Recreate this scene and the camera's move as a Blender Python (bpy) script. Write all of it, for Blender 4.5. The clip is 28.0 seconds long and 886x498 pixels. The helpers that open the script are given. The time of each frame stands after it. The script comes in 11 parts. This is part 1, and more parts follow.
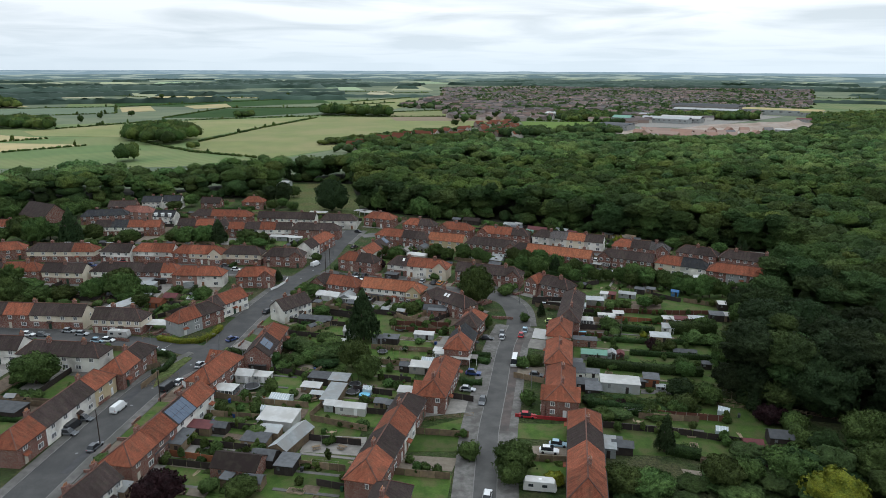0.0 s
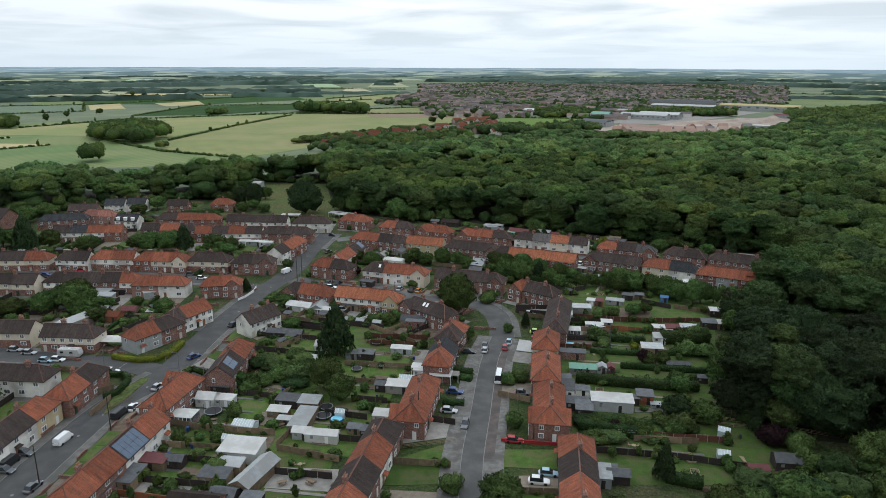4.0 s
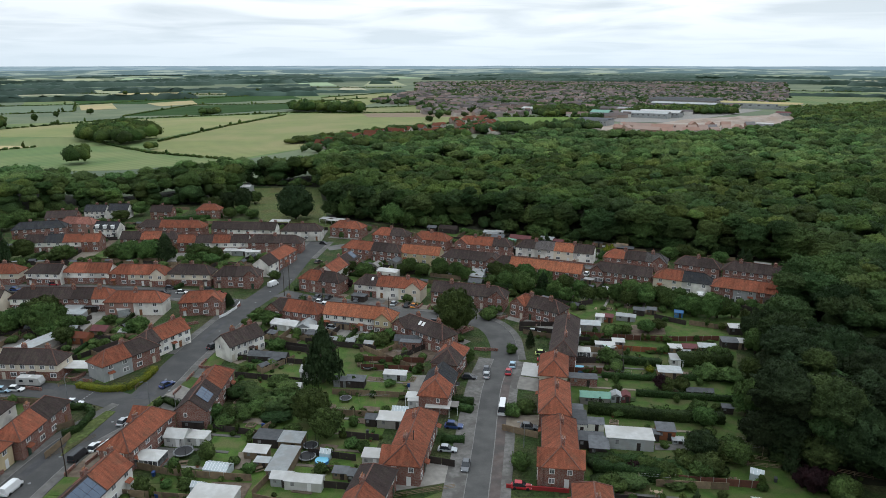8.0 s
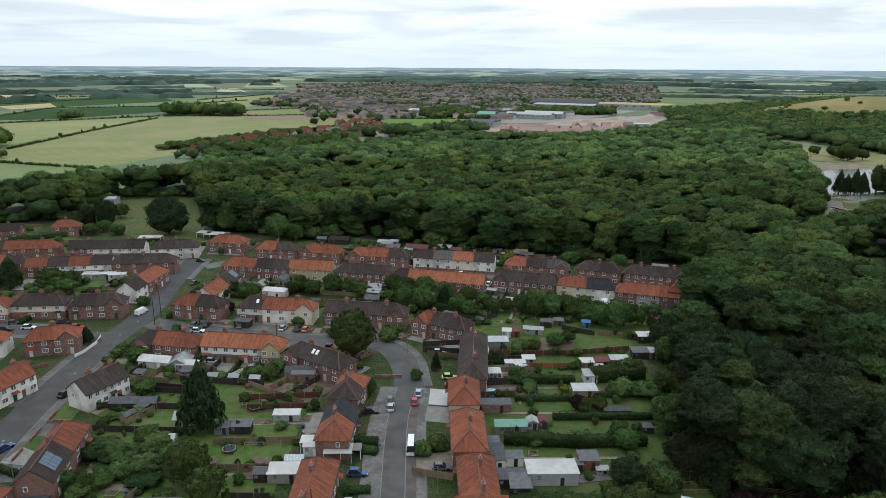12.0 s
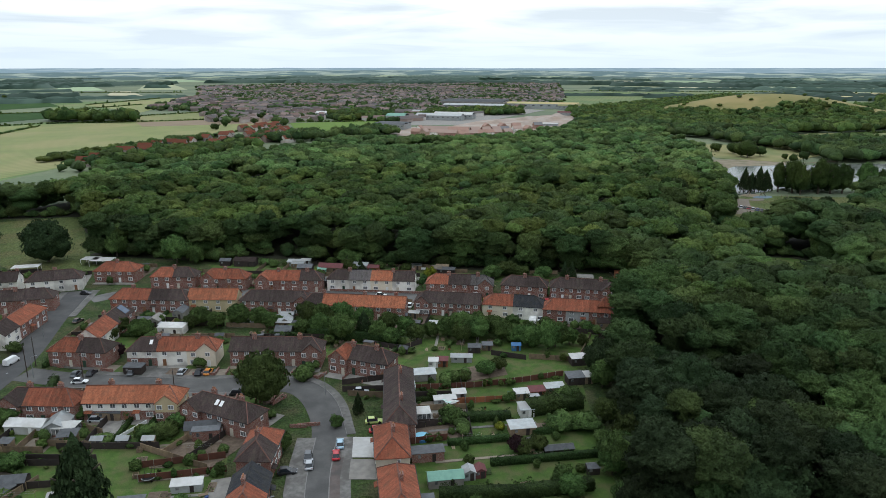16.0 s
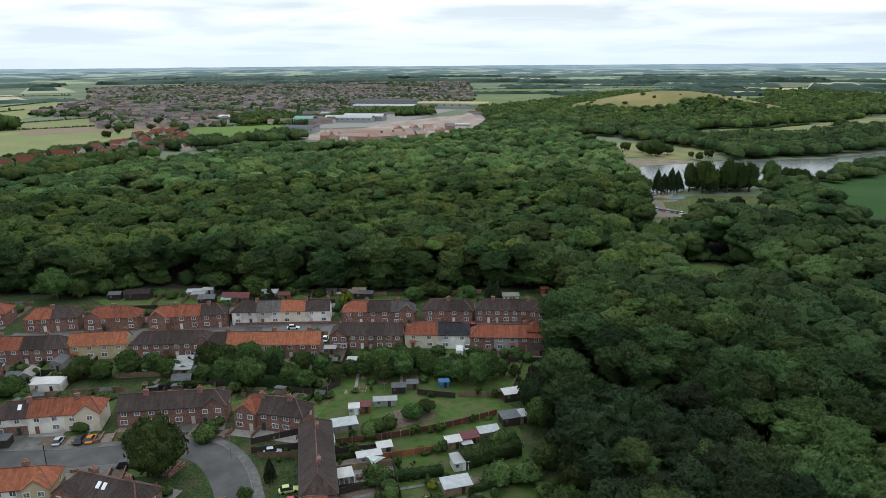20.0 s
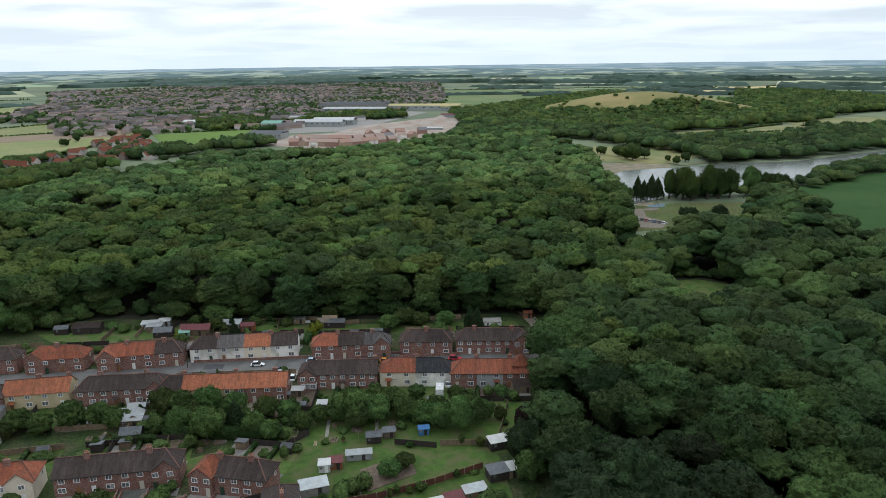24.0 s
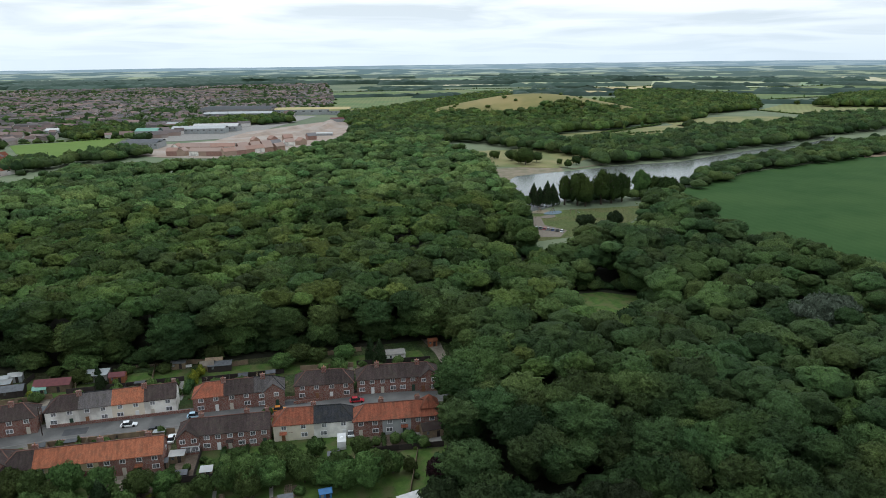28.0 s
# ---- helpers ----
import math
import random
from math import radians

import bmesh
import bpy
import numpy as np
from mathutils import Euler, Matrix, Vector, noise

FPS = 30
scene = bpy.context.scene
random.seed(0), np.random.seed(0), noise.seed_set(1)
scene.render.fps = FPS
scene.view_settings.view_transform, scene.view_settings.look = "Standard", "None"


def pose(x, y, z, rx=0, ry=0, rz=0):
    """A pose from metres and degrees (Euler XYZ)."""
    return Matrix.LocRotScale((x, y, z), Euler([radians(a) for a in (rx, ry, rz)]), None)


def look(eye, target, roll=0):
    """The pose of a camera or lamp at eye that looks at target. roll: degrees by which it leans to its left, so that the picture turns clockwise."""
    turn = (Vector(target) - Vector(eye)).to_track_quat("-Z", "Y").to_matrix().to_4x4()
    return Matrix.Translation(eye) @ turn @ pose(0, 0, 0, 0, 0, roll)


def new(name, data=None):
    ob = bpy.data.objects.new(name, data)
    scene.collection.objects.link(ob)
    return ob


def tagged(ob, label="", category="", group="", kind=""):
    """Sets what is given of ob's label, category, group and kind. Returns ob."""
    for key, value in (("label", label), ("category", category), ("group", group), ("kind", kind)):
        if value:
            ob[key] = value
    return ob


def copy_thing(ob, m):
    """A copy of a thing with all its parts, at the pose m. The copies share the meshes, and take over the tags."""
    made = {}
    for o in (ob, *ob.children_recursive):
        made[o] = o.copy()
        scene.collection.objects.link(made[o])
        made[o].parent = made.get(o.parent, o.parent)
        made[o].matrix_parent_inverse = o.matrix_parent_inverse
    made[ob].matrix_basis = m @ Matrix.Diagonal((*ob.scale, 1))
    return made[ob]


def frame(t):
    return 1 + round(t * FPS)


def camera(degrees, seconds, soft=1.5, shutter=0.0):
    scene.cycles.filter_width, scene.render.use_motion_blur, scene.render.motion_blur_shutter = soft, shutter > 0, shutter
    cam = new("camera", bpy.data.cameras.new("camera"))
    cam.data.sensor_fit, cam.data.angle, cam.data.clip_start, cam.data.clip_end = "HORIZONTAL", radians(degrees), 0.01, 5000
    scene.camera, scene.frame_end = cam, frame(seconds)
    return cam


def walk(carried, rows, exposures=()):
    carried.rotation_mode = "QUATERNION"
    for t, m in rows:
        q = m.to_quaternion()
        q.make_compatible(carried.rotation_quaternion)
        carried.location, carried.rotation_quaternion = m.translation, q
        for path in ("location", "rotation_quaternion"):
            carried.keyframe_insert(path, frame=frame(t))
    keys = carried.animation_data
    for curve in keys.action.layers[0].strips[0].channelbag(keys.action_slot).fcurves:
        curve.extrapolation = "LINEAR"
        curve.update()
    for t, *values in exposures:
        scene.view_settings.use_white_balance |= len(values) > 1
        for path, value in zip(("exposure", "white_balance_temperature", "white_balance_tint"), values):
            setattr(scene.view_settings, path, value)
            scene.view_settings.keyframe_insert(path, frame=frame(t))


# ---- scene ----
cam = camera(65.46, 28.0, soft=0.45)
PATH = [
    (0, pose(0.00, -0.00, 82.80, 75.05, -0.29, -0.00)),
    (0.5, pose(0.02, 1.53, 82.69, 75.01, -0.26, -0.32)),
    (1, pose(0.03, 3.07, 82.58, 75.00, -0.26, -0.66)),
    (1.5, pose(0.06, 4.68, 82.51, 74.96, -0.27, -1.01)),
    (2, pose(0.09, 6.41, 82.46, 74.91, -0.27, -1.35)),
    (2.5, pose(0.12, 8.22, 82.41, 74.90, -0.28, -1.68)),
    (3, pose(0.15, 10.16, 82.37, 74.85, -0.26, -1.81)),
    (3.5, pose(0.21, 12.22, 82.34, 74.82, -0.26, -1.82)),
    (5.5, pose(0.44, 20.85, 82.23, 74.71, -0.11, -1.95)),
    (6, pose(0.51, 23.06, 82.18, 74.71, -0.12, -1.98)),
    (6.5, pose(0.60, 25.33, 82.13, 74.69, -0.10, -2.01)),
    (7, pose(0.75, 27.71, 82.13, 74.67, -0.04, -2.06)),
    (7.5, pose(0.91, 30.17, 82.14, 74.66, -0.02, -2.08)),
    (8, pose(1.02, 32.64, 82.18, 74.64, -0.04, -2.09)),
    (8.5, pose(1.08, 35.08, 82.21, 74.65, -0.03, -2.13)),
    (9, pose(1.05, 37.45, 82.16, 74.66, -0.08, -2.24)),
    (9.5, pose(0.99, 39.78, 82.04, 74.69, -0.11, -2.63)),
    (10, pose(0.90, 42.09, 81.86, 74.70, -0.19, -3.75)),
    (10.5, pose(0.81, 44.39, 81.63, 74.74, -0.25, -5.46)),
    (11, pose(0.76, 46.73, 81.42, 74.74, -0.32, -7.33)),
    (11.5, pose(0.78, 49.06, 81.26, 74.77, -0.37, -9.27)),
    (12, pose(0.88, 51.40, 81.19, 74.82, -0.41, -11.43)),
    (12.5, pose(1.01, 53.75, 81.25, 74.85, -0.44, -13.67)),
    (13, pose(1.16, 56.09, 81.42, 74.90, -0.43, -15.61)),
    (13.5, pose(1.42, 58.39, 81.70, 74.91, -0.40, -16.71)),
    (15.5, pose(3.15, 67.42, 83.16, 74.83, -0.19, -18.54)),
    (16, pose(3.63, 69.62, 83.52, 74.80, -0.10, -18.96)),
    (16.5, pose(4.25, 71.82, 83.93, 74.78, -0.03, -18.98)),
    (17, pose(4.98, 74.07, 84.37, 74.78, 0.08, -19.17)),
    (17.5, pose(5.76, 76.40, 84.82, 74.76, 0.14, -19.92)),
    (18, pose(6.55, 78.75, 85.29, 74.73, 0.16, -21.49)),
    (18.5, pose(7.33, 81.07, 85.78, 74.70, 0.17, -22.94)),
    (19, pose(8.12, 83.37, 86.30, 74.66, 0.23, -23.65)),
    (19.5, pose(8.98, 85.71, 86.85, 74.63, 0.25, -24.35)),
    (20, pose(9.86, 88.07, 87.38, 74.59, 0.24, -26.33)),
    (20.5, pose(10.73, 90.44, 87.89, 74.58, 0.19, -28.07)),
    (21, pose(11.56, 92.72, 88.35, 74.54, 0.24, -28.45)),
    (21.5, pose(12.43, 94.89, 88.78, 74.52, 0.28, -28.48)),
    (23.5, pose(16.42, 103.16, 90.52, 74.51, 0.54, -28.67)),
    (24, pose(17.49, 105.24, 91.04, 74.53, 0.56, -28.70)),
    (24.5, pose(18.61, 107.30, 91.65, 74.55, 0.59, -29.07)),
    (25, pose(19.74, 109.31, 92.26, 74.55, 0.57, -29.68)),
    (25.5, pose(20.87, 111.30, 92.86, 74.53, 0.61, -30.50)),
    (26, pose(22.05, 113.31, 93.41, 74.51, 0.57, -31.48)),
    (26.5, pose(23.22, 115.37, 93.87, 74.50, 0.58, -32.77)),
    (27, pose(24.38, 117.46, 94.24, 74.50, 0.55, -34.42)),
    (27.5, pose(25.51, 119.55, 94.51, 74.46, 0.55, -36.18)),
    (28, pose(26.59, 121.62, 94.73, 74.46, 0.51, -37.69)),
]
walk(cam, PATH, exposures=[(0, 0.07, 6000, 9), (10, 0.11, 6000, 9), (17, 0.17, 5940, 9), (24, 0.17, 5940, 9), (28, 0.15, 5940, 9)])

# ---------------------------------------------------------------- world and light
def set_world():
    world = bpy.data.worlds.new("overcast_sky")
    scene.world = world
    world.use_nodes = True
    nt = world.node_tree
    nt.nodes.clear()
    add = nt.nodes.new
    out, bg = add("ShaderNodeOutputWorld"), add("ShaderNodeBackground")
    sky = add("ShaderNodeTexSky")
    sky.sky_type, sky.sun_disc = "NISHITA", False
    sky.sun_elevation, sky.sun_rotation = radians(56), radians(20)
    sky.air_density, sky.dust_density = 1.5, 3.0
    # a closed layer of cloud, seen as a flat sheet overhead
    tc, sep = add("ShaderNodeTexCoord"), add("ShaderNodeSeparateXYZ")
    up = add("ShaderNodeMath")
    up.operation, up.inputs[1].default_value = "MAXIMUM", 0.0
    lift = add("ShaderNodeMath")
    lift.operation, lift.inputs[1].default_value = "ADD", 0.07
    div = add("ShaderNodeVectorMath")
    div.operation = "DIVIDE"
    comb, comb2 = add("ShaderNodeCombineXYZ"), add("ShaderNodeCombineXYZ")
    n1 = add("ShaderNodeTexNoise")
    n1.inputs["Scale"].default_value, n1.inputs["Detail"].default_value = 0.55, 7
    n1.inputs["Roughness"].default_value, n1.inputs["Distortion"].default_value = 0.5, 0.5
    ramp = add("ShaderNodeValToRGB")
    ramp.color_ramp.elements[0].position, ramp.color_ramp.elements[1].position = 0.36, 0.56
    ramp.color_ramp.elements[0].color = (7.2, 7.75, 8.0, 1)
    ramp.color_ramp.elements[1].color = (10.6, 10.8, 10.8, 1)
    low = add("ShaderNodeValToRGB")
    low.color_ramp.elements[0].position, low.color_ramp.elements[1].position = 0.0, 0.07
    low.color_ramp.elements[0].color, low.color_ramp.elements[1].color = (0.85, 0.85, 0.85, 1), (0, 0, 0, 1)
    haze = add("ShaderNodeMix")
    haze.data_type = "RGBA"
    haze.inputs["B"].default_value = (8.6, 9.5, 9.9, 1)
    mix = add("ShaderNodeMix")
    mix.data_type = "RGBA"
    mix.inputs["Factor"].default_value = 0.92
    bg.inputs["Strength"].default_value = SKY
    over = add("ShaderNodeMath")
    over.operation, over.inputs[1].default_value, over.inputs[2].default_value = "MULTIPLY_ADD", 0.3, 0.8
    zenith = add("ShaderNodeVectorMath")
    zenith.operation = "SCALE"
    k = nt.links.new
    k(tc.outputs["Generated"], sep.inputs[0])
    k(sep.outputs["Z"], up.inputs[0])
    k(up.outputs[0], lift.inputs[0])
    for i in (0, 1):
        k(sep.outputs[i], comb.inputs[i])
    for i in (0, 1, 2):
        k(lift.outputs[0], comb2.inputs[i])
    k(comb.outputs[0], div.inputs[0])
    k(comb2.outputs[0], div.inputs[1])
    k(div.outputs[0], n1.inputs["Vector"])
    k(n1.outputs["Fac"], ramp.inputs[0])
    k(up.outputs[0], low.inputs[0])
    k(low.outputs[0], haze.inputs["Factor"])
    k(ramp.outputs[0], haze.inputs["A"])
    k(sky.outputs[0], mix.inputs["A"])
    k(haze.outputs["Result"], mix.inputs["B"])
    facing, glow = add("ShaderNodeVectorMath"), add("ShaderNodeMath")
    facing.operation, facing.inputs[1].default_value = "DOT_PRODUCT", SUN_WAY
    glow.operation, glow.inputs[1].default_value = "MULTIPLY_ADD", 0.36
    k(tc.outputs["Generated"], facing.inputs[0])
    k(facing.outputs["Value"], glow.inputs[0])
    k(over.outputs[0], glow.inputs[2])
    k(up.outputs[0], over.inputs[0])
    k(mix.outputs["Result"], zenith.inputs[0])
    k(glow.outputs[0], zenith.inputs["Scale"])
    k(zenith.outputs[0], bg.inputs["Color"])
    k(bg.outputs[0], out.inputs[0])


SKY = 0.095
SUN_WAY = Vector((70, 190, 300)).normalized()
set_world()
sun = bpy.data.lights.new("sun", "SUN")
sun.energy, sun.angle, sun.color = 0.35, radians(25), (1.0, 0.98, 0.95)
sun_ob = new("sun", sun)
sun_ob.matrix_world = look(SUN_WAY * 300, (0, 0, 0))

# ---------------------------------------------------------------- materials
MATS = {}


def mat(name, a, b=None, size=3.0, rough=0.85, bump=0.0, fine=0.0, island=0.0, ob=0.0, metal=0.0, third=None, third_size=20.0, spec=0.25, tone=0.0, rows=None, leafy=0.0, hues=0.0):
    """Two tones mixed by noise about size metres wide, a third in wider patches, with grain, relief and random shifts."""
    if name in MATS:
        return MATS[name]
    m = bpy.data.materials.new(name)
    m.use_nodes = True
    nt = m.node_tree
    bs = nt.nodes["Principled BSDF"]
    add, k = nt.nodes.new, nt.links.new
    geo = add("ShaderNodeNewGeometry")
    n = add("ShaderNodeTexNoise")
    n.inputs["Scale"].default_value, n.inputs["Detail"].default_value = 1.0 / size, 5
    k(geo.outputs["Position"], n.inputs["Vector"])
    r = add("ShaderNodeValToRGB")
    r.color_ramp.elements[0].position, r.color_ramp.elements[1].position = 0.35, 0.65
    r.color_ramp.elements[0].color = (*a, 1)
    r.color_ramp.elements[1].color = (*(b or a), 1)
    k(n.outputs["Fac"], r.inputs[0])
    col = r.outputs[0]
    if third:
        n3 = add("ShaderNodeTexNoise")
        n3.inputs["Scale"].default_value, n3.inputs["Detail"].default_value = 1.0 / third_size, 4
        k(geo.outputs["Position"], n3.inputs["Vector"])
        r3 = add("ShaderNodeValToRGB")
        r3.color_ramp.elements[0].position, r3.color_ramp.elements[1].position = 0.45, 0.62
        k(n3.outputs["Fac"], r3.inputs[0])
        mx = add("ShaderNodeMix")
        mx.data_type = "RGBA"
        k(r3.outputs[0], mx.inputs["Factor"])
        k(col, mx.inputs["A"])
        mx.inputs["B"].default_value = (*third, 1)
        col = mx.outputs["Result"]
    shifts = []
    if fine:
        nf = add("ShaderNodeTexNoise")
        nf.inputs["Scale"].default_value, nf.inputs["Detail"].default_value = 4.0 / size * 3, 3
        k(geo.outputs["Position"], nf.inputs["Vector"])
        shifts.append((nf.outputs["Fac"], fine * 2))
    if island:
        shifts.append((geo.outputs["Random Per Island"], island))
    if ob:
        oi = add("ShaderNodeObjectInfo")
        shifts.append((oi.outputs["Random"], ob))
    if rows:
        # drilled rows and tramlines: bands at an angle, some metres apart
        mp, wv = add("ShaderNodeMapping"), add("ShaderNodeTexWave")
        mp.inputs["Rotation"].default_value = (0, 0, radians(rows[0]))
        wv.inputs["Scale"].default_value, wv.inputs["Distortion"].default_value = 0.314 / rows[1], 1.2
        wv.inputs["Detail"].default_value, wv.inputs["Detail Scale"].default_value = 1, 0.3
        k(geo.outputs["Position"], mp.inputs["Vector"])
        k(mp.outputs[0], wv.inputs["Vector"])
        shifts.append((wv.outputs["Fac"], rows[2]))
    if tone:
        at = add("ShaderNodeAttribute")
        at.attribute_name = "tone"
        shifts.append((at.outputs["Fac"], tone))
    for value, amount in shifts:
        ma = add("ShaderNodeMath")
        ma.operation = "MULTIPLY_ADD"
        ma.inputs[1].default_value, ma.inputs[2].default_value = amount, 1.0 - amount / 2
        k(value, ma.inputs[0])
        hs = add("ShaderNodeHueSaturation")
        k(ma.outputs[0], hs.inputs["Value"])
        k(col, hs.inputs["Color"])
        if tone and amount == tone:
            # yellower and bluer trees stand among the rest
            spread, wn = add("ShaderNodeMath"), add("ShaderNodeTexWhiteNoise")
            wn.noise_dimensions = "1D"
            spread.operation = "MULTIPLY_ADD"
            spread.inputs[1].default_value, spread.inputs[2].default_value = 0.05, 0.475
            k(value, wn.inputs["W"])
            k(wn.outputs["Value"], spread.inputs[0])
            k(spread.outputs[0], hs.inputs["Hue"])
        col = hs.outputs[0]
    k(col, bs.inputs["Base Color"])
    bs.inputs["Roughness"].default_value = rough
    bs.inputs["Metallic"].default_value = metal
    bs.inputs["Specular IOR Level"].default_value = spec
    if leafy:
        # tufts of leaves: small bumps and hollows, the shade of the hollows put into the colour
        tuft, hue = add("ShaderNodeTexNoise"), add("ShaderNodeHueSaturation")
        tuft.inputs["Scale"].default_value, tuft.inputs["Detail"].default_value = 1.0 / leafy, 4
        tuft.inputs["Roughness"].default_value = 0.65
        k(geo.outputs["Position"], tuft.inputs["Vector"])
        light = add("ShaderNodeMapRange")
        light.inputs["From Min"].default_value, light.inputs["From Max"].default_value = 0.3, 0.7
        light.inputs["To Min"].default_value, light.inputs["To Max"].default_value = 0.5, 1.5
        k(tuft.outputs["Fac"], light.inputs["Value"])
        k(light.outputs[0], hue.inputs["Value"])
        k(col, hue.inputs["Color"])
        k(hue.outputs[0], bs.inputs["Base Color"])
        if hues:
            # each plant has a green of its own
            own, turned = add("ShaderNodeObjectInfo"), add("ShaderNodeMath")
            turned.operation = "MULTIPLY_ADD"
            turned.inputs[1].default_value, turned.inputs[2].default_value = hues, 0.495 - hues / 2
            k(own.outputs["Random"], turned.inputs[0])
            k(turned.outputs[0], hue.inputs["Hue"])
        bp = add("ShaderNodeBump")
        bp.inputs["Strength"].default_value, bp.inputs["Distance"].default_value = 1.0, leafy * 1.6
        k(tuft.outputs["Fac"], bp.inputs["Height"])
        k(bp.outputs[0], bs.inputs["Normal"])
    if bump:
        bp = add("ShaderNodeBump")
        bp.inputs["Strength"].default_value, bp.inputs["Distance"].default_value = bump, size * 0.1
        nb = add("ShaderNodeTexNoise")
        nb.inputs["Scale"].default_value = 5.0 / size
        k(geo.outputs["Position"], nb.inputs["Vector"])
        k(nb.outputs["Fac"], bp.inputs["Height"])
        k(bp.outputs[0], bs.inputs["Normal"])
    MATS[name] = m
    return m


def tile_mat(name, a, b, moss=(0.07, 0.065, 0.045)):
    """Roof tiles: courses and single tiles of differing tone, weathered in streaks."""
    if name in MATS:
        return MATS[name]
    m = bpy.data.materials.new(name)
    m.use_nodes = True
    nt = m.node_tree
    bs = nt.nodes["Principled BSDF"]
    add, k = nt.nodes.new, nt.links.new
    tc = add("ShaderNodeTexCoord")
    br = add("ShaderNodeTexBrick")
    br.inputs["Scale"].default_value = 1.0
    br.inputs["Brick Width"].default_value, br.inputs["Row Height"].default_value = 0.30, 0.22
    br.inputs["Mortar Size"].default_value = 0.018
    br.inputs["Color1"].default_value, br.inputs["Color2"].default_value = (*a, 1), (*b, 1)
    br.inputs["Mortar"].default_value = (a[0] * 0.45, a[1] * 0.45, a[2] * 0.45, 1)
    k(tc.outputs["UV"], br.inputs["Vector"])
    geo = add("ShaderNodeNewGeometry")
    n = add("ShaderNodeTexNoise")
    n.inputs["Scale"].default_value, n.inputs["Detail"].default_value = 0.7, 6
    k(geo.outputs["Position"], n.inputs["Vector"])
    r = add("ShaderNodeValToRGB")
    r.color_ramp.elements[0].position, r.color_ramp.elements[1].position = 0.45, 0.75
    r.color_ramp.elements[1].color = (0.45, 0.45, 0.45, 1)
    k(n.outputs["Fac"], r.inputs[0])
    mx = add("ShaderNodeMix")
    mx.data_type = "RGBA"
    k(r.outputs[0], mx.inputs["Factor"])
    k(br.outputs["Color"], mx.inputs["A"])
    mx.inputs["B"].default_value = (*moss, 1)
    oi = add("ShaderNodeObjectInfo")
    ma = add("ShaderNodeMath")
    ma.operation = "MULTIPLY_ADD"
    ma.inputs[1].default_value, ma.inputs[2].default_value = 0.4, 0.76
    k(oi.outputs["Random"], ma.inputs[0])
    # runs of soot and lichen down the slope, a different one on each roof
    mp, runs, fade = add("ShaderNodeMapping"), add("ShaderNodeTexNoise"), add("ShaderNodeMapRange")
    mp.inputs["Scale"].default_value = (1.5, 0.28, 1)
    k(tc.outputs["UV"], mp.inputs["Vector"])
    runs.noise_dimensions = "4D"
    runs.inputs["Scale"].default_value, runs.inputs["Detail"].default_value, runs.inputs["Roughness"].default_value = 1.0, 5, 0.6
    k(mp.outputs[0], runs.inputs["Vector"])
    seed = add("ShaderNodeMath")
    seed.operation, seed.inputs[1].default_value = "MULTIPLY", 40.0
    k(oi.outputs["Random"], seed.inputs[0])
    k(seed.outputs[0], runs.inputs["W"])
    fade.inputs["From Min"].default_value, fade.inputs["From Max"].default_value = 0.3, 0.7
    fade.inputs["To Min"].default_value, fade.inputs["To Max"].default_value = 0.68, 1.32
    k(runs.outputs["Fac"], fade.inputs["Value"])
    both = add("ShaderNodeMath")
    both.operation = "MULTIPLY"
    k(ma.outputs[0], both.inputs[0])
    k(fade.outputs[0], both.inputs[1])
    hs = add("ShaderNodeHueSaturation")
    k(both.outputs[0], hs.inputs["Value"])
    k(mx.outputs["Result"], hs.inputs["Color"])
    k(hs.outputs[0], bs.inputs["Base Color"])
    bs.inputs["Roughness"].default_value = 0.9
    bs.inputs["Specular IOR Level"].default_value = 0.15
    bp = add("ShaderNodeBump")
    bp.inputs["Strength"].default_value, bp.inputs["Distance"].default_value = 0.6, 0.03
    k(br.outputs["Fac"], bp.inputs["Height"])
    bp.invert = True
    k(bp.outputs[0], bs.inputs["Normal"])
    MATS[name] = m
    return m


def brick_mat(name, a, b, mortar=(0.3, 0.27, 0.24)):
    if name in MATS:
        return MATS[name]
    m = bpy.data.materials.new(name)
    m.use_nodes = True
    nt = m.node_tree
    bs = nt.nodes["Principled BSDF"]
    add, k = nt.nodes.new, nt.links.new
    tc = add("ShaderNodeTexCoord")
    br = add("ShaderNodeTexBrick")
    br.inputs["Scale"].default_value = 1.0
    br.inputs["Brick Width"].default_value, br.inputs["Row Height"].default_value = 0.225, 0.075
    br.inputs["Mortar Size"].default_value = 0.008
    br.inputs["Color1"].default_value, br.inputs["Color2"].default_value = (*a, 1), (*b, 1)
    br.inputs["Mortar"].default_value = (*mortar, 1)
    k(tc.outputs["UV"], br.inputs["Vector"])
    geo = add("ShaderNodeNewGeometry")
    n = add("ShaderNodeTexNoise")
    n.inputs["Scale"].default_value, n.inputs["Detail"].default_value = 0.6, 5
    k(geo.outputs["Position"], n.inputs["Vector"])
    ma = add("ShaderNodeMath")
    ma.operation = "MULTIPLY_ADD"
    ma.inputs[1].default_value, ma.inputs[2].default_value = 0.8, 0.6
    k(n.outputs["Fac"], ma.inputs[0])
    hs = add("ShaderNodeHueSaturation")
    k(ma.outputs[0], hs.inputs["Value"])
    k(br.outputs["Color"], hs.inputs["Color"])
    k(hs.outputs[0], bs.inputs["Base Color"])
    bs.inputs["Roughness"].default_value = 0.9
    bs.inputs["Specular IOR Level"].default_value = 0.15
    MATS[name] = m
    return m


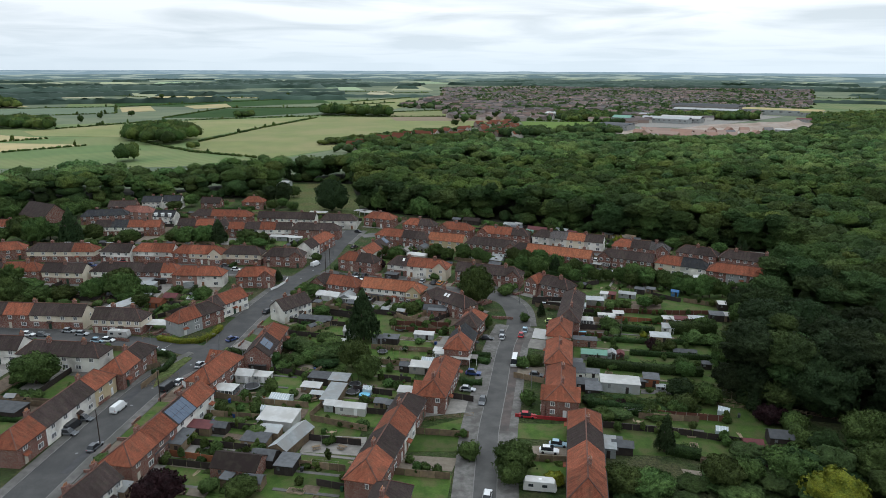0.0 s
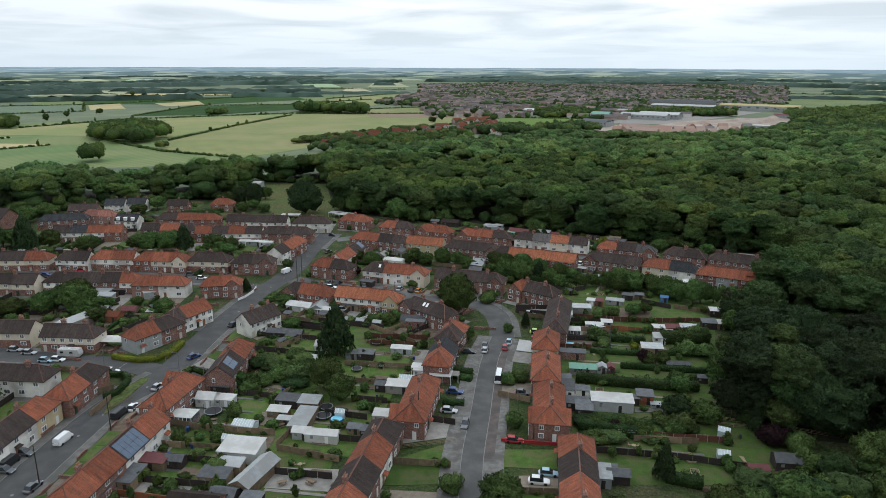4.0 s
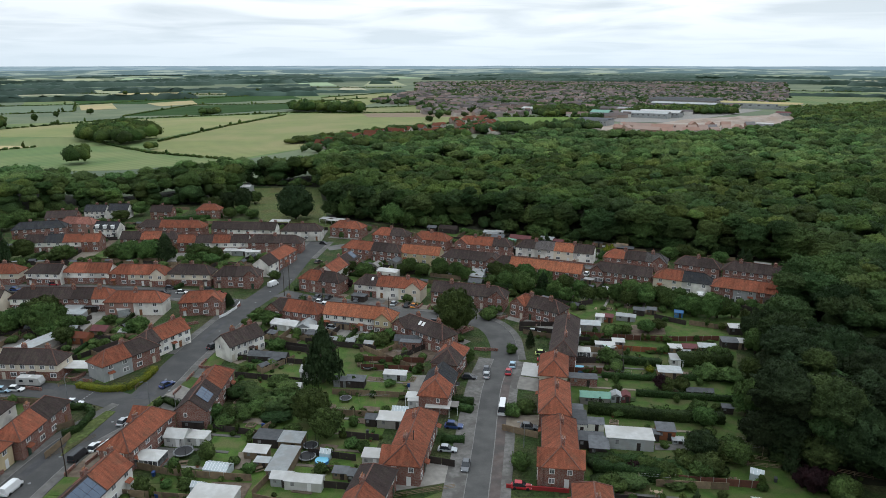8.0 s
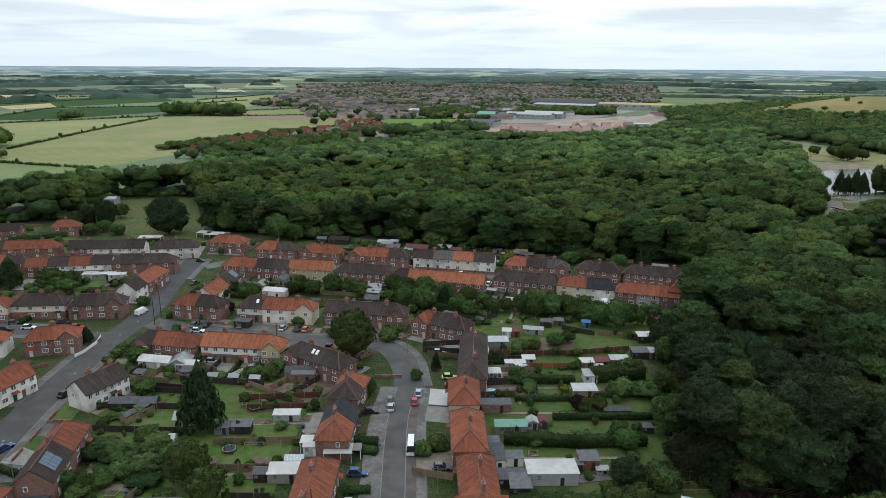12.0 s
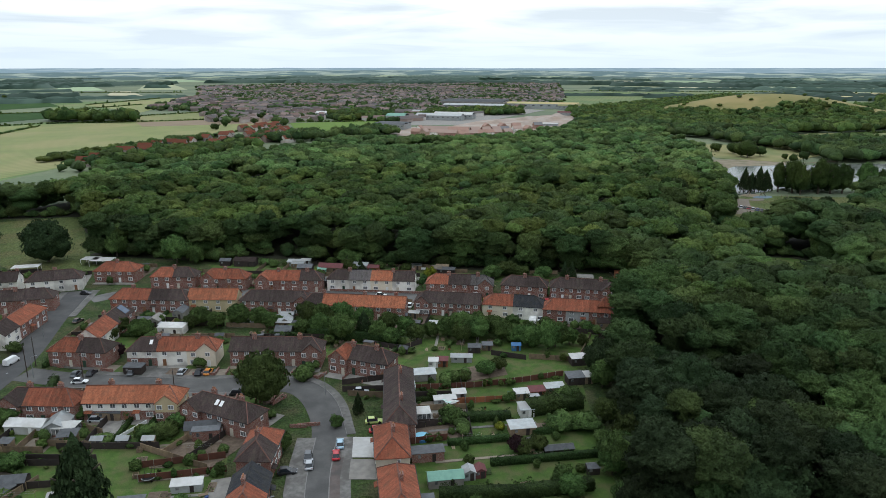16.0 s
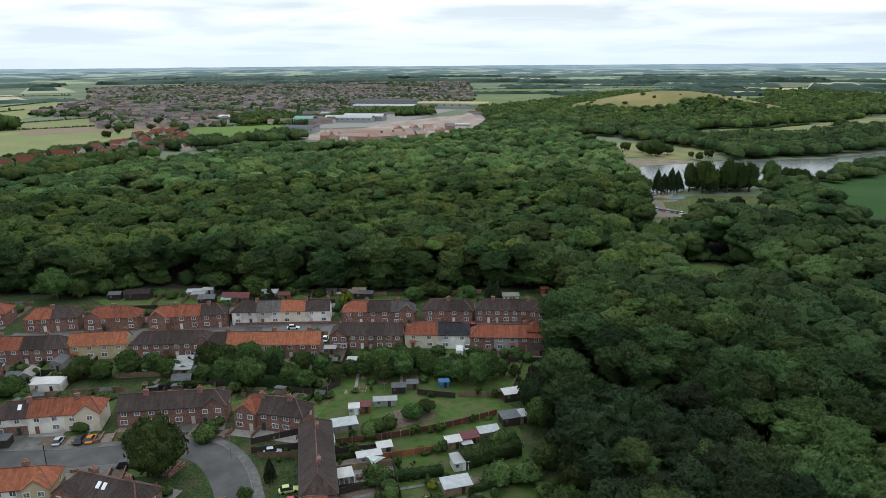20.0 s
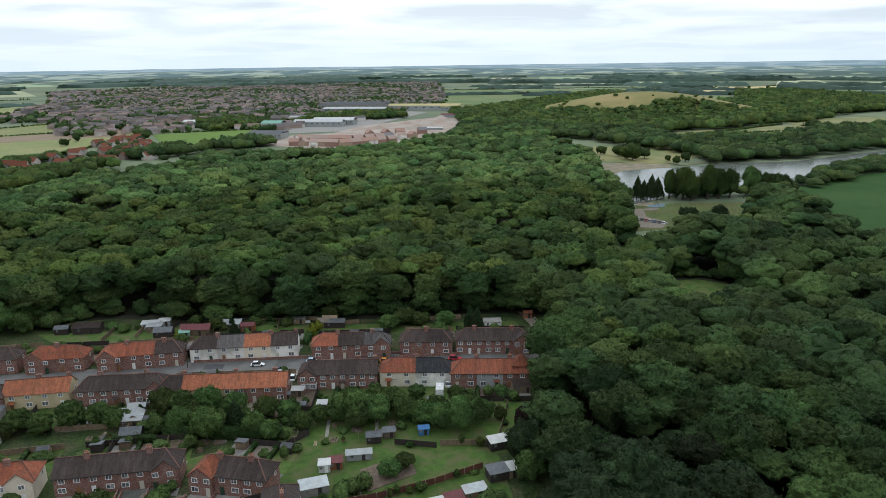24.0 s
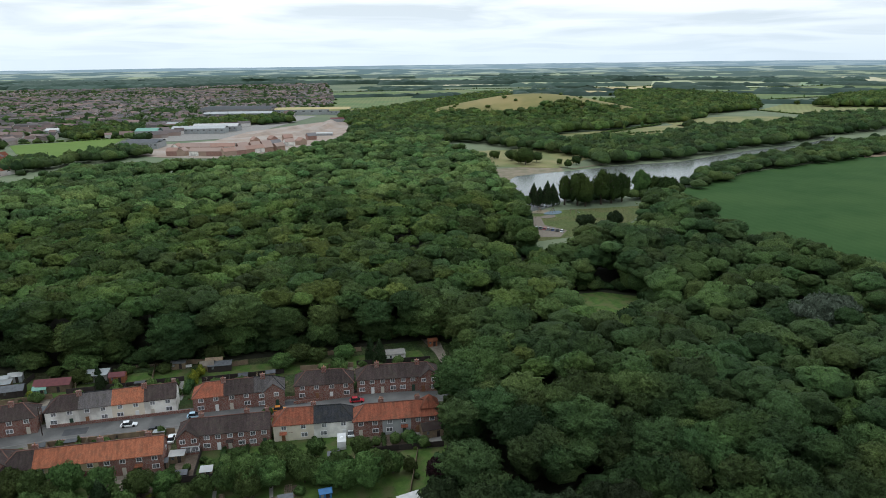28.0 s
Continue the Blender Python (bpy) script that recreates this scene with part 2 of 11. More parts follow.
ROOF = {
    "r": tile_mat("red_clay_tile", (0.305, 0.1, 0.056), (0.232, 0.081, 0.048)),
    "o": tile_mat("orange_clay_tile", (0.358, 0.126, 0.065), (0.28, 0.103, 0.056)),
    "d": tile_mat("dark_brown_tile", (0.072, 0.051, 0.046), (0.05, 0.039, 0.037)),
    "k": tile_mat("charcoal_tile", (0.05, 0.052, 0.058), (0.038, 0.04, 0.045)),
    "g": tile_mat("grey_concrete_tile", (0.14, 0.125, 0.12), (0.11, 0.10, 0.10)),
    "p": tile_mat("faded_pink_tile", (0.30, 0.13, 0.10), (0.24, 0.11, 0.085)),
}
ROOF["s"] = ROOF["d"]
WALL = {
    "b": brick_mat("red_brown_brick", (0.215, 0.086, 0.061), (0.15, 0.064, 0.05)),
    "w": mat("white_render", (0.82, 0.80, 0.74), (0.74, 0.72, 0.66), 2.0, 0.9, fine=0.08, ob=0.2, third=(0.46, 0.44, 0.40), third_size=5.0),
    "c": mat("cream_render", (0.68, 0.61, 0.49), (0.59, 0.53, 0.42), 2.0, 0.9, fine=0.08, ob=0.2),
    "y": mat("buff_render", (0.52, 0.43, 0.27), (0.45, 0.37, 0.23), 2.0, 0.9, fine=0.06),
    "g": mat("grey_render", (0.36, 0.37, 0.36), (0.30, 0.31, 0.31), 2.0, 0.9, fine=0.06),
    "p": mat("pinkish_brick", (0.33, 0.2, 0.16), (0.27, 0.16, 0.13), 2.0, 0.9, fine=0.08),
}
UPVC = mat("white_upvc", (0.78, 0.78, 0.77), rough=0.4)
GLASS = mat("window_glass", (0.05, 0.055, 0.06), (0.26, 0.26, 0.26), 1.1, 0.08, ob=0.5, spec=0.6)
RIDGE = mat("ridge_tile_clay", (0.15, 0.075, 0.055), (0.10, 0.056, 0.046), 0.7, ob=0.6)
POT = mat("chimney_pot_clay", (0.40, 0.2, 0.11), (0.3, 0.15, 0.09), 0.4, ob=0.4)
DOORS = [mat(f"door_paint_{n}", c, rough=0.4) for n, c in (("white", (0.7, 0.7, 0.68)), ("oak", (0.2, 0.1, 0.05)), ("green", (0.03, 0.06, 0.04)), ("cream", (0.5, 0.46, 0.38)))]
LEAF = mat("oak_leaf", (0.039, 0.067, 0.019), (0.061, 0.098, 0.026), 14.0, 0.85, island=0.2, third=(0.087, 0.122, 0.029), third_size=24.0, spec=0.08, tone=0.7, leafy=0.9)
# oak_leaf again for the far wood, haze mixed in as a paler, bluer green
LEAF_HAZED = mat("hazed_oak_leaf", (0.060, 0.104, 0.034), (0.088, 0.142, 0.045), 20.0, 0.85, island=0.2, third=(0.109, 0.164, 0.048), third_size=40.0, spec=0.08, tone=0.8, leafy=1.3)
# darker copy of oak_leaf, the canopy's own shade put into its colour
LEAF_SHADE = mat("shaded_oak_leaf", (0.031, 0.053, 0.019), (0.049, 0.081, 0.027), 14.0, 0.85, island=0.2, third=(0.069, 0.105, 0.031), third_size=24.0, spec=0.08, tone=0.7, leafy=0.6)
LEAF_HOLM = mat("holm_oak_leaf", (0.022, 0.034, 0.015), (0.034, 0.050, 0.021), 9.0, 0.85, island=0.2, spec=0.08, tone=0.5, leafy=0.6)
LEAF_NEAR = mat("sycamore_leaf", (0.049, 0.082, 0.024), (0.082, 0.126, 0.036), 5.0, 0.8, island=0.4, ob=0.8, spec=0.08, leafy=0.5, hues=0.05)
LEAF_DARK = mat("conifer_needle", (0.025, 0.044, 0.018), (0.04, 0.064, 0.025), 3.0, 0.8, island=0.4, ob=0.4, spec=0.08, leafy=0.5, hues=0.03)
LEAF_WILLOW = mat("willow_leaf", (0.085, 0.11, 0.075), (0.11, 0.135, 0.095), 5.0, 0.8, island=0.5, spec=0.08, leafy=0.5)
LEAF_GOLD = mat("golden_leaf", (0.19, 0.2, 0.02), (0.12, 0.15, 0.02), 1.5, 0.7, island=0.4, spec=0.1, leafy=0.3)
LEAF_PURPLE = mat("copper_leaf", (0.022, 0.012, 0.014), (0.036, 0.016, 0.018), 1.5, 0.7, island=0.4, spec=0.08, leafy=0.4)
HEDGE = mat("privet_leaf", (0.024, 0.046, 0.014), (0.042, 0.074, 0.021), 1.5, 0.8, island=0.5, ob=0.5, leafy=0.4, spec=0.08, hues=0.04)
BARK = mat("tree_bark", (0.09, 0.07, 0.05), (0.06, 0.05, 0.04), 0.4, bump=0.5)
LAWN = mat("lawn_grass", (0.04, 0.08, 0.014), (0.067, 0.112, 0.021), 2.2, 0.95, fine=0.4, ob=0.5, third=(0.085, 0.095, 0.034), third_size=4.0)
COUNTRY = mat("mixed_farmland", (0.12, 0.155, 0.085), (0.165, 0.19, 0.11), 60.0, 0.95, fine=0.2, third=(0.1, 0.13, 0.08), third_size=220)
GRASS = mat("rough_garden_grass", (0.030, 0.057, 0.014), (0.056, 0.087, 0.022), 3.0, 0.95, fine=0.45, third=(0.078, 0.081, 0.036), third_size=9.0, leafy=0.7)
ASPHALT = mat("worn_asphalt", (0.064, 0.064, 0.063), (0.086, 0.085, 0.082), 4.0, 0.9, fine=0.16, third=(0.062, 0.062, 0.062), third_size=7.0)
ASPHALT_PALE = mat("bleached_asphalt", (0.08, 0.079, 0.076), (0.108, 0.106, 0.101), 4.0, 0.9, fine=0.16, third=(0.07, 0.069, 0.067), third_size=7.0)
ASPHALT_LANE = mat("pale_lane_asphalt", (0.118, 0.116, 0.11), (0.152, 0.148, 0.14), 4.0, 0.9, fine=0.16, third=(0.1, 0.098, 0.094), third_size=7.0)
PAVING = mat("concrete_paving", (0.105, 0.101, 0.095), (0.16, 0.153, 0.144), 1.4, 0.9, fine=0.2, third=(0.09, 0.09, 0.08), third_size=6.0)
FOOTWAY = mat("patched_footway", (0.125, 0.12, 0.112), (0.185, 0.178, 0.166), 1.1, 0.9, fine=0.25, third=(0.098, 0.092, 0.084), third_size=3.5)
LAYBY = mat("reddish_tarmac", (0.098, 0.078, 0.07), (0.125, 0.105, 0.096), 1.5, 0.9, fine=0.25, third=(0.08, 0.072, 0.068), third_size=4.0)
CONCRETE = mat("pale_concrete", (0.27, 0.255, 0.23), (0.2, 0.19, 0.172), 1.6, 0.9, fine=0.1, ob=0.3)
GRAVEL = mat("buff_gravel", (0.21, 0.18, 0.14), (0.16, 0.135, 0.105), 1.0, 0.95, fine=0.2, ob=0.3)
KERB = mat("kerb_stone", (0.2, 0.195, 0.187), (0.155, 0.15, 0.146), 1.0, ob=0.2)
FENCE = mat("weathered_fence_timber", (0.221, 0.163, 0.102), (0.150, 0.113, 0.077), 1.0, ob=0.7)
FENCE_DARK = mat("dark_stained_timber", (0.045, 0.035, 0.03), (0.03, 0.025, 0.023), 1.0, ob=0.4)
FENCE_RED = mat("red_cedar_timber", (0.27, 0.1, 0.045), (0.2, 0.08, 0.04), 1.0, ob=0.4)
FELT_GREEN = mat("green_roof_felt", (0.2, 0.36, 0.28), (0.16, 0.3, 0.24), 1.0)
FELT = mat("grey_roof_felt", (0.11, 0.115, 0.12), (0.08, 0.083, 0.088), 1.0, ob=0.6)
SHEET = mat("pale_sheet_metal", (0.34, 0.36, 0.36), (0.26, 0.28, 0.28), 1.0, 0.5, ob=0.5, third=(0.28, 0.28, 0.27), third_size=3.0)
WHITE = mat("white_painted_sheet", (0.525, 0.525, 0.508), (0.443, 0.443, 0.426), 1.3, 0.6, fine=0.08, ob=0.25, third=(0.410, 0.402, 0.377), third_size=4.0)
SHED_RED = mat("maroon_roof_sheet", (0.14, 0.05, 0.05), (0.11, 0.042, 0.044), 1.0)
BLUE = mat("blue_tarpaulin", (0.05, 0.16, 0.34), (0.045, 0.13, 0.27), 1.0, 0.5)
STEEL = mat("grey_painted_steel", (0.2, 0.21, 0.21), (0.16, 0.165, 0.17), 0.6, 0.5)
POLEWOOD = mat("creosoted_pole", (0.06, 0.045, 0.035), (0.04, 0.03, 0.026), 0.6)
RUBBER = mat("tyre_rubber", (0.02, 0.02, 0.02), rough=0.8)
PLASTIC = mat("black_plastic", (0.025, 0.025, 0.027), rough=0.5)
SOLAR = mat("solar_cell", (0.05, 0.075, 0.12), (0.06, 0.09, 0.14), 0.8, 0.2, spec=0.6)
SOIL = mat("bare_garden_soil", (0.1, 0.075, 0.055), (0.15, 0.115, 0.085), 1.0, 0.95, fine=0.2)

# ---------------------------------------------------------------- building blocks
def mesh_from(name, verts, faces, material=None, smooth=False):
    me = bpy.data.meshes.new(name)
    me.from_pydata([tuple(v) for v in verts], [], [tuple(f) for f in faces])
    if material:
        me.materials.append(material)
    if smooth:
        me.polygons.foreach_set("use_smooth", [True] * len(me.polygons))
    return me


def box_uv(me, along=None):
    """UVs in metres: faces that stand run along their own horizontal, slopes up their fall line."""
    uv = me.uv_layers.new(name="UVMap").data
    for p in me.polygons:
        n = p.normal
        h = Vector((0, 0, 1)).cross(n)
        h = h.normalized() if h.length > 1e-3 else Vector((1, 0, 0))
        v = n.cross(h)
        for li in p.loop_indices:
            co = me.vertices[me.loops[li].vertex_index].co
            uv[li].uv = (co.dot(h), co.dot(v))
    return me


class Shape:
    """Collects boxes and prisms into one mesh."""

    def __init__(self):
        self.v, self.f = [], []

    def add(self, verts, faces):
        o = len(self.v)
        self.v += [tuple(p) for p in verts]
        self.f += [tuple(i + o for i in q) for q in faces]
        return self

    def box(self, x0, y0, z0, x1, y1, z1):
        return self.add([(x, y, z) for z in (z0, z1) for x, y in ((x0, y0), (x1, y0), (x1, y1), (x0, y1))],
                        [(3, 2, 1, 0), (4, 5, 6, 7), (0, 1, 5, 4), (1, 2, 6, 5), (2, 3, 7, 6), (3, 0, 4, 7)])

    def tube(self, x, y, z0, z1, r0, r1=None, n=8, lean=(0, 0)):
        r1 = r0 if r1 is None else r1
        ring = [(math.cos(2 * math.pi * i / n), math.sin(2 * math.pi * i / n)) for i in range(n)]
        v = [(x + c * r0, y + s * r0, z0) for c, s in ring] + [(x + lean[0] + c * r1, y + lean[1] + s * r1, z1) for c, s in ring]
        return self.add(v, [(i, (i + 1) % n, n + (i + 1) % n, n + i) for i in range(n)] + [tuple(range(n - 1, -1, -1)), tuple(range(n, 2 * n))])

    def beam(self, a, b, w, h):
        """A bar from a to b, w wide and h high."""
        a, b = Vector(a), Vector(b)
        d = (b - a).normalized()
        s = d.cross(Vector((0, 0, 1)))
        s = s.normalized() * w / 2 if s.length > 1e-4 else Vector((w / 2, 0, 0))
        u = s.cross(d).normalized() * h / 2
        c = [p + i * s + j * u for p in (a, b) for i, j in ((-1, -1), (1, -1), (1, 1), (-1, 1))]
        return self.add(c, [(3, 2, 1, 0), (4, 5, 6, 7), (0, 1, 5, 4), (1, 2, 6, 5), (2, 3, 7, 6), (3, 0, 4, 7)])

    def slab(self, ring, t):
        """A thick plate under a polygon, t thick straight down."""
        n = len(ring)
        v = [tuple(p) for p in ring] + [(p[0], p[1], p[2] - t) for p in ring]
        return self.add(v, [tuple(range(n)), tuple(range(2 * n - 1, n - 1, -1))] + [(i + n, (i + 1) % n + n, (i + 1) % n, i) for i in range(n)])

    def mesh(self, name, material, uv=False, smooth=False):
        me = mesh_from(name, self.v, self.f, material, smooth)
        return box_uv(me) if uv else me


def part(name, data, parent, label="", at=None):
    ob = new(name, data)
    ob.parent = parent
    if at is not None:
        ob.matrix_basis = at
    if label:
        ob["label"] = label
    return ob


def thing(name, m, label, category, group="", kind="", data=None):
    ob = new(name, data)
    if data is None:
        ob.empty_display_size = 0.3
    ob.matrix_basis = m
    return tagged(ob, label, category, group, kind)


# ---------------------------------------------------------------- houses
HOUSES = []
EAVE, TOP = 4.9, 7.6
CACHE = {}


def grid_frame(xs, zs, holes, y0, y1):
    """A flat frame from a grid of cells, with some left open, as one connected piece."""
    nx, nz = len(xs), len(zs)
    v = [(x, y, z) for y in (y0, y1) for z in zs for x in xs]
    ix = lambda k, j, i: (k * nz + j) * nx + i
    cells = {(i, j) for i in range(nx - 1) for j in range(nz - 1)} - set(holes)
    f = []
    for i, j in cells:
        f.append((ix(0, j, i), ix(0, j, i + 1), ix(0, j + 1, i + 1), ix(0, j + 1, i)))
        f.append((ix(1, j + 1, i), ix(1, j + 1, i + 1), ix(1, j, i + 1), ix(1, j, i)))
        for di, dj, p, q in ((0, -1, (j, i), (j, i + 1)), (1, 0, (j, i + 1), (j + 1, i + 1)), (0, 1, (j + 1, i + 1), (j + 1, i)), (-1, 0, (j + 1, i), (j, i))):
            if (i + di, j + dj) not in cells:
                f.append((ix(0, *q), ix(0, *p), ix(1, *p), ix(1, *q)))
    return Shape().add(v, f)


def window_data(w, h):
    key = ("window", w, h)
    if key not in CACHE:
        fr = 0.11
        xs = [-w / 2, -w / 2 + fr, -0.035, 0.035, w / 2 - fr, w / 2] if w > 0.9 else [-w / 2, -w / 2 + fr, w / 2 - fr, w / 2]
        s = grid_frame(xs, [0, fr, h - fr, h], [(1, 1), (3, 1)] if w > 0.9 else [(1, 1)], -0.05, 0.05)
        g = Shape().box(-w / 2 + fr * 0.9, -0.02, fr * 0.9, w / 2 - fr * 0.9, 0.02, h - fr * 0.9)
        CACHE[key] = (s.mesh("window", UPVC), g.mesh("pane", GLASS))
    return CACHE[key]


def put_window(parent, x, y, z, w, h, side):
    fr, pane = window_data(w, h)
    if parent.matrix_basis.translation.y > 262 or parent.matrix_basis.translation.x < -75:
        # far from the path: frame and pane in one
        key = ("far window", w, h)
        if key not in CACHE:
            CACHE[key] = fr.copy()
            CACHE[key].name = "window"
            bm = bmesh.new()
            bm.from_mesh(fr)
            bm.from_mesh(pane)
            bm.faces.ensure_lookup_table()
            for f in bm.faces[len(fr.polygons):]:
                f.material_index = 1
            bm.to_mesh(CACHE[key])
            bm.free()
            CACHE[key].materials.append(GLASS)
        part("window", CACHE[key], parent, at=pose(x, y, z, 0, 0, 0 if side < 0 else 180))
        return
    ob = part("window", fr, parent, at=pose(x, y, z, 0, 0, 0 if side < 0 else 180))
    part("pane", pane, ob)


def chimney_data(n):
    key = ("chimney", n)
    if key not in CACHE:
        w = 0.42 + 0.3 * n
        s = Shape().box(-w / 2, -0.33, -1.6, w / 2, 0.33, 1.05).box(-w / 2 - 0.06, -0.39, 1.05, w / 2 + 0.06, 0.39, 1.17).box(-w / 2, -0.33, 1.17, w / 2, 0.33, 1.25)
        p = Shape().tube(0, 0, 0, 0.5, 0.13, 0.1, 8)
        CACHE[key] = (s.mesh("chimney", WALL["b"], uv=True), p.mesh("chimney_pot", POT))
    return CACHE[key]


def put_chimney(parent, x, y, z, n=2):
    stack, pot = chimney_data(n)
    ob = part("chimney", stack, parent, at=pose(x, y, z))
    if parent.matrix_basis.translation.y > 300:
        return
    if parent.matrix_basis.translation.y > 262:
        n = 1
    for i in range(n):
        part("chimney_pot", pot, ob, at=pose((i - (n - 1) / 2) * 0.34, 0, 1.25))


def roof_plane_z(y, depth):
    return TOP - (TOP - EAVE) * abs(y) / (depth / 2)


def wall_block(s, x0, x1, y0, y1, left, right, t=0.25):
    """Four walls with thickness; a gable closes an end that has one."""
    s.box(x0, y0, 0, x1, y0 + t, EAVE).box(x0, y1 - t, 0, x1, y1, EAVE)
    m = (y0 + y1) / 2
    for x, on in ((x0, left), (x1 - t, right)):
        s.box(x, y0 + t, 0, x + t, y1 - t, EAVE)
        if on == "g":
            s.add([(x, y0, EAVE), (x, y1, EAVE), (x, m, TOP - 0.16), (x + t, y0, EAVE), (x + t, y1, EAVE), (x + t, m, TOP - 0.16)],
                  [(2, 1, 0), (3, 4, 5), (0, 1, 4, 3), (1, 2, 5, 4), (2, 0, 3, 5)])


def hall(x, y, turn, w, d, eave, top_z, label):
    """A brick hall with a plain pitched roof over gable ends."""
    top = thing("hall", pose(x, y, 0, 0, 0, turn), label, "building")
    s = Shape().box(-w / 2, -d / 2, 0, w / 2, d / 2, eave)
    for sx in (-1, 1):
        e, k = sx * w / 2, sx * (w / 2 - 0.25)
        ring = [(e, -d / 2, eave), (e, d / 2, eave), (e, 0, top_z - 0.2), (k, -d / 2, eave), (k, d / 2, eave), (k, 0, top_z - 0.2)]
        s.add(ring, [(0, 1, 2), (5, 4, 3), (0, 3, 4, 1), (1, 4, 5, 2), (2, 5, 3, 0)])
    part("wall", s.mesh("wall", WALL["b"], uv=True), top)
    o, dz = 0.4, 0.4 * (top_z - eave) / (d / 2)
    a = [(-w / 2 - o, -d / 2 - o, eave - dz), (w / 2 + o, -d / 2 - o, eave - dz), (w / 2 + o, 0, top_z), (-w / 2 - o, 0, top_z)]
    b = [(w / 2 + o, d / 2 + o, eave - dz), (-w / 2 - o, d / 2 + o, eave - dz), (-w / 2 - o, 0, top_z), (w / 2 + o, 0, top_z)]
    part("roof", Shape().slab(a, 0.14).slab(b, 0.14).mesh("roof", ROOF["d"], uv=True), top)
    for u in (-0.36, -0.12, 0.12, 0.36):
        put_window(top, u * w, -d / 2 - 0.055, 1.0, 1.7, 1.25, -1)


def house(x, y, turn, length, depth, roofs, walls, ends, front, gables=(), dormers=0, turret=False, lights=(), solar=None):
    """A row of dwellings under one roof; ridge along its own x. front: the side (-1 or 1 along its y) with the doors."""
    n = max(len(roofs), len(walls))
    walls = (walls * n)[:n] if len(walls) < n else walls
    kind = "terraced_house" if n > 2 else "semi_detached_house" if n == 2 else "detached_house"
    words = {"r": "red clay", "o": "orange clay", "d": "dark brown", "k": "charcoal", "g": "grey", "p": "faded pink", "s": "dark brown"}
    shell = {"b": "red-brown brick", "w": "white rendered", "c": "cream rendered", "y": "buff rendered", "g": "grey rendered", "p": "pinkish brick"}
    a, b = max(set(walls.lower()), key=walls.lower().count), max(set(roofs), key=roofs.count)
    other = [c for c in roofs if c != b]
    text = f"{shell[a]} house row with {words[b]}" + (f" and {words[other[0]]}" if other and other[0] != "s" else "") + " roof tiles"
    top = thing(kind, pose(x, y, 0, 0, 0, turn), text, "house", "houses of the estate")
    HOUSES.append((x, y, turn, length, depth, n))
    half, ext = depth / 2, 0.35
    ez = EAVE - (TOP - EAVE) * ext / half
    hip = half * 0.9
    step = length / n
    for i in range(n):
        x0, x1 = -length / 2 + i * step, -length / 2 + (i + 1) * step
        left = ends[0] if i == 0 else "n"
        right = ends[1] if i == n - 1 else "n"
        s = Shape()
        wall_block(s, x0, x1, -half, half, left, right)
        part("wall", s.mesh("wall", WALL[walls[i].lower()], uv=True), top)
        if walls[i] in "wcy":
            # small letters: render above, bare brick below
            face, away = half + 0.05, math.cos(radians(turn))
            skirts = [(x0 + 0.01, sd * face if sd < 0 else half + 0.003, x1 - 0.01, -half - 0.003 if sd < 0 else face) for sd in (-1, 1) if sd * away < 0.5]
            skirts += [(x0 - 0.05, -face, x0 - 0.003, face)] if left == "h" else []
            skirts += [(x1 + 0.003, -face, x1 + 0.05, face)] if right == "h" else []
            for xa, ya, xb, yb in skirts:
                part("lower_wall", Shape().box(xa, ya, 0, xb, yb, 2.5).mesh("lower_wall", WALL["b"], uv=True), top, "brick lower storey")
        # roof: two slopes, with a hip at an end that has one
        t, r = 0.14, Shape()
        xa, ra = (x0 - ext, x0 + hip) if left == "h" else (x0 - (0.25 if left == "g" else 0), x0 - (0.25 if left == "g" else 0))
        xb, rb = (x1 + ext, x1 - hip) if right == "h" else (x1 + (0.25 if right == "g" else 0), x1 + (0.25 if right == "g" else 0))
        if ra > rb:
            ra = rb = (ra + rb) / 2
        f0, f1, k1, k0 = (xa, -half - ext, ez), (xb, -half - ext, ez), (xb, half + ext, ez), (xa, half + ext, ez)
        r.slab([f0, f1, (rb, 0, TOP), (ra, 0, TOP)], t).slab([k1, k0, (ra, 0, TOP), (rb, 0, TOP)], t)
        if left == "h":
            r.slab([k0, f0, (ra, 0, TOP)], t)
        if right == "h":
            r.slab([f1, k1, (rb, 0, TOP)], t)
        roof = part("roof", r.mesh("roof", ROOF[roofs[i]], uv=True), top)
        c = Shape()
        if rb - ra > 0.1:
            c.beam((ra, 0, TOP + 0.02), (rb, 0, TOP + 0.02), 0.26, 0.14)
        for e, xe, xr in ((left, xa, ra), (right, xb, rb)):
            if e == "h":
                for sy in (-1, 1):
                    c.beam((xe, sy * (half + ext), ez + 0.02), (xr, 0, TOP + 0.02), 0.24, 0.12)
        if c.v:
            part("ridge_tile", c.mesh("ridge_tile", RIDGE if roofs[i] in "rodsp" else ROOF["k"]), roof, "weathered clay ridge tiles")
        for sy in () if y > 262 or x < -95 else (-1, 1) if abs(math.sin(radians(turn))) > 0.7 else (-1,):
            g = Shape().box(xa + 0.02, sy * (half + ext + 0.05) - 0.05, ez - 0.15, xb - 0.02, sy * (half + ext + 0.06) + 0.06, ez - 0.05)
            part("gutter", g.mesh("gutter", PLASTIC), top)
        # windows and doors
        wing = {sd for (gi, sd) in gables if gi == i}
        for sd in (-1, 1):
            yy = sd * (half + (1.06 if sd in wing else 0.055))
            u = step / 2
            north = math.sin(radians(turn) + (math.pi / 2 if sd > 0 else -math.pi / 2)) > 0.5
            for dx in (((0.0,) if i % 2 else ()) if north else (-u * 0.48, u * 0.48)):
                put_window(top, x0 + u + dx, yy, 3.2, 1.35 if step > 4.6 else 1.1, 1.2, sd)
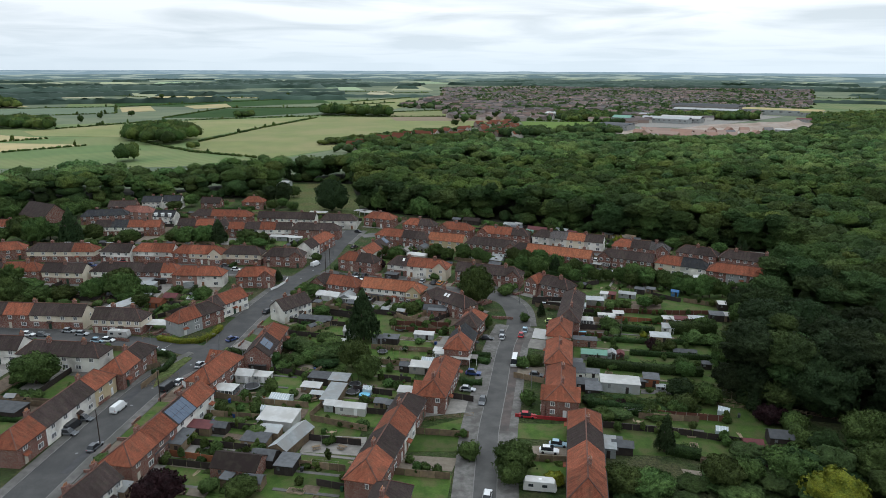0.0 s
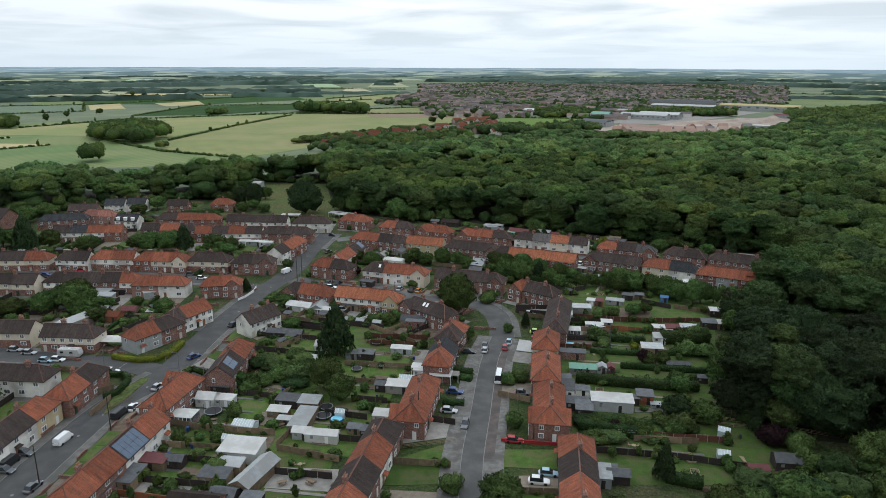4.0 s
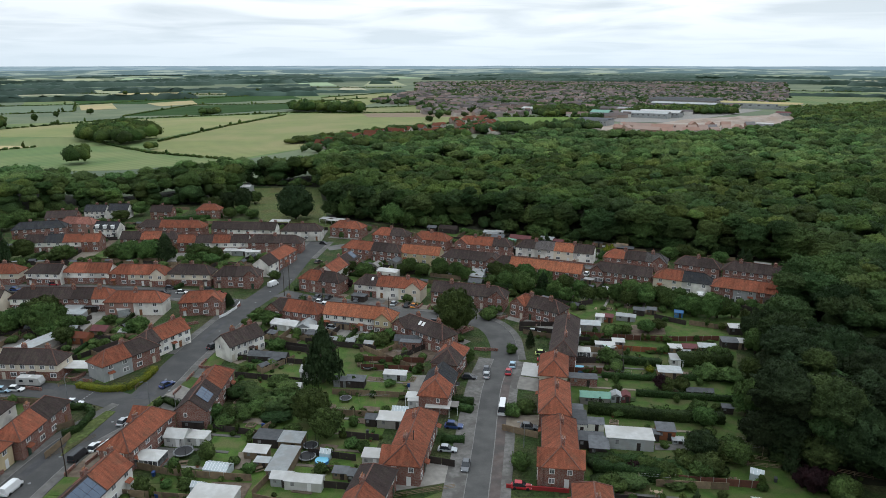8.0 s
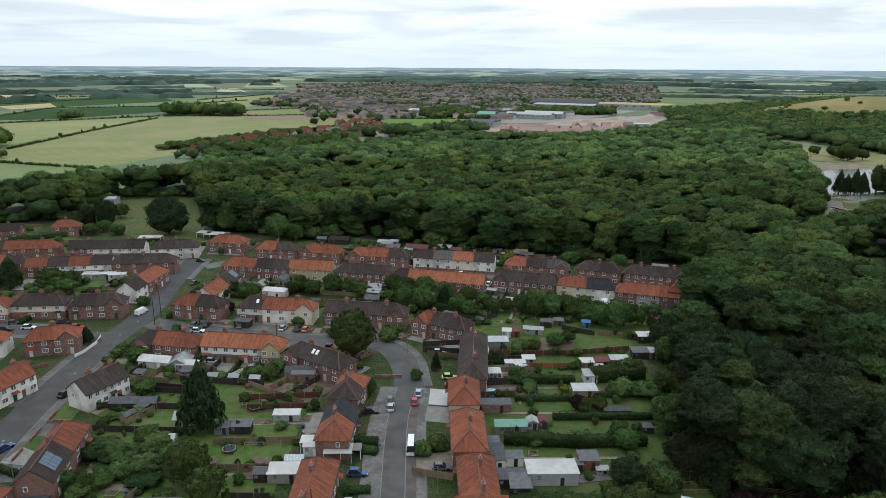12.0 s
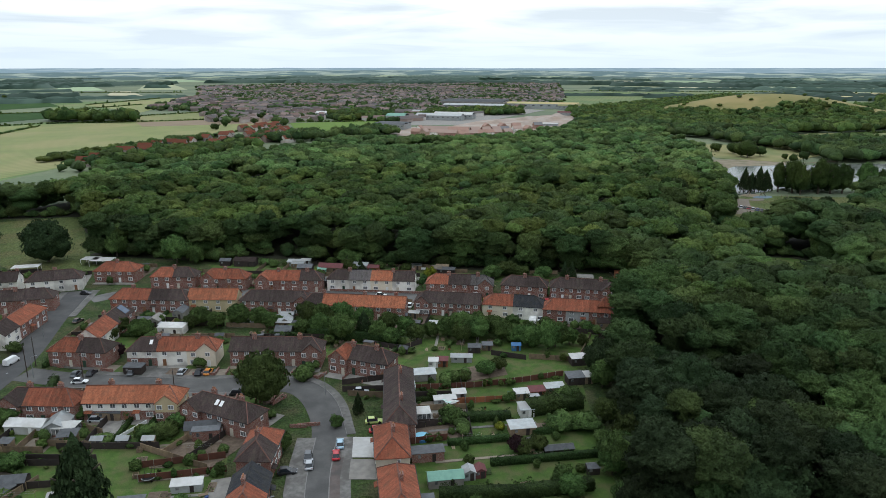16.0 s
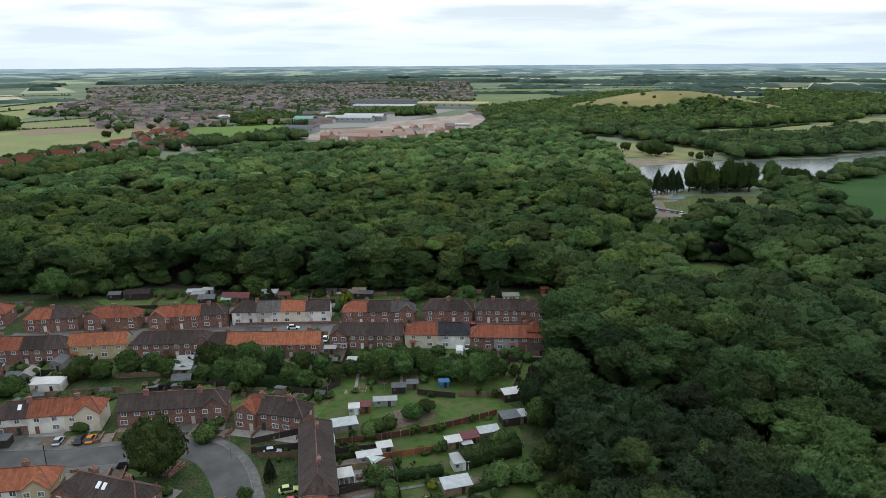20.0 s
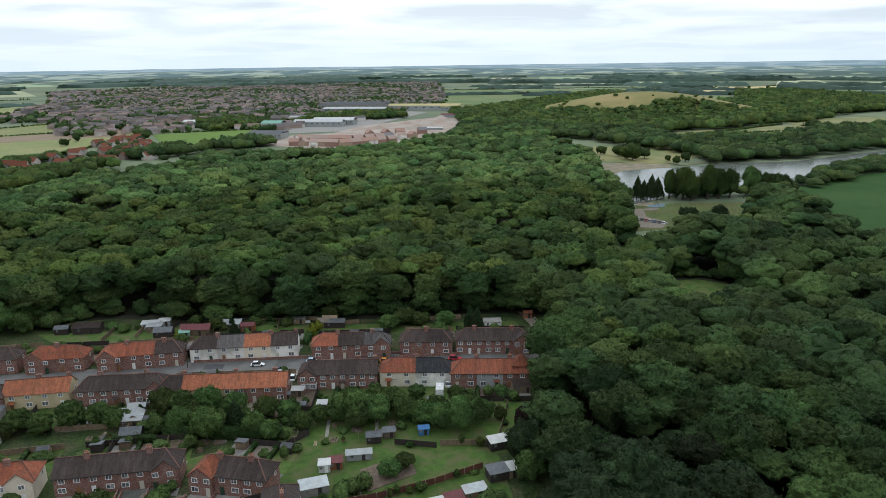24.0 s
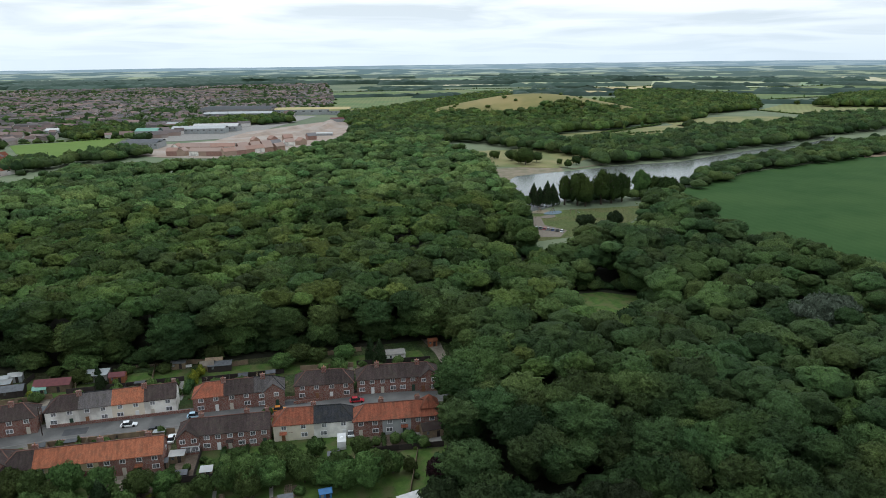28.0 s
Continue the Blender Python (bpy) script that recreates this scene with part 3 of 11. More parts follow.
            dw = -0.52 if (i % 2 == 0) == (sd == front) else 0.52
            if not north:
                put_window(top, x0 + u - dw * u, yy, 0.95, 1.7 if step > 4.6 else 1.3, 1.25, sd)
            if north:
                continue
            d = Shape().box(-0.46, -0.05, 0.12, 0.46, 0.05, 2.1)
            door = part("door", d.mesh("door", DOORS[(i * 3 + int(abs(x + sd))) % 4]), top, at=pose(x0 + u + dw * u, yy, 0, 0, 0, 0 if sd < 0 else 180))
            if sd == front and (i + int(abs(y))) % 2 == 0 and sd not in wing:
                p = Shape().slab([(-0.9, -1.0, 2.35), (0.9, -1.0, 2.35), (0.9, 0, 2.7), (-0.9, 0, 2.7)], 0.08)
                part("porch_canopy", p.mesh("porch_canopy", ROOF[roofs[i]], uv=True), door)
        for e, sx in ((left, -1), (right, 1)):
            if e in "gh" and abs(math.sin(radians(turn))) > 0.7 and sx * math.sin(radians(turn)) < 0 and gables:
                for wy, wz, ww, wh in ((-0.5, 3.1, 1.1, 1.15), (0.5, 3.1, 1.1, 1.15), (-0.5, 0.95, 1.2, 1.2)):
                    fr, pane = window_data(ww, wh)
                    part("pane", pane, part("window", fr, top, at=pose(sx * (length / 2 + 0.055), half * wy, wz, 0, 0, 90 * sx)))
                d = Shape().box(-0.46, -0.05, 0.12, 0.46, 0.05, 2.1)
                part("door", d.mesh("door", DOORS[0]), top, "white panelled side door", at=pose(sx * (length / 2 + 0.055), half * 0.35, 0, 0, 0, 90 * sx))
            elif e in "gh":
                fr, pane = window_data(0.8, 1.1)
                ob = part("window", fr, top, at=pose(sx * (length / 2 + 0.055), half * 0.35, 3.05, 0, 0, 90 * sx))
                part("pane", pane, ob)
        if i % 2 == 0 or n == 1:
            cx = x1 if i < n - 1 else (ra + rb) / 2
            put_chimney(top, cx, 0.45 * front * -1, TOP - 0.25, 3 if n > 1 else 2)
        elif i == n - 1 and ends[1] == "g":
            put_chimney(top, x1 - 0.6, 0.3, TOP - 0.25, 2)
        if roofs[i] == "s":
            sy = front
            for col in range(5):
                for row in range(2):
                    px0, px1 = x0 + 0.4 + col * (step - 0.8) / 5, x0 + 0.4 + (col + 1) * (step - 0.8) / 5 - 0.06
                    ya, yb = 0.5 + row * 1.75, 0.5 + row * 1.75 + 1.68
                    ring = [(px0, sy * yb, roof_plane_z(yb, depth) + 0.15), (px1, sy * yb, roof_plane_z(yb, depth) + 0.15), (px1, sy * ya, roof_plane_z(ya, depth) + 0.15), (px0, sy * ya, roof_plane_z(ya, depth) + 0.15)]
                    part("solar_panel", Shape().slab(ring if sy < 0 else ring[::-1], 0.05).mesh("solar_panel", SOLAR), roof, "dark blue solar panel")
    def on_slope(u, w, a, b, sy):
        ring = [(u, sy * b, roof_plane_z(b, depth) + 0.17), (u + w, sy * b, roof_plane_z(b, depth) + 0.17), (u + w, sy * a, roof_plane_z(a, depth) + 0.17), (u, sy * a, roof_plane_z(a, depth) + 0.17)]
        return Shape().slab(ring if sy < 0 else ring[::-1], 0.08)
    for u, sy in lights:
        part("skylight", on_slope(u, 0.85, 1.0, 2.1, sy).mesh("skylight", UPVC), top, "pale glazed skylight in the roof")
    if solar:
        u0, sy, cols, rows = solar
        for k in range(cols * rows):
            a = 0.5 + (k // cols) * 1.35
            part("solar_panel", on_slope(u0 + (k % cols) * 1.06, 1.0, a, a + 1.28, sy).mesh("solar_panel", SOLAR), top, "dark blue solar panel")
    for gi, sd in gables:
        x0, x1 = -length / 2 + gi * step, -length / 2 + (gi + 1) * step
        w = min(step * 0.92, 5.6)
        cx = x0 + w / 2 if gi == 0 else x1 - w / 2
        ya, yb, rise = sd * (half - 0.3), sd * (half + 1.0), w / 2 * 0.8
        gz = EAVE + rise
        s = Shape()
        s.box(cx - w / 2, min(ya, yb), 0, cx + w / 2, max(ya, yb), EAVE)
        s.add([(cx - w / 2, yb, EAVE), (cx + w / 2, yb, EAVE), (cx, yb, gz), (cx - w / 2, yb - sd * 0.25, EAVE), (cx + w / 2, yb - sd * 0.25, EAVE), (cx, yb - sd * 0.25, gz)],
              [(0, 1, 2), (5, 4, 3), (0, 3, 4, 1), (1, 4, 5, 2), (2, 5, 3, 0)])
        wing = part("gable_wing", s.mesh("gable_wing", WALL[walls[gi].lower()], uv=True), top, "projecting gable wing")
        if walls[gi] in "wcy":
            y2 = yb + sd * 0.05
            q = Shape().box(cx - w / 2 - 0.05, min(sd * (half + 0.06), y2), 0, cx + w / 2 + 0.05, max(sd * (half + 0.06), y2), 2.5)
            part("lower_wall", q.mesh("lower_wall", WALL["b"], uv=True), wing, "brick lower storey")
        r = Shape()
        back = sd * max(0.0, half * (1 - rise / (TOP - EAVE)))
        o = 0.3
        for sx in (-1, 1):
            ring = [(cx + sx * (w / 2 + o), yb + sd * 0.3, EAVE - o * 0.8), (cx, yb + sd * 0.3, gz + 0.12), (cx, back, gz + 0.12), (cx + sx * (w / 2 + o), sd * half, EAVE - o * 0.8)]
            r.slab(ring if sx * sd > 0 else ring[::-1], 0.13)
        part("gable_roof", r.mesh("gable_roof", ROOF[roofs[gi]], uv=True), top)
    if dormers:
        for i in range(dormers):
            cx = -length / 2 + (i + 0.5) * length / dormers
            s = Shape().box(cx - 0.7, front * 3.0 - 0.9, 5.0, cx + 0.7, front * 3.0 + 0.3, 6.5).slab([(cx - 0.85, front * 3 - 1.2, 6.5), (cx + 0.85, front * 3 - 1.2, 6.5), (cx + 0.85, front * 3 + 0.5, 6.6), (cx - 0.85, front * 3 + 0.5, 6.6)], 0.1)
            part("dormer", s.mesh("dormer", UPVC), top, "white box dormer")
            put_window(top, cx, front * (3.36), 5.3, 0.9, 1.0, front)
    if turret:
        cx = length / 2 - 2.2
        s = Shape()
        c = [(cx - 2.6, -2.6, 6.3), (cx + 2.6, -2.6, 6.3), (cx + 2.6, 2.6, 6.3), (cx - 2.6, 2.6, 6.3)]
        for i in range(4):
            s.slab([c[i], c[(i + 1) % 4], (cx, 0, 9.0)], 0.12)
        part("turret_roof", s.mesh("turret_roof", ROOF["r"], uv=True), top, "raised pyramid of red tiles")
    return top

# ---------------------------------------------------------------- trees
def big_mesh(name, verts, quads, material, tint=None):
    """A mesh from numpy arrays of vertices and quads; tint: one number a vertex, for the tone of its tree."""
    me = bpy.data.meshes.new(name)
    me.vertices.add(len(verts))
    me.vertices.foreach_set("co", np.ascontiguousarray(verts, dtype=np.float32).ravel())
    me.loops.add(len(quads) * 4)
    me.loops.foreach_set("vertex_index", np.ascontiguousarray(quads, dtype=np.int32).ravel())
    me.polygons.add(len(quads))
    me.polygons.foreach_set("loop_start", np.arange(0, len(quads) * 4, 4, dtype=np.int32))
    me.materials.append(material)
    me.polygons.foreach_set("use_smooth", np.ones(len(quads), dtype=bool))
    me.update(calc_edges=True)
    if tint is not None:
        at = me.attributes.new("tone", "FLOAT", "POINT")
        at.data.foreach_set("value", np.ascontiguousarray(tint, dtype=np.float32))
    return me


def cards(points, normals, sizes, rng, tilt=0.5):
    """A small, slightly folded leaf spray at each point, facing about along its normal."""
    n = len(points)
    nr = normals + rng.normal(0, tilt, (n, 3))
    nr /= np.linalg.norm(nr, axis=1)[:, None] + 1e-9
    a = np.cross(nr, rng.normal(0, 1, (n, 3)))
    a /= np.linalg.norm(a, axis=1)[:, None] + 1e-9
    b = np.cross(nr, a)
    s = sizes[:, None]
    k = rng.uniform(0.5, 1.0, (n, 1))
    v = np.stack([points - a * s * 0.5, points - b * s * 0.5 * k + nr * s * 0.12, points + a * s * 0.5, points + b * s * 0.5 * k + nr * s * 0.12], 1)
    return v.reshape(-1, 3), np.arange(4 * n).reshape(-1, 4)


def ellipsoids(lobes, shrink=0.8, lat=3, lon=6):
    """Closed low bodies inside the lobes, so that no light comes through the crown."""
    vs, qs, o = [], [], 0
    for c, r in lobes:
        p = []
        for i in range(lat + 1):
            th = math.pi * (0.02 + 0.96 * i / lat)
            for j in range(lon):
                ph = 2 * math.pi * j / lon
                p.append((math.sin(th) * math.cos(ph), math.sin(th) * math.sin(ph), math.cos(th)))
        vs.append(c + np.array(p) * r * shrink)
        qs.append(np.array([(o + i * lon + j, o + (i + 1) * lon + j, o + (i + 1) * lon + (j + 1) % lon, o + i * lon + (j + 1) % lon) for i in range(lat) for j in range(lon)]))
        o += len(p)
    return np.concatenate(vs), np.concatenate(qs)


class Lobes:
    """A crown's outline: a body with many rounded boughs standing out of it."""

    def __init__(self, rng, count, wild=0.24, down=0.5):
        i = np.arange(count) + 0.5
        z = 1 - (1 + down) * i / count
        a = i * 2.39996 + rng.uniform(0, 6)
        rad = np.sqrt(np.maximum(0, 1 - z * z))
        c = np.stack([rad * np.cos(a), rad * np.sin(a), z], 1) + rng.normal(0, 0.5 / math.sqrt(count), (count, 3))
        c /= np.linalg.norm(c, axis=1)[:, None]
        off = Vector(rng.uniform(0, 90, 3))
        far = np.array([0.74 + wild * noise.noise(Vector(q) * 1.7 + off) for q in c]) * rng.uniform(0.82, 1.12, count)
        self.c = c * far[:, None]
        self.r = 1.56 / math.sqrt(count) * rng.uniform(0.7, 1.2, count)

    def reach(self, d):
        """How far the crown reaches along each direction, and the bough met there."""
        along = d @ self.c.T
        room = self.r ** 2 - ((self.c ** 2).sum(1) - along ** 2)
        t = np.where((room > 0) & (along > 0), along + np.sqrt(np.maximum(room, 0)), 0.0)
        best = t.argmax(1)
        t = t[np.arange(len(d)), best]
        return np.maximum(t, 0.55), np.where(t > 0.55, best, -1)


def dome(rng, n, leaf, lat=6, lon=12, boughs=24, flat=0.5, middle=0.47, wild=0.24, tilt=0.75, down=0.5):
    """A crown of rounded boughs, one wide (radius 1) and one high, with leaf sprays over its upper side."""
    lobes = Lobes(rng, boughs, wild, down)
    axes = np.array([0.95, 0.95, flat])
    th = math.pi * (0.015 + (0.62 + 0.36 * down) * np.arange(lat + 1) / lat)
    p = np.array([(math.sin(u) * math.cos(ph), math.sin(u) * math.sin(ph), math.cos(u)) for k, u in enumerate(th) for ph in 2 * math.pi * (np.arange(lon) + 0.5 * (k % 2)) / lon])
    cv = p * axes * lobes.reach(p)[0][:, None] * rng.uniform(0.9, 1.06, (len(p), 1))
    cv[:, 2] += middle
    cq = []
    for i in range(lat):
        for j in range(lon):
            k = (j + 1) % lon
            cq.append((i * lon + j, (i + 1) * lon + j, (i + 1) * lon + k, i * lon + k))
    d = rng.normal(0, 1, (n, 3))
    d[:, 2] = np.abs(d[:, 2]) * np.where(rng.uniform(0, 1, n) < 0.86, 1, -0.6)
    d /= np.linalg.norm(d, axis=1)[:, None]
    t, best = lobes.reach(d)
    # the sprays sit on the crests of the boughs more than in the clefts
    keep = (t > np.quantile(t, 0.22)) | (rng.uniform(0, 1, n) < 0.3)
    d, t, best = d[keep], t[keep], best[keep]
    c = d * t[:, None]
    out = np.where(best[:, None] >= 0, (c - lobes.c[best]) / lobes.r[best][:, None], d)
    c = c * rng.uniform(0.97, 1.1, (len(c), 1)) * axes
    c[:, 2] += middle
    v, q = cards(c, out / axes, rng.uniform(0.55, 1.3, len(c)) * leaf, rng, tilt)
    return np.concatenate([v, cv]), np.concatenate([q, np.array(cq) + len(v)])


def crown(rng, n, leaf, shape="round"):
    """A crown one unit wide and one high (radius 1, from z 0 to 1 before scaling), as vertices and quads."""
    if shape == "round":
        return dome(rng, n, leaf, 13, 22, 44, down=0.88)
    if shape == "low":
        return dome(rng, n, leaf, 8, 13, 18, down=0.88)
    if shape == "tall":
        return dome(rng, n, leaf, 18, 30, 80, down=0.88)
    # a conifer: boughs in rising whorls round a tapering body
    lobes = []
    for i in range(34):
        h = i / 34
        th = i * 2.4
        rr = 0.6 * (1 - h) ** 0.75
        lobes.append((np.array([rr * math.cos(th), rr * math.sin(th), 0.1 + 0.84 * h]), np.array([1, 1, 0.32]) * (0.34 * (1 - h) ** 0.6 + 0.1)))
    hearts = [(np.array([0, 0, 0.36 + 0.14 * i]), np.array([0.72 - 0.15 * i, 0.72 - 0.15 * i, 0.36])) for i in range(4)]
    w = np.array([r[0] * r[2] for _, r in lobes])
    pick = rng.choice(len(lobes), n, p=w / w.sum())
    d = rng.normal(0, 1, (n, 3))
    d[:, 2] = np.abs(d[:, 2]) * np.where(rng.uniform(0, 1, n) < 0.8, 1, -0.6)
    d /= np.linalg.norm(d, axis=1)[:, None]
    c = np.array([q[0] for q in lobes])[pick]
    r = np.array([q[1] for q in lobes])[pick]
    p = c + d * r * rng.uniform(0.8, 1.16, (n, 1))
    v, q = cards(p, d + np.array([0, 0, 0.25]), rng.uniform(0.7, 1.3, n) * leaf, rng)
    cv, cq = ellipsoids(hearts, 0.85, 3, 6)
    return np.concatenate([v, cv]), np.concatenate([q, cq + len(v)])


RNG = np.random.default_rng(7)
NEAR = [dome(RNG, 1900, 0.066, 20, 40, 105 + 12 * (i % 3)) for i in range(7)]
MID = [dome(RNG, 170, 0.1, 11, 23, 52 + 6 * (i % 3)) for i in range(8)]
FAR = [dome(RNG, 60, 0.15, 7, 14, 22 + i % 3) for i in range(6)]
SMALL = [dome(RNG, 15, 0.25, 5, 9, 10 + i % 3) for i in range(6)]
TINY = [dome(RNG, 6, 0.45, 3, 6, 7) for _ in range(5)]


def place_crowns(variants, spots, rng):
    """Joins crowns at spots (x, y, z of the crown's foot, radius, height) into one set of arrays."""
    vs, qs, ts, o = [], [], [], 0
    for x, y, z, r, h in spots:
        v, q = variants[rng.integers(len(variants))]
        a = rng.uniform(0, 2 * math.pi)
        c, s = math.cos(a), math.sin(a)
        sx, sy = r * rng.uniform(0.88, 1.12), r * rng.uniform(0.88, 1.12)
        p = np.stack([(v[:, 0] * c - v[:, 1] * s) * sx + x, (v[:, 0] * s + v[:, 1] * c) * sy + y, v[:, 2] * h + z], 1)
        vs.append(p)
        qs.append(q + o)
        ts.append(np.full(len(v), rng.uniform(0, 1)))
        o += len(v)
    return np.concatenate(vs), np.concatenate(qs), np.concatenate(ts)


def trunk_data():
    if "trunk" not in CACHE:
        s = Shape().tube(0, 0, -0.3, 0.55, 0.035, 0.022, 9)
        for i in range(5):
            a = i * 1.26
            s.beam((0, 0, 0.35 + 0.04 * i), (0.28 * math.cos(a), 0.28 * math.sin(a), 0.58 + 0.04 * i), 0.016, 0.016)
        CACHE["trunk"] = s.mesh("trunk", BARK)
    return CACHE["trunk"]


def crown_data(kind, i):
    key = ("crown", kind, i)
    if key not in CACHE:
        rng = np.random.default_rng(100 + i)
        n, leaf, shape, m = {"broad": (1500, 0.1, "round", LEAF_NEAR), "conifer": (2300, 0.125, "cone", LEAF_DARK), "shrub": (420, 0.17, "low", LEAF_NEAR),
                             "gold": (420, 0.16, "low", LEAF_GOLD), "purple": (800, 0.15, "round", LEAF_PURPLE), "giant": (4200, 0.055, "tall", LEAF_DARK), "willow": (2600, 0.08, "round", LEAF_WILLOW), "poplar": (900, 0.08, "round", LEAF), "dark": (2000, 0.08, "round", LEAF_DARK)}[kind]
        v, q = crown(rng, n, leaf, shape)
        CACHE[key] = big_mesh("crown", v, q, m)
    return CACHE[key]


TREE_TEXT = {"broad": ("broadleaf_tree", "leafy green broadleaf tree standing in a garden", "tree"), "conifer": ("conifer", "dark green dense conifer standing in a garden", "tree"),
             "shrub": ("shrub", "low rounded green garden shrub", "shrub"), "gold": ("golden_shrub", "bright golden-yellow leafy garden shrub", "shrub"),
             "purple": ("copper_tree", "small dark purple-leaved ornamental tree", "tree"), "giant": ("edge_tree", "huge dark tree at the edge of the wood", "tree"), "willow": ("willow_tree", "large pale grey-green willow rising from the wood", "tree"), "poplar": ("lakeside_tree", "tall dark tree on the bank of the lake", "tree"), "dark": ("oak_tree", "large dark green spreading tree in open grass", "tree")}
TREES = [0]


def tree(x, y, h, r, kind="broad", label=""):
    TREES[0] += 1
    i = TREES[0]
    name, text, cat = TREE_TEXT[kind]
    if cat == "shrub":
        m = pose(x, y, -0.05, 0, 0, (i * 77) % 360) @ Matrix.Diagonal((r, r, h, 1))
        return thing(name, m, label or text, cat, "garden shrubs", data=crown_data(kind, i % 3))
    top = thing(name, pose(x, y, 0, 0, 0, (i * 77) % 360), label or text, cat, {"tree": "garden trees", "shrub": "garden shrubs"}[cat])
    if cat == "tree":
        part("trunk", trunk_data(), top, at=Matrix.Diagonal((h, h, h, 1)))
        low = {"conifer": 0.03, "dark": 0.02}.get(kind, 0.1)
    part("crown", crown_data(kind, i % 3), top, at=Matrix.Translation((0, 0, h * low)) @ Matrix.Diagonal((r, r, h * (1 - low), 1)))
    return top


def inside(x, y, ring):
    hit = False
    for i in range(len(ring)):
        (x1, y1), (x2, y2) = ring[i - 1], ring[i]
        if (y1 > y) != (y2 > y) and x < (x2 - x1) * (y - y1) / (y2 - y1) + x1:
            hit = not hit
    return hit


def scatter(ring, step, rng, holes=()):
    xs, ys = [p[0] for p in ring], [p[1] for p in ring]
    spots = []
    y, row = min(ys), 0
    while y < max(ys):
        x = min(xs) + (row % 2) * step / 2
        while x < max(xs):
            px, py = x + rng.uniform(-0.32, 0.32) * step, y + rng.uniform(-0.32, 0.32) * step
            if inside(px, py, ring) and not any(inside(px, py, h) for h in holes):
                spots.append((px, py))
            x += step
        y += step * 0.87
        row += 1
    return spots


def plantation(name, ring, step, variants, label, holes=(), height=(13, 17), radius=0.62, material=None, seed=1, low=0.12):
    rng = np.random.default_rng(seed)
    spots = []
    step *= 1.2
    for x, y in scatter(ring, step, rng, holes):
        h = rng.uniform(*height)
        r = step * radius * rng.uniform(0.85, 1.2)
        deep = min(h * 0.97, 2.5 * r)
        spots.append((x, y, h - deep, r, deep))
    if not spots:
        return None
    v, q, t = place_crowns(variants, spots, rng)
    ob = new(name, big_mesh(name, v, q, material or LEAF, t))
    return tagged(ob, label, "woodland", "", "stuff")

# ---------------------------------------------------------------- ground, roads, fields
def disc(radius, n=96):
    v, f = [(0, 0, 0)], []
    rings = [60, 140, 300, 700, 1600, radius]
    for r in rings:
        v += [(r * math.cos(2 * math.pi * i / n), r * math.sin(2 * math.pi * i / n), 0) for i in range(n)]
    f += [(0, 1 + i, 1 + (i + 1) % n) for i in range(n)]
    for k in range(len(rings) - 1):
        o = 1 + k * n
        f += [(o + i, o + n + i, o + n + (i + 1) % n, o + (i + 1) % n) for i in range(n)]
    return v, f


v, f = disc(4850)
ground = new("ground", mesh_from("ground", v, f, COUNTRY))
tagged(ground, "rough green grass and garden ground", "ground", kind="structure")


def side_line(pts, off):
    """A line off metres to the left of a polyline."""
    out = []
    for i, p in enumerate(pts):
        a, b = Vector(pts[max(i - 1, 0)]), Vector(pts[min(i + 1, len(pts) - 1)])
        d = (b - a).normalized()
        out.append((p[0] - d.y * off, p[1] + d.x * off))
    return out


def smooth_line(pts, n=6):
    """A rounded line through the points."""
    p = [Vector(q) for q in pts]
    p = [2 * p[0] - p[1]] + p + [2 * p[-1] - p[-2]]
    out = []
    for i in range(1, len(p) - 2):
        for k in range(n):
            t = k / n
            a, b, c, d = p[i - 1], p[i], p[i + 1], p[i + 2]
            out.append(tuple(0.5 * ((2 * b) + (c - a) * t + (2 * a - 5 * b + 4 * c - d) * t * t + (3 * b - a - 3 * c + d) * t ** 3)))
    return out + [tuple(p[-2])]


def ribbon(pts, o0, o1, z0, z1):
    a, b = side_line(pts, o0), side_line(pts, o1)
    n = len(pts)
    v = [(*p, z1) for p in a] + [(*p, z1) for p in b] + [(*p, z0) for p in a] + [(*p, z0) for p in b]
    f = []
    for i in range(n - 1):
        f += [(i, i + 1, n + i + 1, n + i)[::-1], (2 * n + i, 2 * n + i + 1, i + 1, i)[::-1], (n + i, n + i + 1, 3 * n + i + 1, 3 * n + i)[::-1]]
    f += [(0, n, 3 * n, 2 * n), (n - 1, 3 * n - 1 + 0, 4 * n - 1, 2 * n - 1)[::-1]]
    f[-1] = (2 * n - 1, 3 * n - 1, 4 * n - 1, n - 1)[:0] or (n - 1, 2 * n - 1, 4 * n - 1, 3 * n - 1)
    return v, f


def road(pts, width, z=0.03, label="worn grey asphalt estate road", material=None):
    line = smooth_line(pts)
    v, f = ribbon(line, -width / 2, width / 2, -0.2, z)
    return tagged(new("road", mesh_from("road", v, f, material or ASPHALT)), label, "road", kind="structure")


def footway(pts, width, side, wide=2.2, material=None):
    """A raised footway with a kerb along one side (1 left, -1 right) of a road."""
    line = smooth_line(pts)
    o = [side * width / 2, side * (width / 2 + 0.15), side * (width / 2 + 0.15 + wide)]
    v, f = ribbon(line, min(o[0], o[1]), max(o[0], o[1]), -0.1, 0.14)
    tagged(new("kerb", mesh_from("kerb", v, f, KERB)), "pale concrete kerb along the road", "kerb", kind="structure")
    v, f = ribbon(line, min(o[1], o[2]) , max(o[1], o[2]), -0.1, 0.12)
    tagged(new("pavement", mesh_from("pavement", v, f, material or PAVING)), "grey concrete footway beside the road", "pavement", kind="structure")


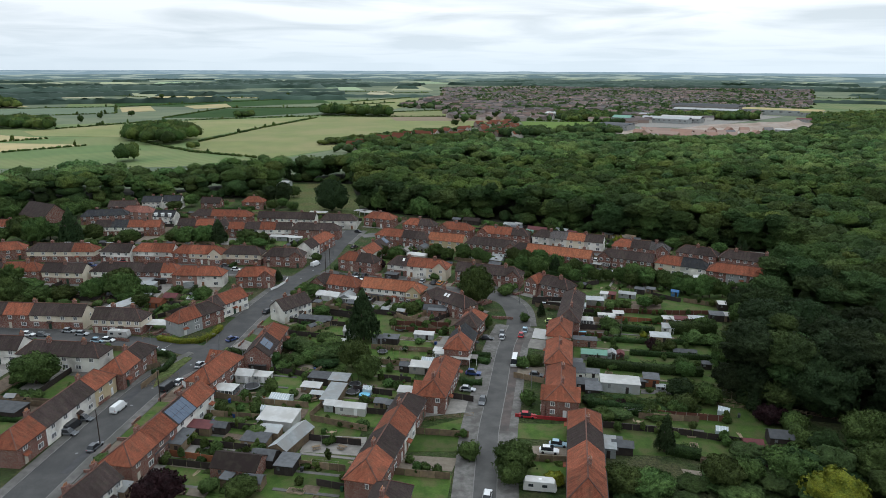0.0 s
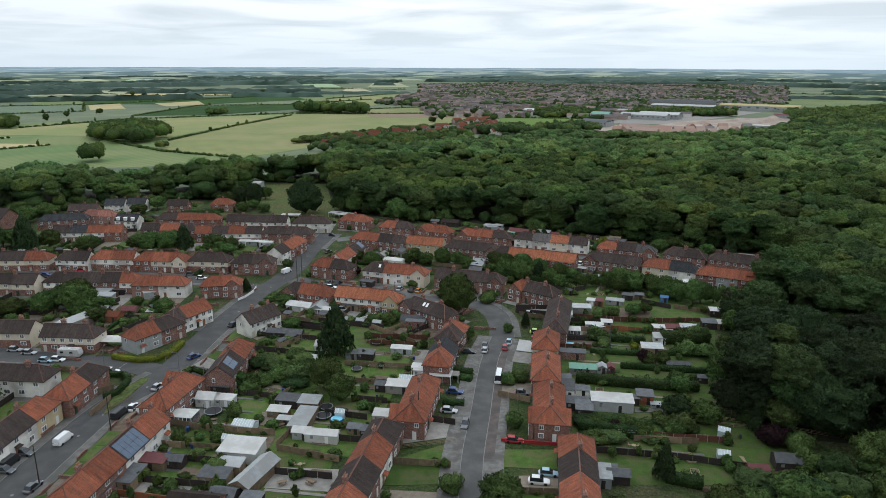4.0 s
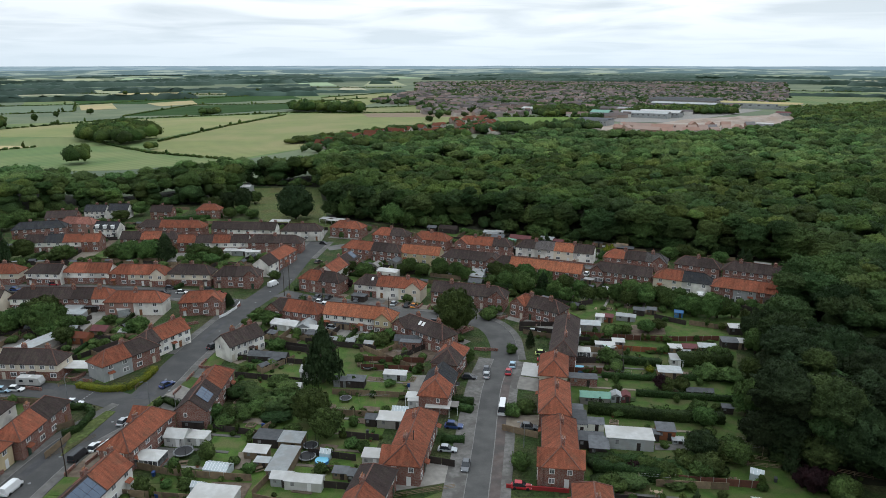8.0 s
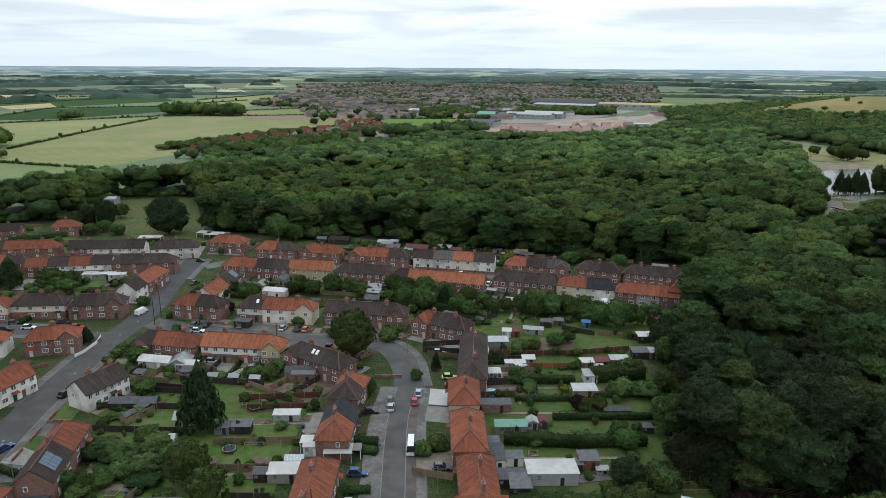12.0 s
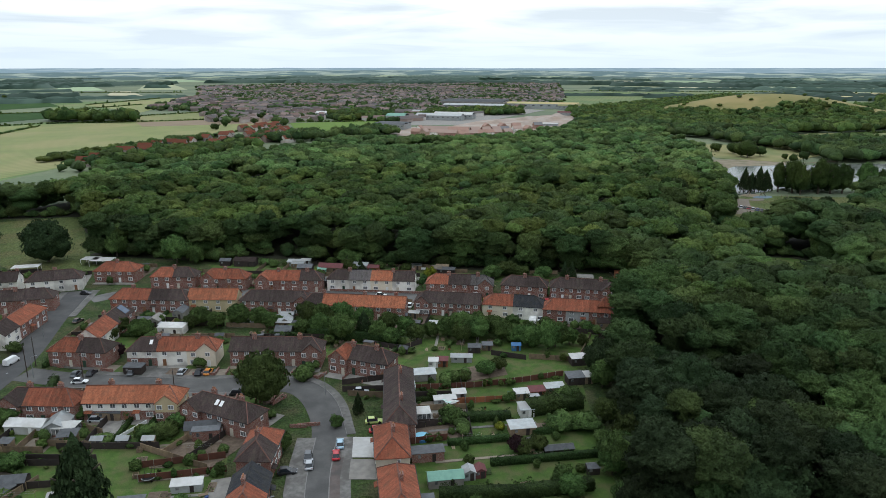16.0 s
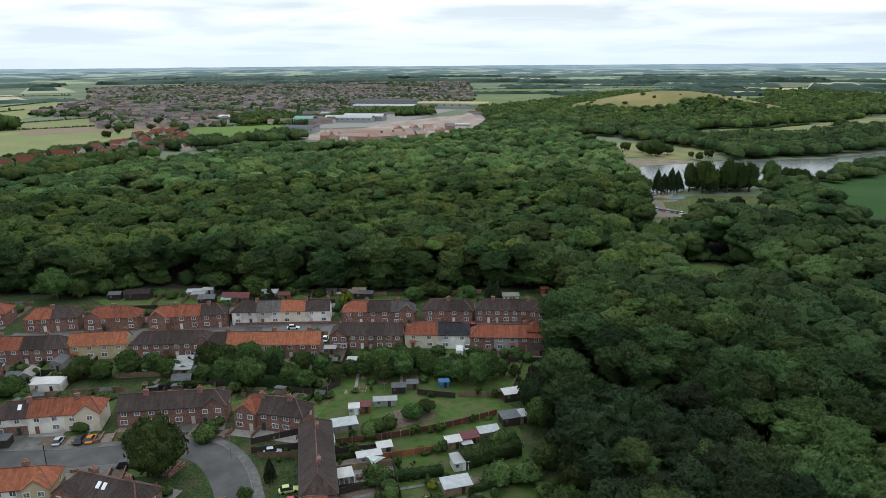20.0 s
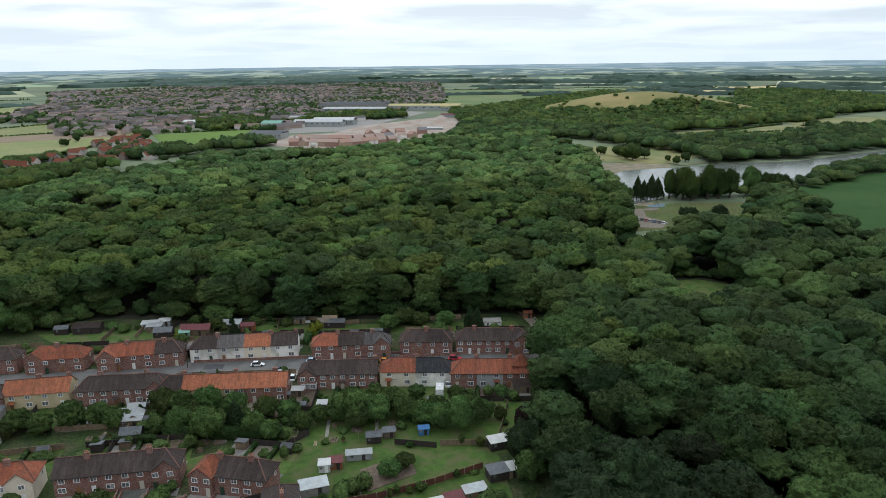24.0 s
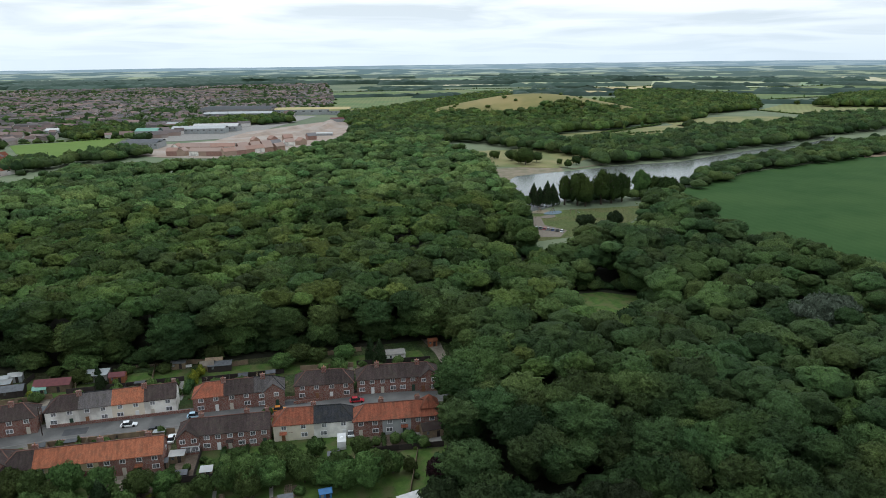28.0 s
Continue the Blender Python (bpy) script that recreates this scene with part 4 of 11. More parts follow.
def plot(name, ring, z, material, label, category, kind="structure"):
    """A flat piece of ground with a lip, over the ground sheet."""
    area = sum(ring[i - 1][0] * ring[i][1] - ring[i][0] * ring[i - 1][1] for i in range(len(ring)))
    ring = ring if area > 0 else ring[::-1]
    s = Shape().slab([(*p, z) for p in ring], z + 0.1)
    return tagged(new(name, s.mesh(name, material)), label, category, kind=kind)

WATER = mat("lake_water", (0.12, 0.135, 0.115), (0.14, 0.15, 0.13), 40.0, 0.22, spec=0.4)
SAND = mat("lake_sand", (0.25, 0.205, 0.14), (0.2, 0.165, 0.11), 6.0, third=(0.15, 0.14, 0.08), third_size=9.0)
WHEAT = mat("ripening_wheat", (0.205, 0.222, 0.08), (0.175, 0.2, 0.074), 30.0, 0.95, fine=0.05, ob=0.2, third=(0.24, 0.23, 0.1), third_size=90, rows=(62, 9, 0.14))
CROP = mat("green_cereal", (0.122, 0.178, 0.06), (0.105, 0.158, 0.056), 30.0, 0.95, fine=0.05, ob=0.25, third=(0.165, 0.19, 0.075), third_size=90, rows=(35, 9, 0.14))
STRAW = mat("straw_stubble", (0.46, 0.37, 0.19), (0.4, 0.33, 0.17), 30.0, 0.95, ob=0.2, third=(0.36, 0.33, 0.16), third_size=60)
GREYCROP = mat("grey_green_crop", (0.15, 0.2, 0.12), (0.13, 0.175, 0.11), 30.0, 0.95, ob=0.2)
BEET = mat("dark_green_crop", (0.03, 0.068, 0.02), (0.038, 0.078, 0.024), 20.0, 0.95, fine=0.1, ob=0.2, third=(0.044, 0.085, 0.026), third_size=50, rows=(20, 6, 0.07), spec=0.05)
FALLOW = mat("brown_fallow", (0.22, 0.17, 0.11), (0.2, 0.15, 0.1), 25.0, 0.95, ob=0.2)
PITCH = mat("mown_pitch", (0.115, 0.18, 0.04), (0.13, 0.195, 0.045), 20.0, 0.95, spec=0.1)
EARTH = mat("site_earth", (0.34, 0.262, 0.205), (0.27, 0.215, 0.175), 11.0, 0.95, fine=0.25, third=(0.36, 0.31, 0.265), third_size=30)
GRASSLAND = mat("park_grass", (0.088, 0.122, 0.034), (0.118, 0.145, 0.045), 8.0, 0.95, fine=0.25, third=(0.13, 0.13, 0.048), third_size=20, leafy=1.2)

DRYGRASS = mat("dry_meadow_grass", (0.2, 0.2, 0.075), (0.24, 0.21, 0.095), 15.0, 0.95, fine=0.15, third=(0.14, 0.165, 0.06), third_size=45)
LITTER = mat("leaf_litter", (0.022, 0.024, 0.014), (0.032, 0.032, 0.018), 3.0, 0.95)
HILLGRASS = mat("hill_grass", (0.225, 0.19, 0.068), (0.165, 0.16, 0.055), 25.0, 0.95, third=(0.26, 0.21, 0.085), third_size=70)



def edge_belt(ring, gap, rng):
    """Low undergrowth under the wood's edge towards the houses, the shade there put into its leaf colour."""
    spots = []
    for (x1, y1), (x2, y2) in zip(gap, gap[1:]):
        length = math.hypot(x2 - x1, y2 - y1)
        if length < 0.5 or max(y1, y2) < 20:
            continue
        for i in range(int(length / 2.2)):
            t = rng.uniform(0, 1)
            off = rng.uniform(2.5, 5.5)
            x, y = x1 + (x2 - x1) * t, y1 + (y2 - y1) * t
            for sx, sy in ((off, off), (-off, off), (off, -off), (-off, -off)):
                if inside(x + sx, y + sy, ring) and not inside(x + sx, y + sy, gap):
                    spots.append((x + sx, y + sy, -0.4, rng.uniform(2.4, 4.0), rng.uniform(3, 7)))
                    break
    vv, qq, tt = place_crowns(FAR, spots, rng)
    tagged(new("undergrowth", big_mesh("undergrowth", vv, qq, LEAF_SHADE, tt)), "hazel and holly undergrowth in shaded leaf colour at the wood edge", "shrubs", kind="stuff")


def woodland(ring, holes, step, seed):
    """The wood: full crowns near the houses, simpler ones farther off."""
    rng = np.random.default_rng(seed)
    groups = {"near": [], "holm": [], "lake": [], "middle": [], "far": [], "under": [], "rear": []}
    for x, y in scatter(ring, step, rng, holes):
        d = math.hypot(x - 60, y - 130)
        around = [(x + sx, y + sy) for sx, sy in ((9, 0), (-9, 0), (0, 9), (0, -9))]
        edge = any(inside(*q, holes[0]) for q in around)
        rim = edge or any(not inside(*q, ring) or any(inside(*q, g) for g in holes) for q in around)
        where = "near" if d < 135 or (edge and d < 300) else "middle" if d < 400 else "far"
        if y < 105:
            where = "rear"
        elif x < 128 and y < 205 and where == "near" and rng.uniform() < 0.74:
            where = "holm"
        if where == "middle" and x > 205 and y < 0.5 * x + 200:
            where = "lake"
        elif where == "middle" and x > 90 and rng.uniform() > (d - 120) / 220:
            where = "lake"
        h = 16.5 + 6 * noise.noise(Vector((x * 0.018, y * 0.018, 3.3))) + rng.uniform(-2.6, 2.6)
        r = step * 0.74 * rng.choice((0.66, 0.8, 0.95, 1.1, 1.35)) * rng.uniform(0.9, 1.1)
        deep = r * rng.uniform(1.05, 1.4)
        groups[where].append((x, y, h - deep, r, deep))
        if where in ("near", "lake", "holm"):
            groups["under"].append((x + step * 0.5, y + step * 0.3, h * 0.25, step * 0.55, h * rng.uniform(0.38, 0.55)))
        if rim:
            # boughs hang lower where the light comes in from the side
            foot = h - deep * 0.75
            while foot > 2.0:
                drop = min(foot + deep * 0.35, deep * rng.uniform(0.9, 1.2))
                low = max(foot + deep * 0.3 - drop, 0.4)
                groups["under" if where in ("middle", "far", "rear", "lake") else where].append((x + rng.uniform(-2.2, 2.2), y + rng.uniform(-2.2, 2.2), low, r * rng.uniform(0.72, 0.95), drop))
                foot = low
                if where not in ("near", "holm"):
                    deep *= 1.5
    for gap in holes[:4]:
        edge_belt(ring, gap, rng)
    # near, lakeside and low crowns take the shaded leaf copy, far ones the hazed
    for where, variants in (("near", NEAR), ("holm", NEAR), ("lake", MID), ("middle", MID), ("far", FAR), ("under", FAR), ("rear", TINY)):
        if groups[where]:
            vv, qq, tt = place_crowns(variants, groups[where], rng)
            tagged(new("woodland", big_mesh("woodland", vv, qq, {"near": LEAF_SHADE, "holm": LEAF_HOLM, "lake": LEAF_SHADE, "middle": LEAF, "far": LEAF_HAZED, "under": LEAF_SHADE, "rear": LEAF_SHADE}[where], tt)), "dense broadleaf woodland canopy in full summer green", "woodland", kind="stuff")


# ---------------------------------------------------------------- the land
MAIN_LINE = [(7.1, 106), (9.2, 119.4), (13.9, 163.1), (18.9, 192.5), (25.1, 212.2), (25.8, 228.1), (22.6, 239.1), (14.9, 244.5), (5.1, 246.9), (-8.9, 251.5), (-34.4, 263.4), (-49.4, 272.5)]
LONG_LINE = [(-82.6, 108), (-81.8, 122), (-79.7, 147), (-76.3, 171), (-69.2, 187.3), (-65.5, 218.7), (-59.2, 254.6), (-52.2, 282.8), (-49.2, 318.5), (-45.1, 346.5)]
LANE_LINE = [(-40, 334.3), (-25.5, 337.5), (15.8, 321.6), (38.5, 315.5), (63.1, 304.3), (86.9, 293.4), (108.4, 283.6), (123.6, 275.7), (138.8, 267.4), (151.6, 260.1)]
SIDE_LINE = [(-72.7, 190.6), (-82.7, 194.7), (-101.8, 198.9), (-128.7, 203.2), (-154.7, 204.8)]
SIDE2_LINE = [(-56.4, 261.1), (-68.9, 264.9), (-86.9, 272.5), (-119.2, 278.5), (-150.5, 280.9), (-162.8, 281.3)]
road(MAIN_LINE, 8.0, 0.06, "sun-bleached grey asphalt estate road", ASPHALT_PALE)
road(LONG_LINE, 8.6, 0.065)
road(LANE_LINE, 7.4, 0.07, "sun-bleached grey asphalt lane between rows", ASPHALT_LANE)
road(SIDE_LINE, 7.8, 0.07)
road(SIDE2_LINE, 7.2, 0.075)
CARRIAGE = [(7.5, 106), (9.6, 129.5), (11.2, 145.5), (14.6, 165.3), (19.4, 193.8), (24.4, 212.2)]
footway(CARRIAGE, 4.6, 1, 4.2, FOOTWAY)
footway(CARRIAGE, 4.6, -1, 4.3, FOOTWAY)
v, f = ribbon(smooth_line(CARRIAGE[2:5] + [(22.2, 204.0)]), -4.6, -2.5, 0.05, 0.127)
tagged(new("pavement", mesh_from("pavement", v, f, LAYBY)), "worn reddish tarmac strip between kerb and footway", "pavement", kind="structure")
footway([(14.9, 244.5), (5.1, 246.9), (-8.9, 251.5), (-34.4, 263.4)], 8.0, 1, 1.8)
footway([(25.1, 212.2), (25.8, 228.1), (22.6, 239.1), (14.9, 244.5), (5.1, 246.9), (-8.9, 251.5), (-34.4, 263.4)], 8.0, -1, 2.0)
footway([(-82.6, 108), (-81.8, 122), (-79.7, 147), (-76.3, 171), (-69.2, 187.3)], 8.6, 1, 2.2)
footway([(-65.5, 218.7), (-59.2, 254.6)], 8.6, 1, 2.2)
footway([(-49.2, 318.5), (-45.1, 346.5)], 8.6, 1, 2.2)
footway([(-82.6, 108), (-81.8, 122), (-79.7, 147), (-76.3, 171), (-69.2, 187.3), (-65.5, 218.7), (-59.2, 254.6)], 8.6, -1, 2.2)
footway([(-49.2, 318.5), (-45.1, 346.5)], 8.6, -1, 2.2)
footway([(-25.5, 337.5), (15.8, 321.6), (38.5, 315.5), (63.1, 304.3), (86.9, 293.4), (108.4, 283.6), (123.6, 275.7), (138.8, 267.4), (151.6, 260.1)], 7.4, 1, 1.8)
footway([(-25.5, 337.5), (15.8, 321.6), (38.5, 315.5), (63.1, 304.3), (86.9, 293.4), (108.4, 283.6), (123.6, 275.7), (138.8, 267.4), (151.6, 260.1)], 7.4, -1, 1.8)
footway([(-101.8, 198.9), (-128.7, 203.2), (-154.7, 204.8)], 7.8, 1, 2.2)
footway([(-101.8, 198.9), (-128.7, 203.2), (-154.7, 204.8)], 7.8, -1, 2.2)
footway([(-68.9, 264.9), (-86.9, 272.5), (-119.2, 278.5), (-150.5, 280.9), (-162.8, 281.3)], 7.2, 1, 2.2)
footway([(-68.9, 264.9), (-86.9, 272.5), (-119.2, 278.5), (-150.5, 280.9), (-162.8, 281.3)], 7.2, -1, 2.2)
ESTATE = [(112, -60), (104.7, 139.1), (97.3, 148.7), (73.1, 154.2), (78.1, 165.1), (86.4, 176.3), (92.9, 190.5), (100.6, 205.8), (107.6, 220.3), (108.8, 233.9), (125.6, 247.3), (131, 256.1), (142.9, 259.1), (146.8, 262.7), (153, 277.5), (162.3, 289.9), (160.4, 300.8), (114.3, 320.2), (86.2, 333.6), (56.1, 351.8), (22.7, 372.1), (6.1, 377.1), (9.8, 367.4), (-24.5, 386.6), (-50.7, 401.4), (-28.7, 415.6), (-56.8, 447.2), (-65.2, 489.3), (-116.4, 497.6), (-110.5, 435.8), (-155.2, 430.8), (-196.8, 404.5), (-249.5, 380.7), (-291, 372.3), (-500, 200), (-500, -60)]
WOOD = [(-333.7, 430.5), (-284.6, 442.5), (-257.8, 474.3), (-182.3, 459.8), (-125.2, 504.9), (-80.1, 535), (-44.5, 585.4), (8.8, 651.9), (52.2, 665.3), (71.7, 677.9), (108, 711.8), (132.1, 736.8), (170.7, 719.7), (236.2, 693.1), (315, 698.3), (394.1, 766.8), (483.2, 782), (422.4, 581.7), (356.5, 486.3), (308.8, 410.9), (257.1, 352.4), (227.3, 333.7), (250.2, 323.5), (282.5, 331.3), (317.1, 338), (355.7, 355.8), (387.2, 360.7), (366, 326.6), (338.5, 287.7), (330.4, 248.5), (319.8, 220.1), (290.2, 158.6), (380, -60), (112, -60), (-450, -60), (-520, 300)]
CLEARING = [(229, 304), (244, 297), (252, 283), (240, 267), (216, 259), (198, 264)]
GLADE = [(246, 377.9), (268.5, 373.5), (242.5, 347.6), (228.9, 340.6), (229.4, 353.6)]
PLAYFIELD = [(324.4, 421.1), (351.3, 415.7), (402.5, 390.9), (358.7, 368.6), (302.5, 366.6), (281.6, 371.6), (279.1, 379.8)]
LAKE = [(398.4, 525.7), (425, 539.4), (459.3, 521.5), (493.1, 516.6), (528.9, 511.4), (584.1, 490.7), (711.2, 490.2), (781.2, 478.1), (852.8, 484.1), (911.6, 494.3), (827.5, 463.6), (715.8, 451.7), (650.6, 456.6), (568.8, 446.9), (477.7, 418.5), (419.2, 424.7), (381.4, 438.2), (329.1, 421.4), (330.7, 433.1), (364, 471.5)]
woodland(WOOD, [ESTATE, CLEARING, GLADE, PLAYFIELD, LAKE], 9.6, 11)
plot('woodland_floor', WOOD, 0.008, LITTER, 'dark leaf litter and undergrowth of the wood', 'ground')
plot('estate_ground', ESTATE, 0.02, GRASS, 'rough grass and garden ground of the estate', 'ground')
plot('meadow', CLEARING, 0.06, LAWN, 'rough green clearing in the wood', 'meadow')
plot('meadow', GLADE, 0.06, LAWN, 'green glade in the wood', 'meadow')
plot('meadow', PLAYFIELD, 0.06, GRASSLAND, 'mown grass field by the lake', 'meadow')
plot('lake', LAKE, 0.05, WATER, 'calm grey lake between wooded banks', 'lake')
plot('beach', [(426, 570.5), (487.8, 551.6), (467.3, 522.5), (418.2, 530.2), (393, 516.6)], 0.12, SAND, 'sandy shore of the lake', 'beach')
plot('car_park', [(320.3, 416.4), (325.3, 412.2), (311.5, 394.9), (312.4, 378.2), (298.3, 370.2), (284.6, 381.5)], 0.12, GRAVEL, 'gravel car park beside the lake', 'car park')
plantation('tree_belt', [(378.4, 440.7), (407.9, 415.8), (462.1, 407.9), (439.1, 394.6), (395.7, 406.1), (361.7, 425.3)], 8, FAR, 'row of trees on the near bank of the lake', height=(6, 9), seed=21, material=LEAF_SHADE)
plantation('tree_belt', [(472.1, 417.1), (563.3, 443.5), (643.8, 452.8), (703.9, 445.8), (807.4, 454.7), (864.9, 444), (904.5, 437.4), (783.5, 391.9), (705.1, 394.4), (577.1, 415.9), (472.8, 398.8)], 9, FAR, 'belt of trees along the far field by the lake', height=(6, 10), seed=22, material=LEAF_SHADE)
STRIP = [(656.9, 726.2), (778.2, 712), (899.9, 695), (795, 612), (700, 600), (600, 655)]
STRIP_EAST = [(918.8, 750), (1057.9, 728), (1135, 654), (1085, 610), (1020, 592), (830, 610), (880, 695)]
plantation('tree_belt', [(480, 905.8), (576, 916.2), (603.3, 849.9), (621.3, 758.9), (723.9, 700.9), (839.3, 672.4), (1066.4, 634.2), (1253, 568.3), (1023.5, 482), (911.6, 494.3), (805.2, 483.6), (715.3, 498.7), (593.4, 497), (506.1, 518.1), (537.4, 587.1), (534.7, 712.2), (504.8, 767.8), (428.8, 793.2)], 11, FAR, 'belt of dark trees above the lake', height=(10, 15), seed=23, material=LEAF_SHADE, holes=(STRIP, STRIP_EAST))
plantation('tree_belt', [(553.6, 1031.3), (789.8, 1117.6), (1023.9, 1281.6), (1175.9, 1345.6), (1023.1, 1225.9), (784.6, 1032.3), (895, 844.9), (1014.7, 895.4), (1168.8, 1074.9), (1522, 940.3), (1240.3, 768.2), (943.5, 754.4), (715, 693.8), (604.7, 741.2), (557.6, 838.8), (478.2, 874.6)], 11, SMALL, 'young plantation on the flank of the hill', height=(9, 14), seed=24, material=LEAF, holes=(STRIP, STRIP_EAST))
plot('field', [(-399.6, 549.8), (-225.9, 568.5), (-152.5, 613.2), (-104.9, 700.6), (-25.9, 829.9), (91, 1057), (115.4, 1177.6), (-213, 1180.9), (-421.3, 1035), (-645, 900.6)], 0.1, CROP, 'green arable field with tramlines', 'field')
plot('field', [(-271.7, 773.7), (-206.1, 1142.1), (114.1, 1164.4), (80, 1025.1), (-29.5, 836.5), (-105.6, 705.4), (-155.2, 624.6), (-248.1, 685)], 0.2, WHEAT, 'ripening wheat field with faint tramlines', 'field')
plot('field', [(-523.7, 868.1), (-413.2, 1025.1), (-210.6, 1141.8), (-279.1, 791.5), (-375.7, 805.8), (-478.5, 813.8)], 0.25, WHEAT, 'ripening wheat field beside a hedge', 'field')
plot('field', [(-543.1, 755), (-469.9, 736), (-370, 724.4), (-422.5, 659.6), (-463.3, 640.8)], 0.3, STRAW, 'pale straw-coloured field', 'field')
plot('field', [(-594.3, 828.2), (-521, 818.3), (-446.7, 789.6), (-476.6, 746.7), (-551.1, 766.3)], 0.3, STRAW, 'pale straw-coloured field behind a hedge', 'field')
plot('field', [(-700.5, 1107.6), (-558.4, 1197.2), (-637.4, 1369.5), (-790.4, 1303.3), (-847.2, 1189.7)], 0.3, GREYCROP, 'grey-green crop field', 'field')
plot('field', [(-443.3, 1101.1), (-412, 1334.5), (-252.3, 1402.6), (-182.1, 1302.4), (-329, 1121.1)], 0.3, BEET, 'dark green crop field', 'field')
plot('field', [(-621.9, 1352.5), (-587.7, 1412.1), (-515.2, 1260.1), (-560.7, 1226)], 0.35, STRAW, 'small pale field', 'field')
plot('field', [(-522.8, 1417.8), (-464.4, 1507), (-417.2, 1388.4), (-469.4, 1329.8)], 0.35, STRAW, 'small pale field', 'field')
plot('field', [(-722.2, 1527.9), (-319.7, 1782.7), (-251, 1573.3), (-428.1, 1387.5), (-648.7, 1406.7)], 0.3, BEET, 'dark green strip of crop', 'field')
plot('field', [(-741.6, 1766.9), (-723.8, 2015.4), (-486.3, 1967.3), (-445.3, 1799.9), (-665.2, 1715.3)], 0.35, STRAW, 'pale strip of stubble', 'field')
plot('field', [(-85.9, 1137.8), (110.6, 1177.2), (87.6, 1067.6), (-72.1, 1068.3)], 0.3, FALLOW, 'brown fallow strip', 'field')
plot('field', [(-210.4, 1601.5), (-43.2, 1877.6), (-36.5, 1643.8), (-95.8, 1343)], 0.3, WHEAT, 'ripening field by the town', 'field')
plot('field', [(-95.2, 1261.7), (51.9, 1390.9), (144.5, 1398.7), (111.8, 1190.7), (-86.9, 1150.4)], 0.3, WHEAT, 'ripening field at the edge of the town', 'field')
plot('field', [(118.4, 1063.5), (243.8, 1059), (185.9, 931.6), (154.6, 881), (110.8, 899.2)], 0.35, PITCH, 'bright green playing field', 'field')
plot('field', [(669.4, 1355.6), (997.2, 1901.1), (1579.9, 1663), (1384.7, 1344.1), (1176.5, 1416.7), (828.4, 1240.6), (731.8, 1293.6)], 0.3, CROP, 'broad pale green field beyond the town', 'field')
plot('field', [(1435.9, 1659.2), (1997.3, 1490.8), (1765.2, 1282.4), (1380.9, 1270.5), (1395.9, 1458.8)], 0.35, STRAW, 'pale stubble field', 'field')
plot('field', [(1212.9, 758), (1455.9, 819), (1448.5, 641.7), (1178.9, 540.4), (1159.4, 586)], 0.3, WHEAT, 'light green field', 'field')
plot('field', [(1780.1, 1265.4), (2487.5, 1032), (1932.2, 823.4), (1524.4, 915.2)], 0.3, CROP, 'pale green field', 'field')
plot('field', STRIP, 0.35, DRYGRASS, 'dry yellow meadow between tree belts', 'field')
plot('field', STRIP_EAST, 0.35, DRYGRASS, 'dry yellow meadow below a wood', 'field')
plot('field', [(464, 409.2), (579.8, 417.4), (783.5, 391.9), (1108.8, 314.5), (269.4, 151.7), (304.7, 212.1), (311.6, 239.4), (341.6, 291.1), (389.2, 346.9)], 0.3, BEET, 'broad dark green crop field with tramlines', 'field')
plot('field', [(785.8, 412.4), (870.8, 424.7), (925.2, 404), (812.1, 366.6), (735.5, 392.2)], 0.4, FALLOW, 'bare reddish field', 'field')
plot('field', [(575.3, 1086.4), (819.3, 1228), (897.7, 1239.5), (596.3, 1053)], 0.4, STRAW, 'narrow dry field', 'field')
plot('field', [(492.6, 672.2), (587.5, 625), (565.4, 567.9), (475.1, 536.4), (438.4, 576.9)], 0.3, DRYGRASS, 'dry grass by the lake shore', 'field')
YARD = [(253.1, 1009.9), (310.3, 1099.7), (403.6, 1221.8), (537.2, 1275.8), (584.1, 1197.3), (421.9, 1037.7), (338.1, 965.3), (280.2, 977.7)]
plot('yard', YARD, 0.36, CONCRETE, 'grey hard yards round factory buildings', 'yard')
SITE = [(211.2, 874.3), (250.2, 952.8), (318.6, 950.8), (391.8, 1024.6), (562.2, 1098.9), (583.2, 1092.9), (486, 918.9), (392.8, 832.3), (312.5, 796.3), (264, 800.7), (223.2, 847.2)]
plot('building_site', SITE, 0.4, EARTH, 'bare pinkish earth of a building site', 'building site')
TOWN = [(0.4, 2555.7), (370.3, 2702.7), (723.7, 2473.8), (993.9, 1904.8), (675.2, 1371.4), (418.3, 1131.1), (278.2, 1090.2), (178.7, 1061.1), (6, 1090.8)]
TOWN_WEST = [(-95.3, 1416.1), (-33.3, 1753.7), (360.4, 2559.7), (1357.6, 2588.2), (715, 1373.6), (401.4, 1087.7), (257.9, 1006.4), (202.9, 1109), (130.9, 1397.5), (-25.6, 1348.8)]
plot('meadow', [(-114.2, 487.8), (-65.2, 489.3), (-46.1, 385.4), (-25.6, 368.2), (-70.4, 377.3), (-108.9, 432)], 0.06, GRASSLAND, 'open grass of a park', 'meadow')

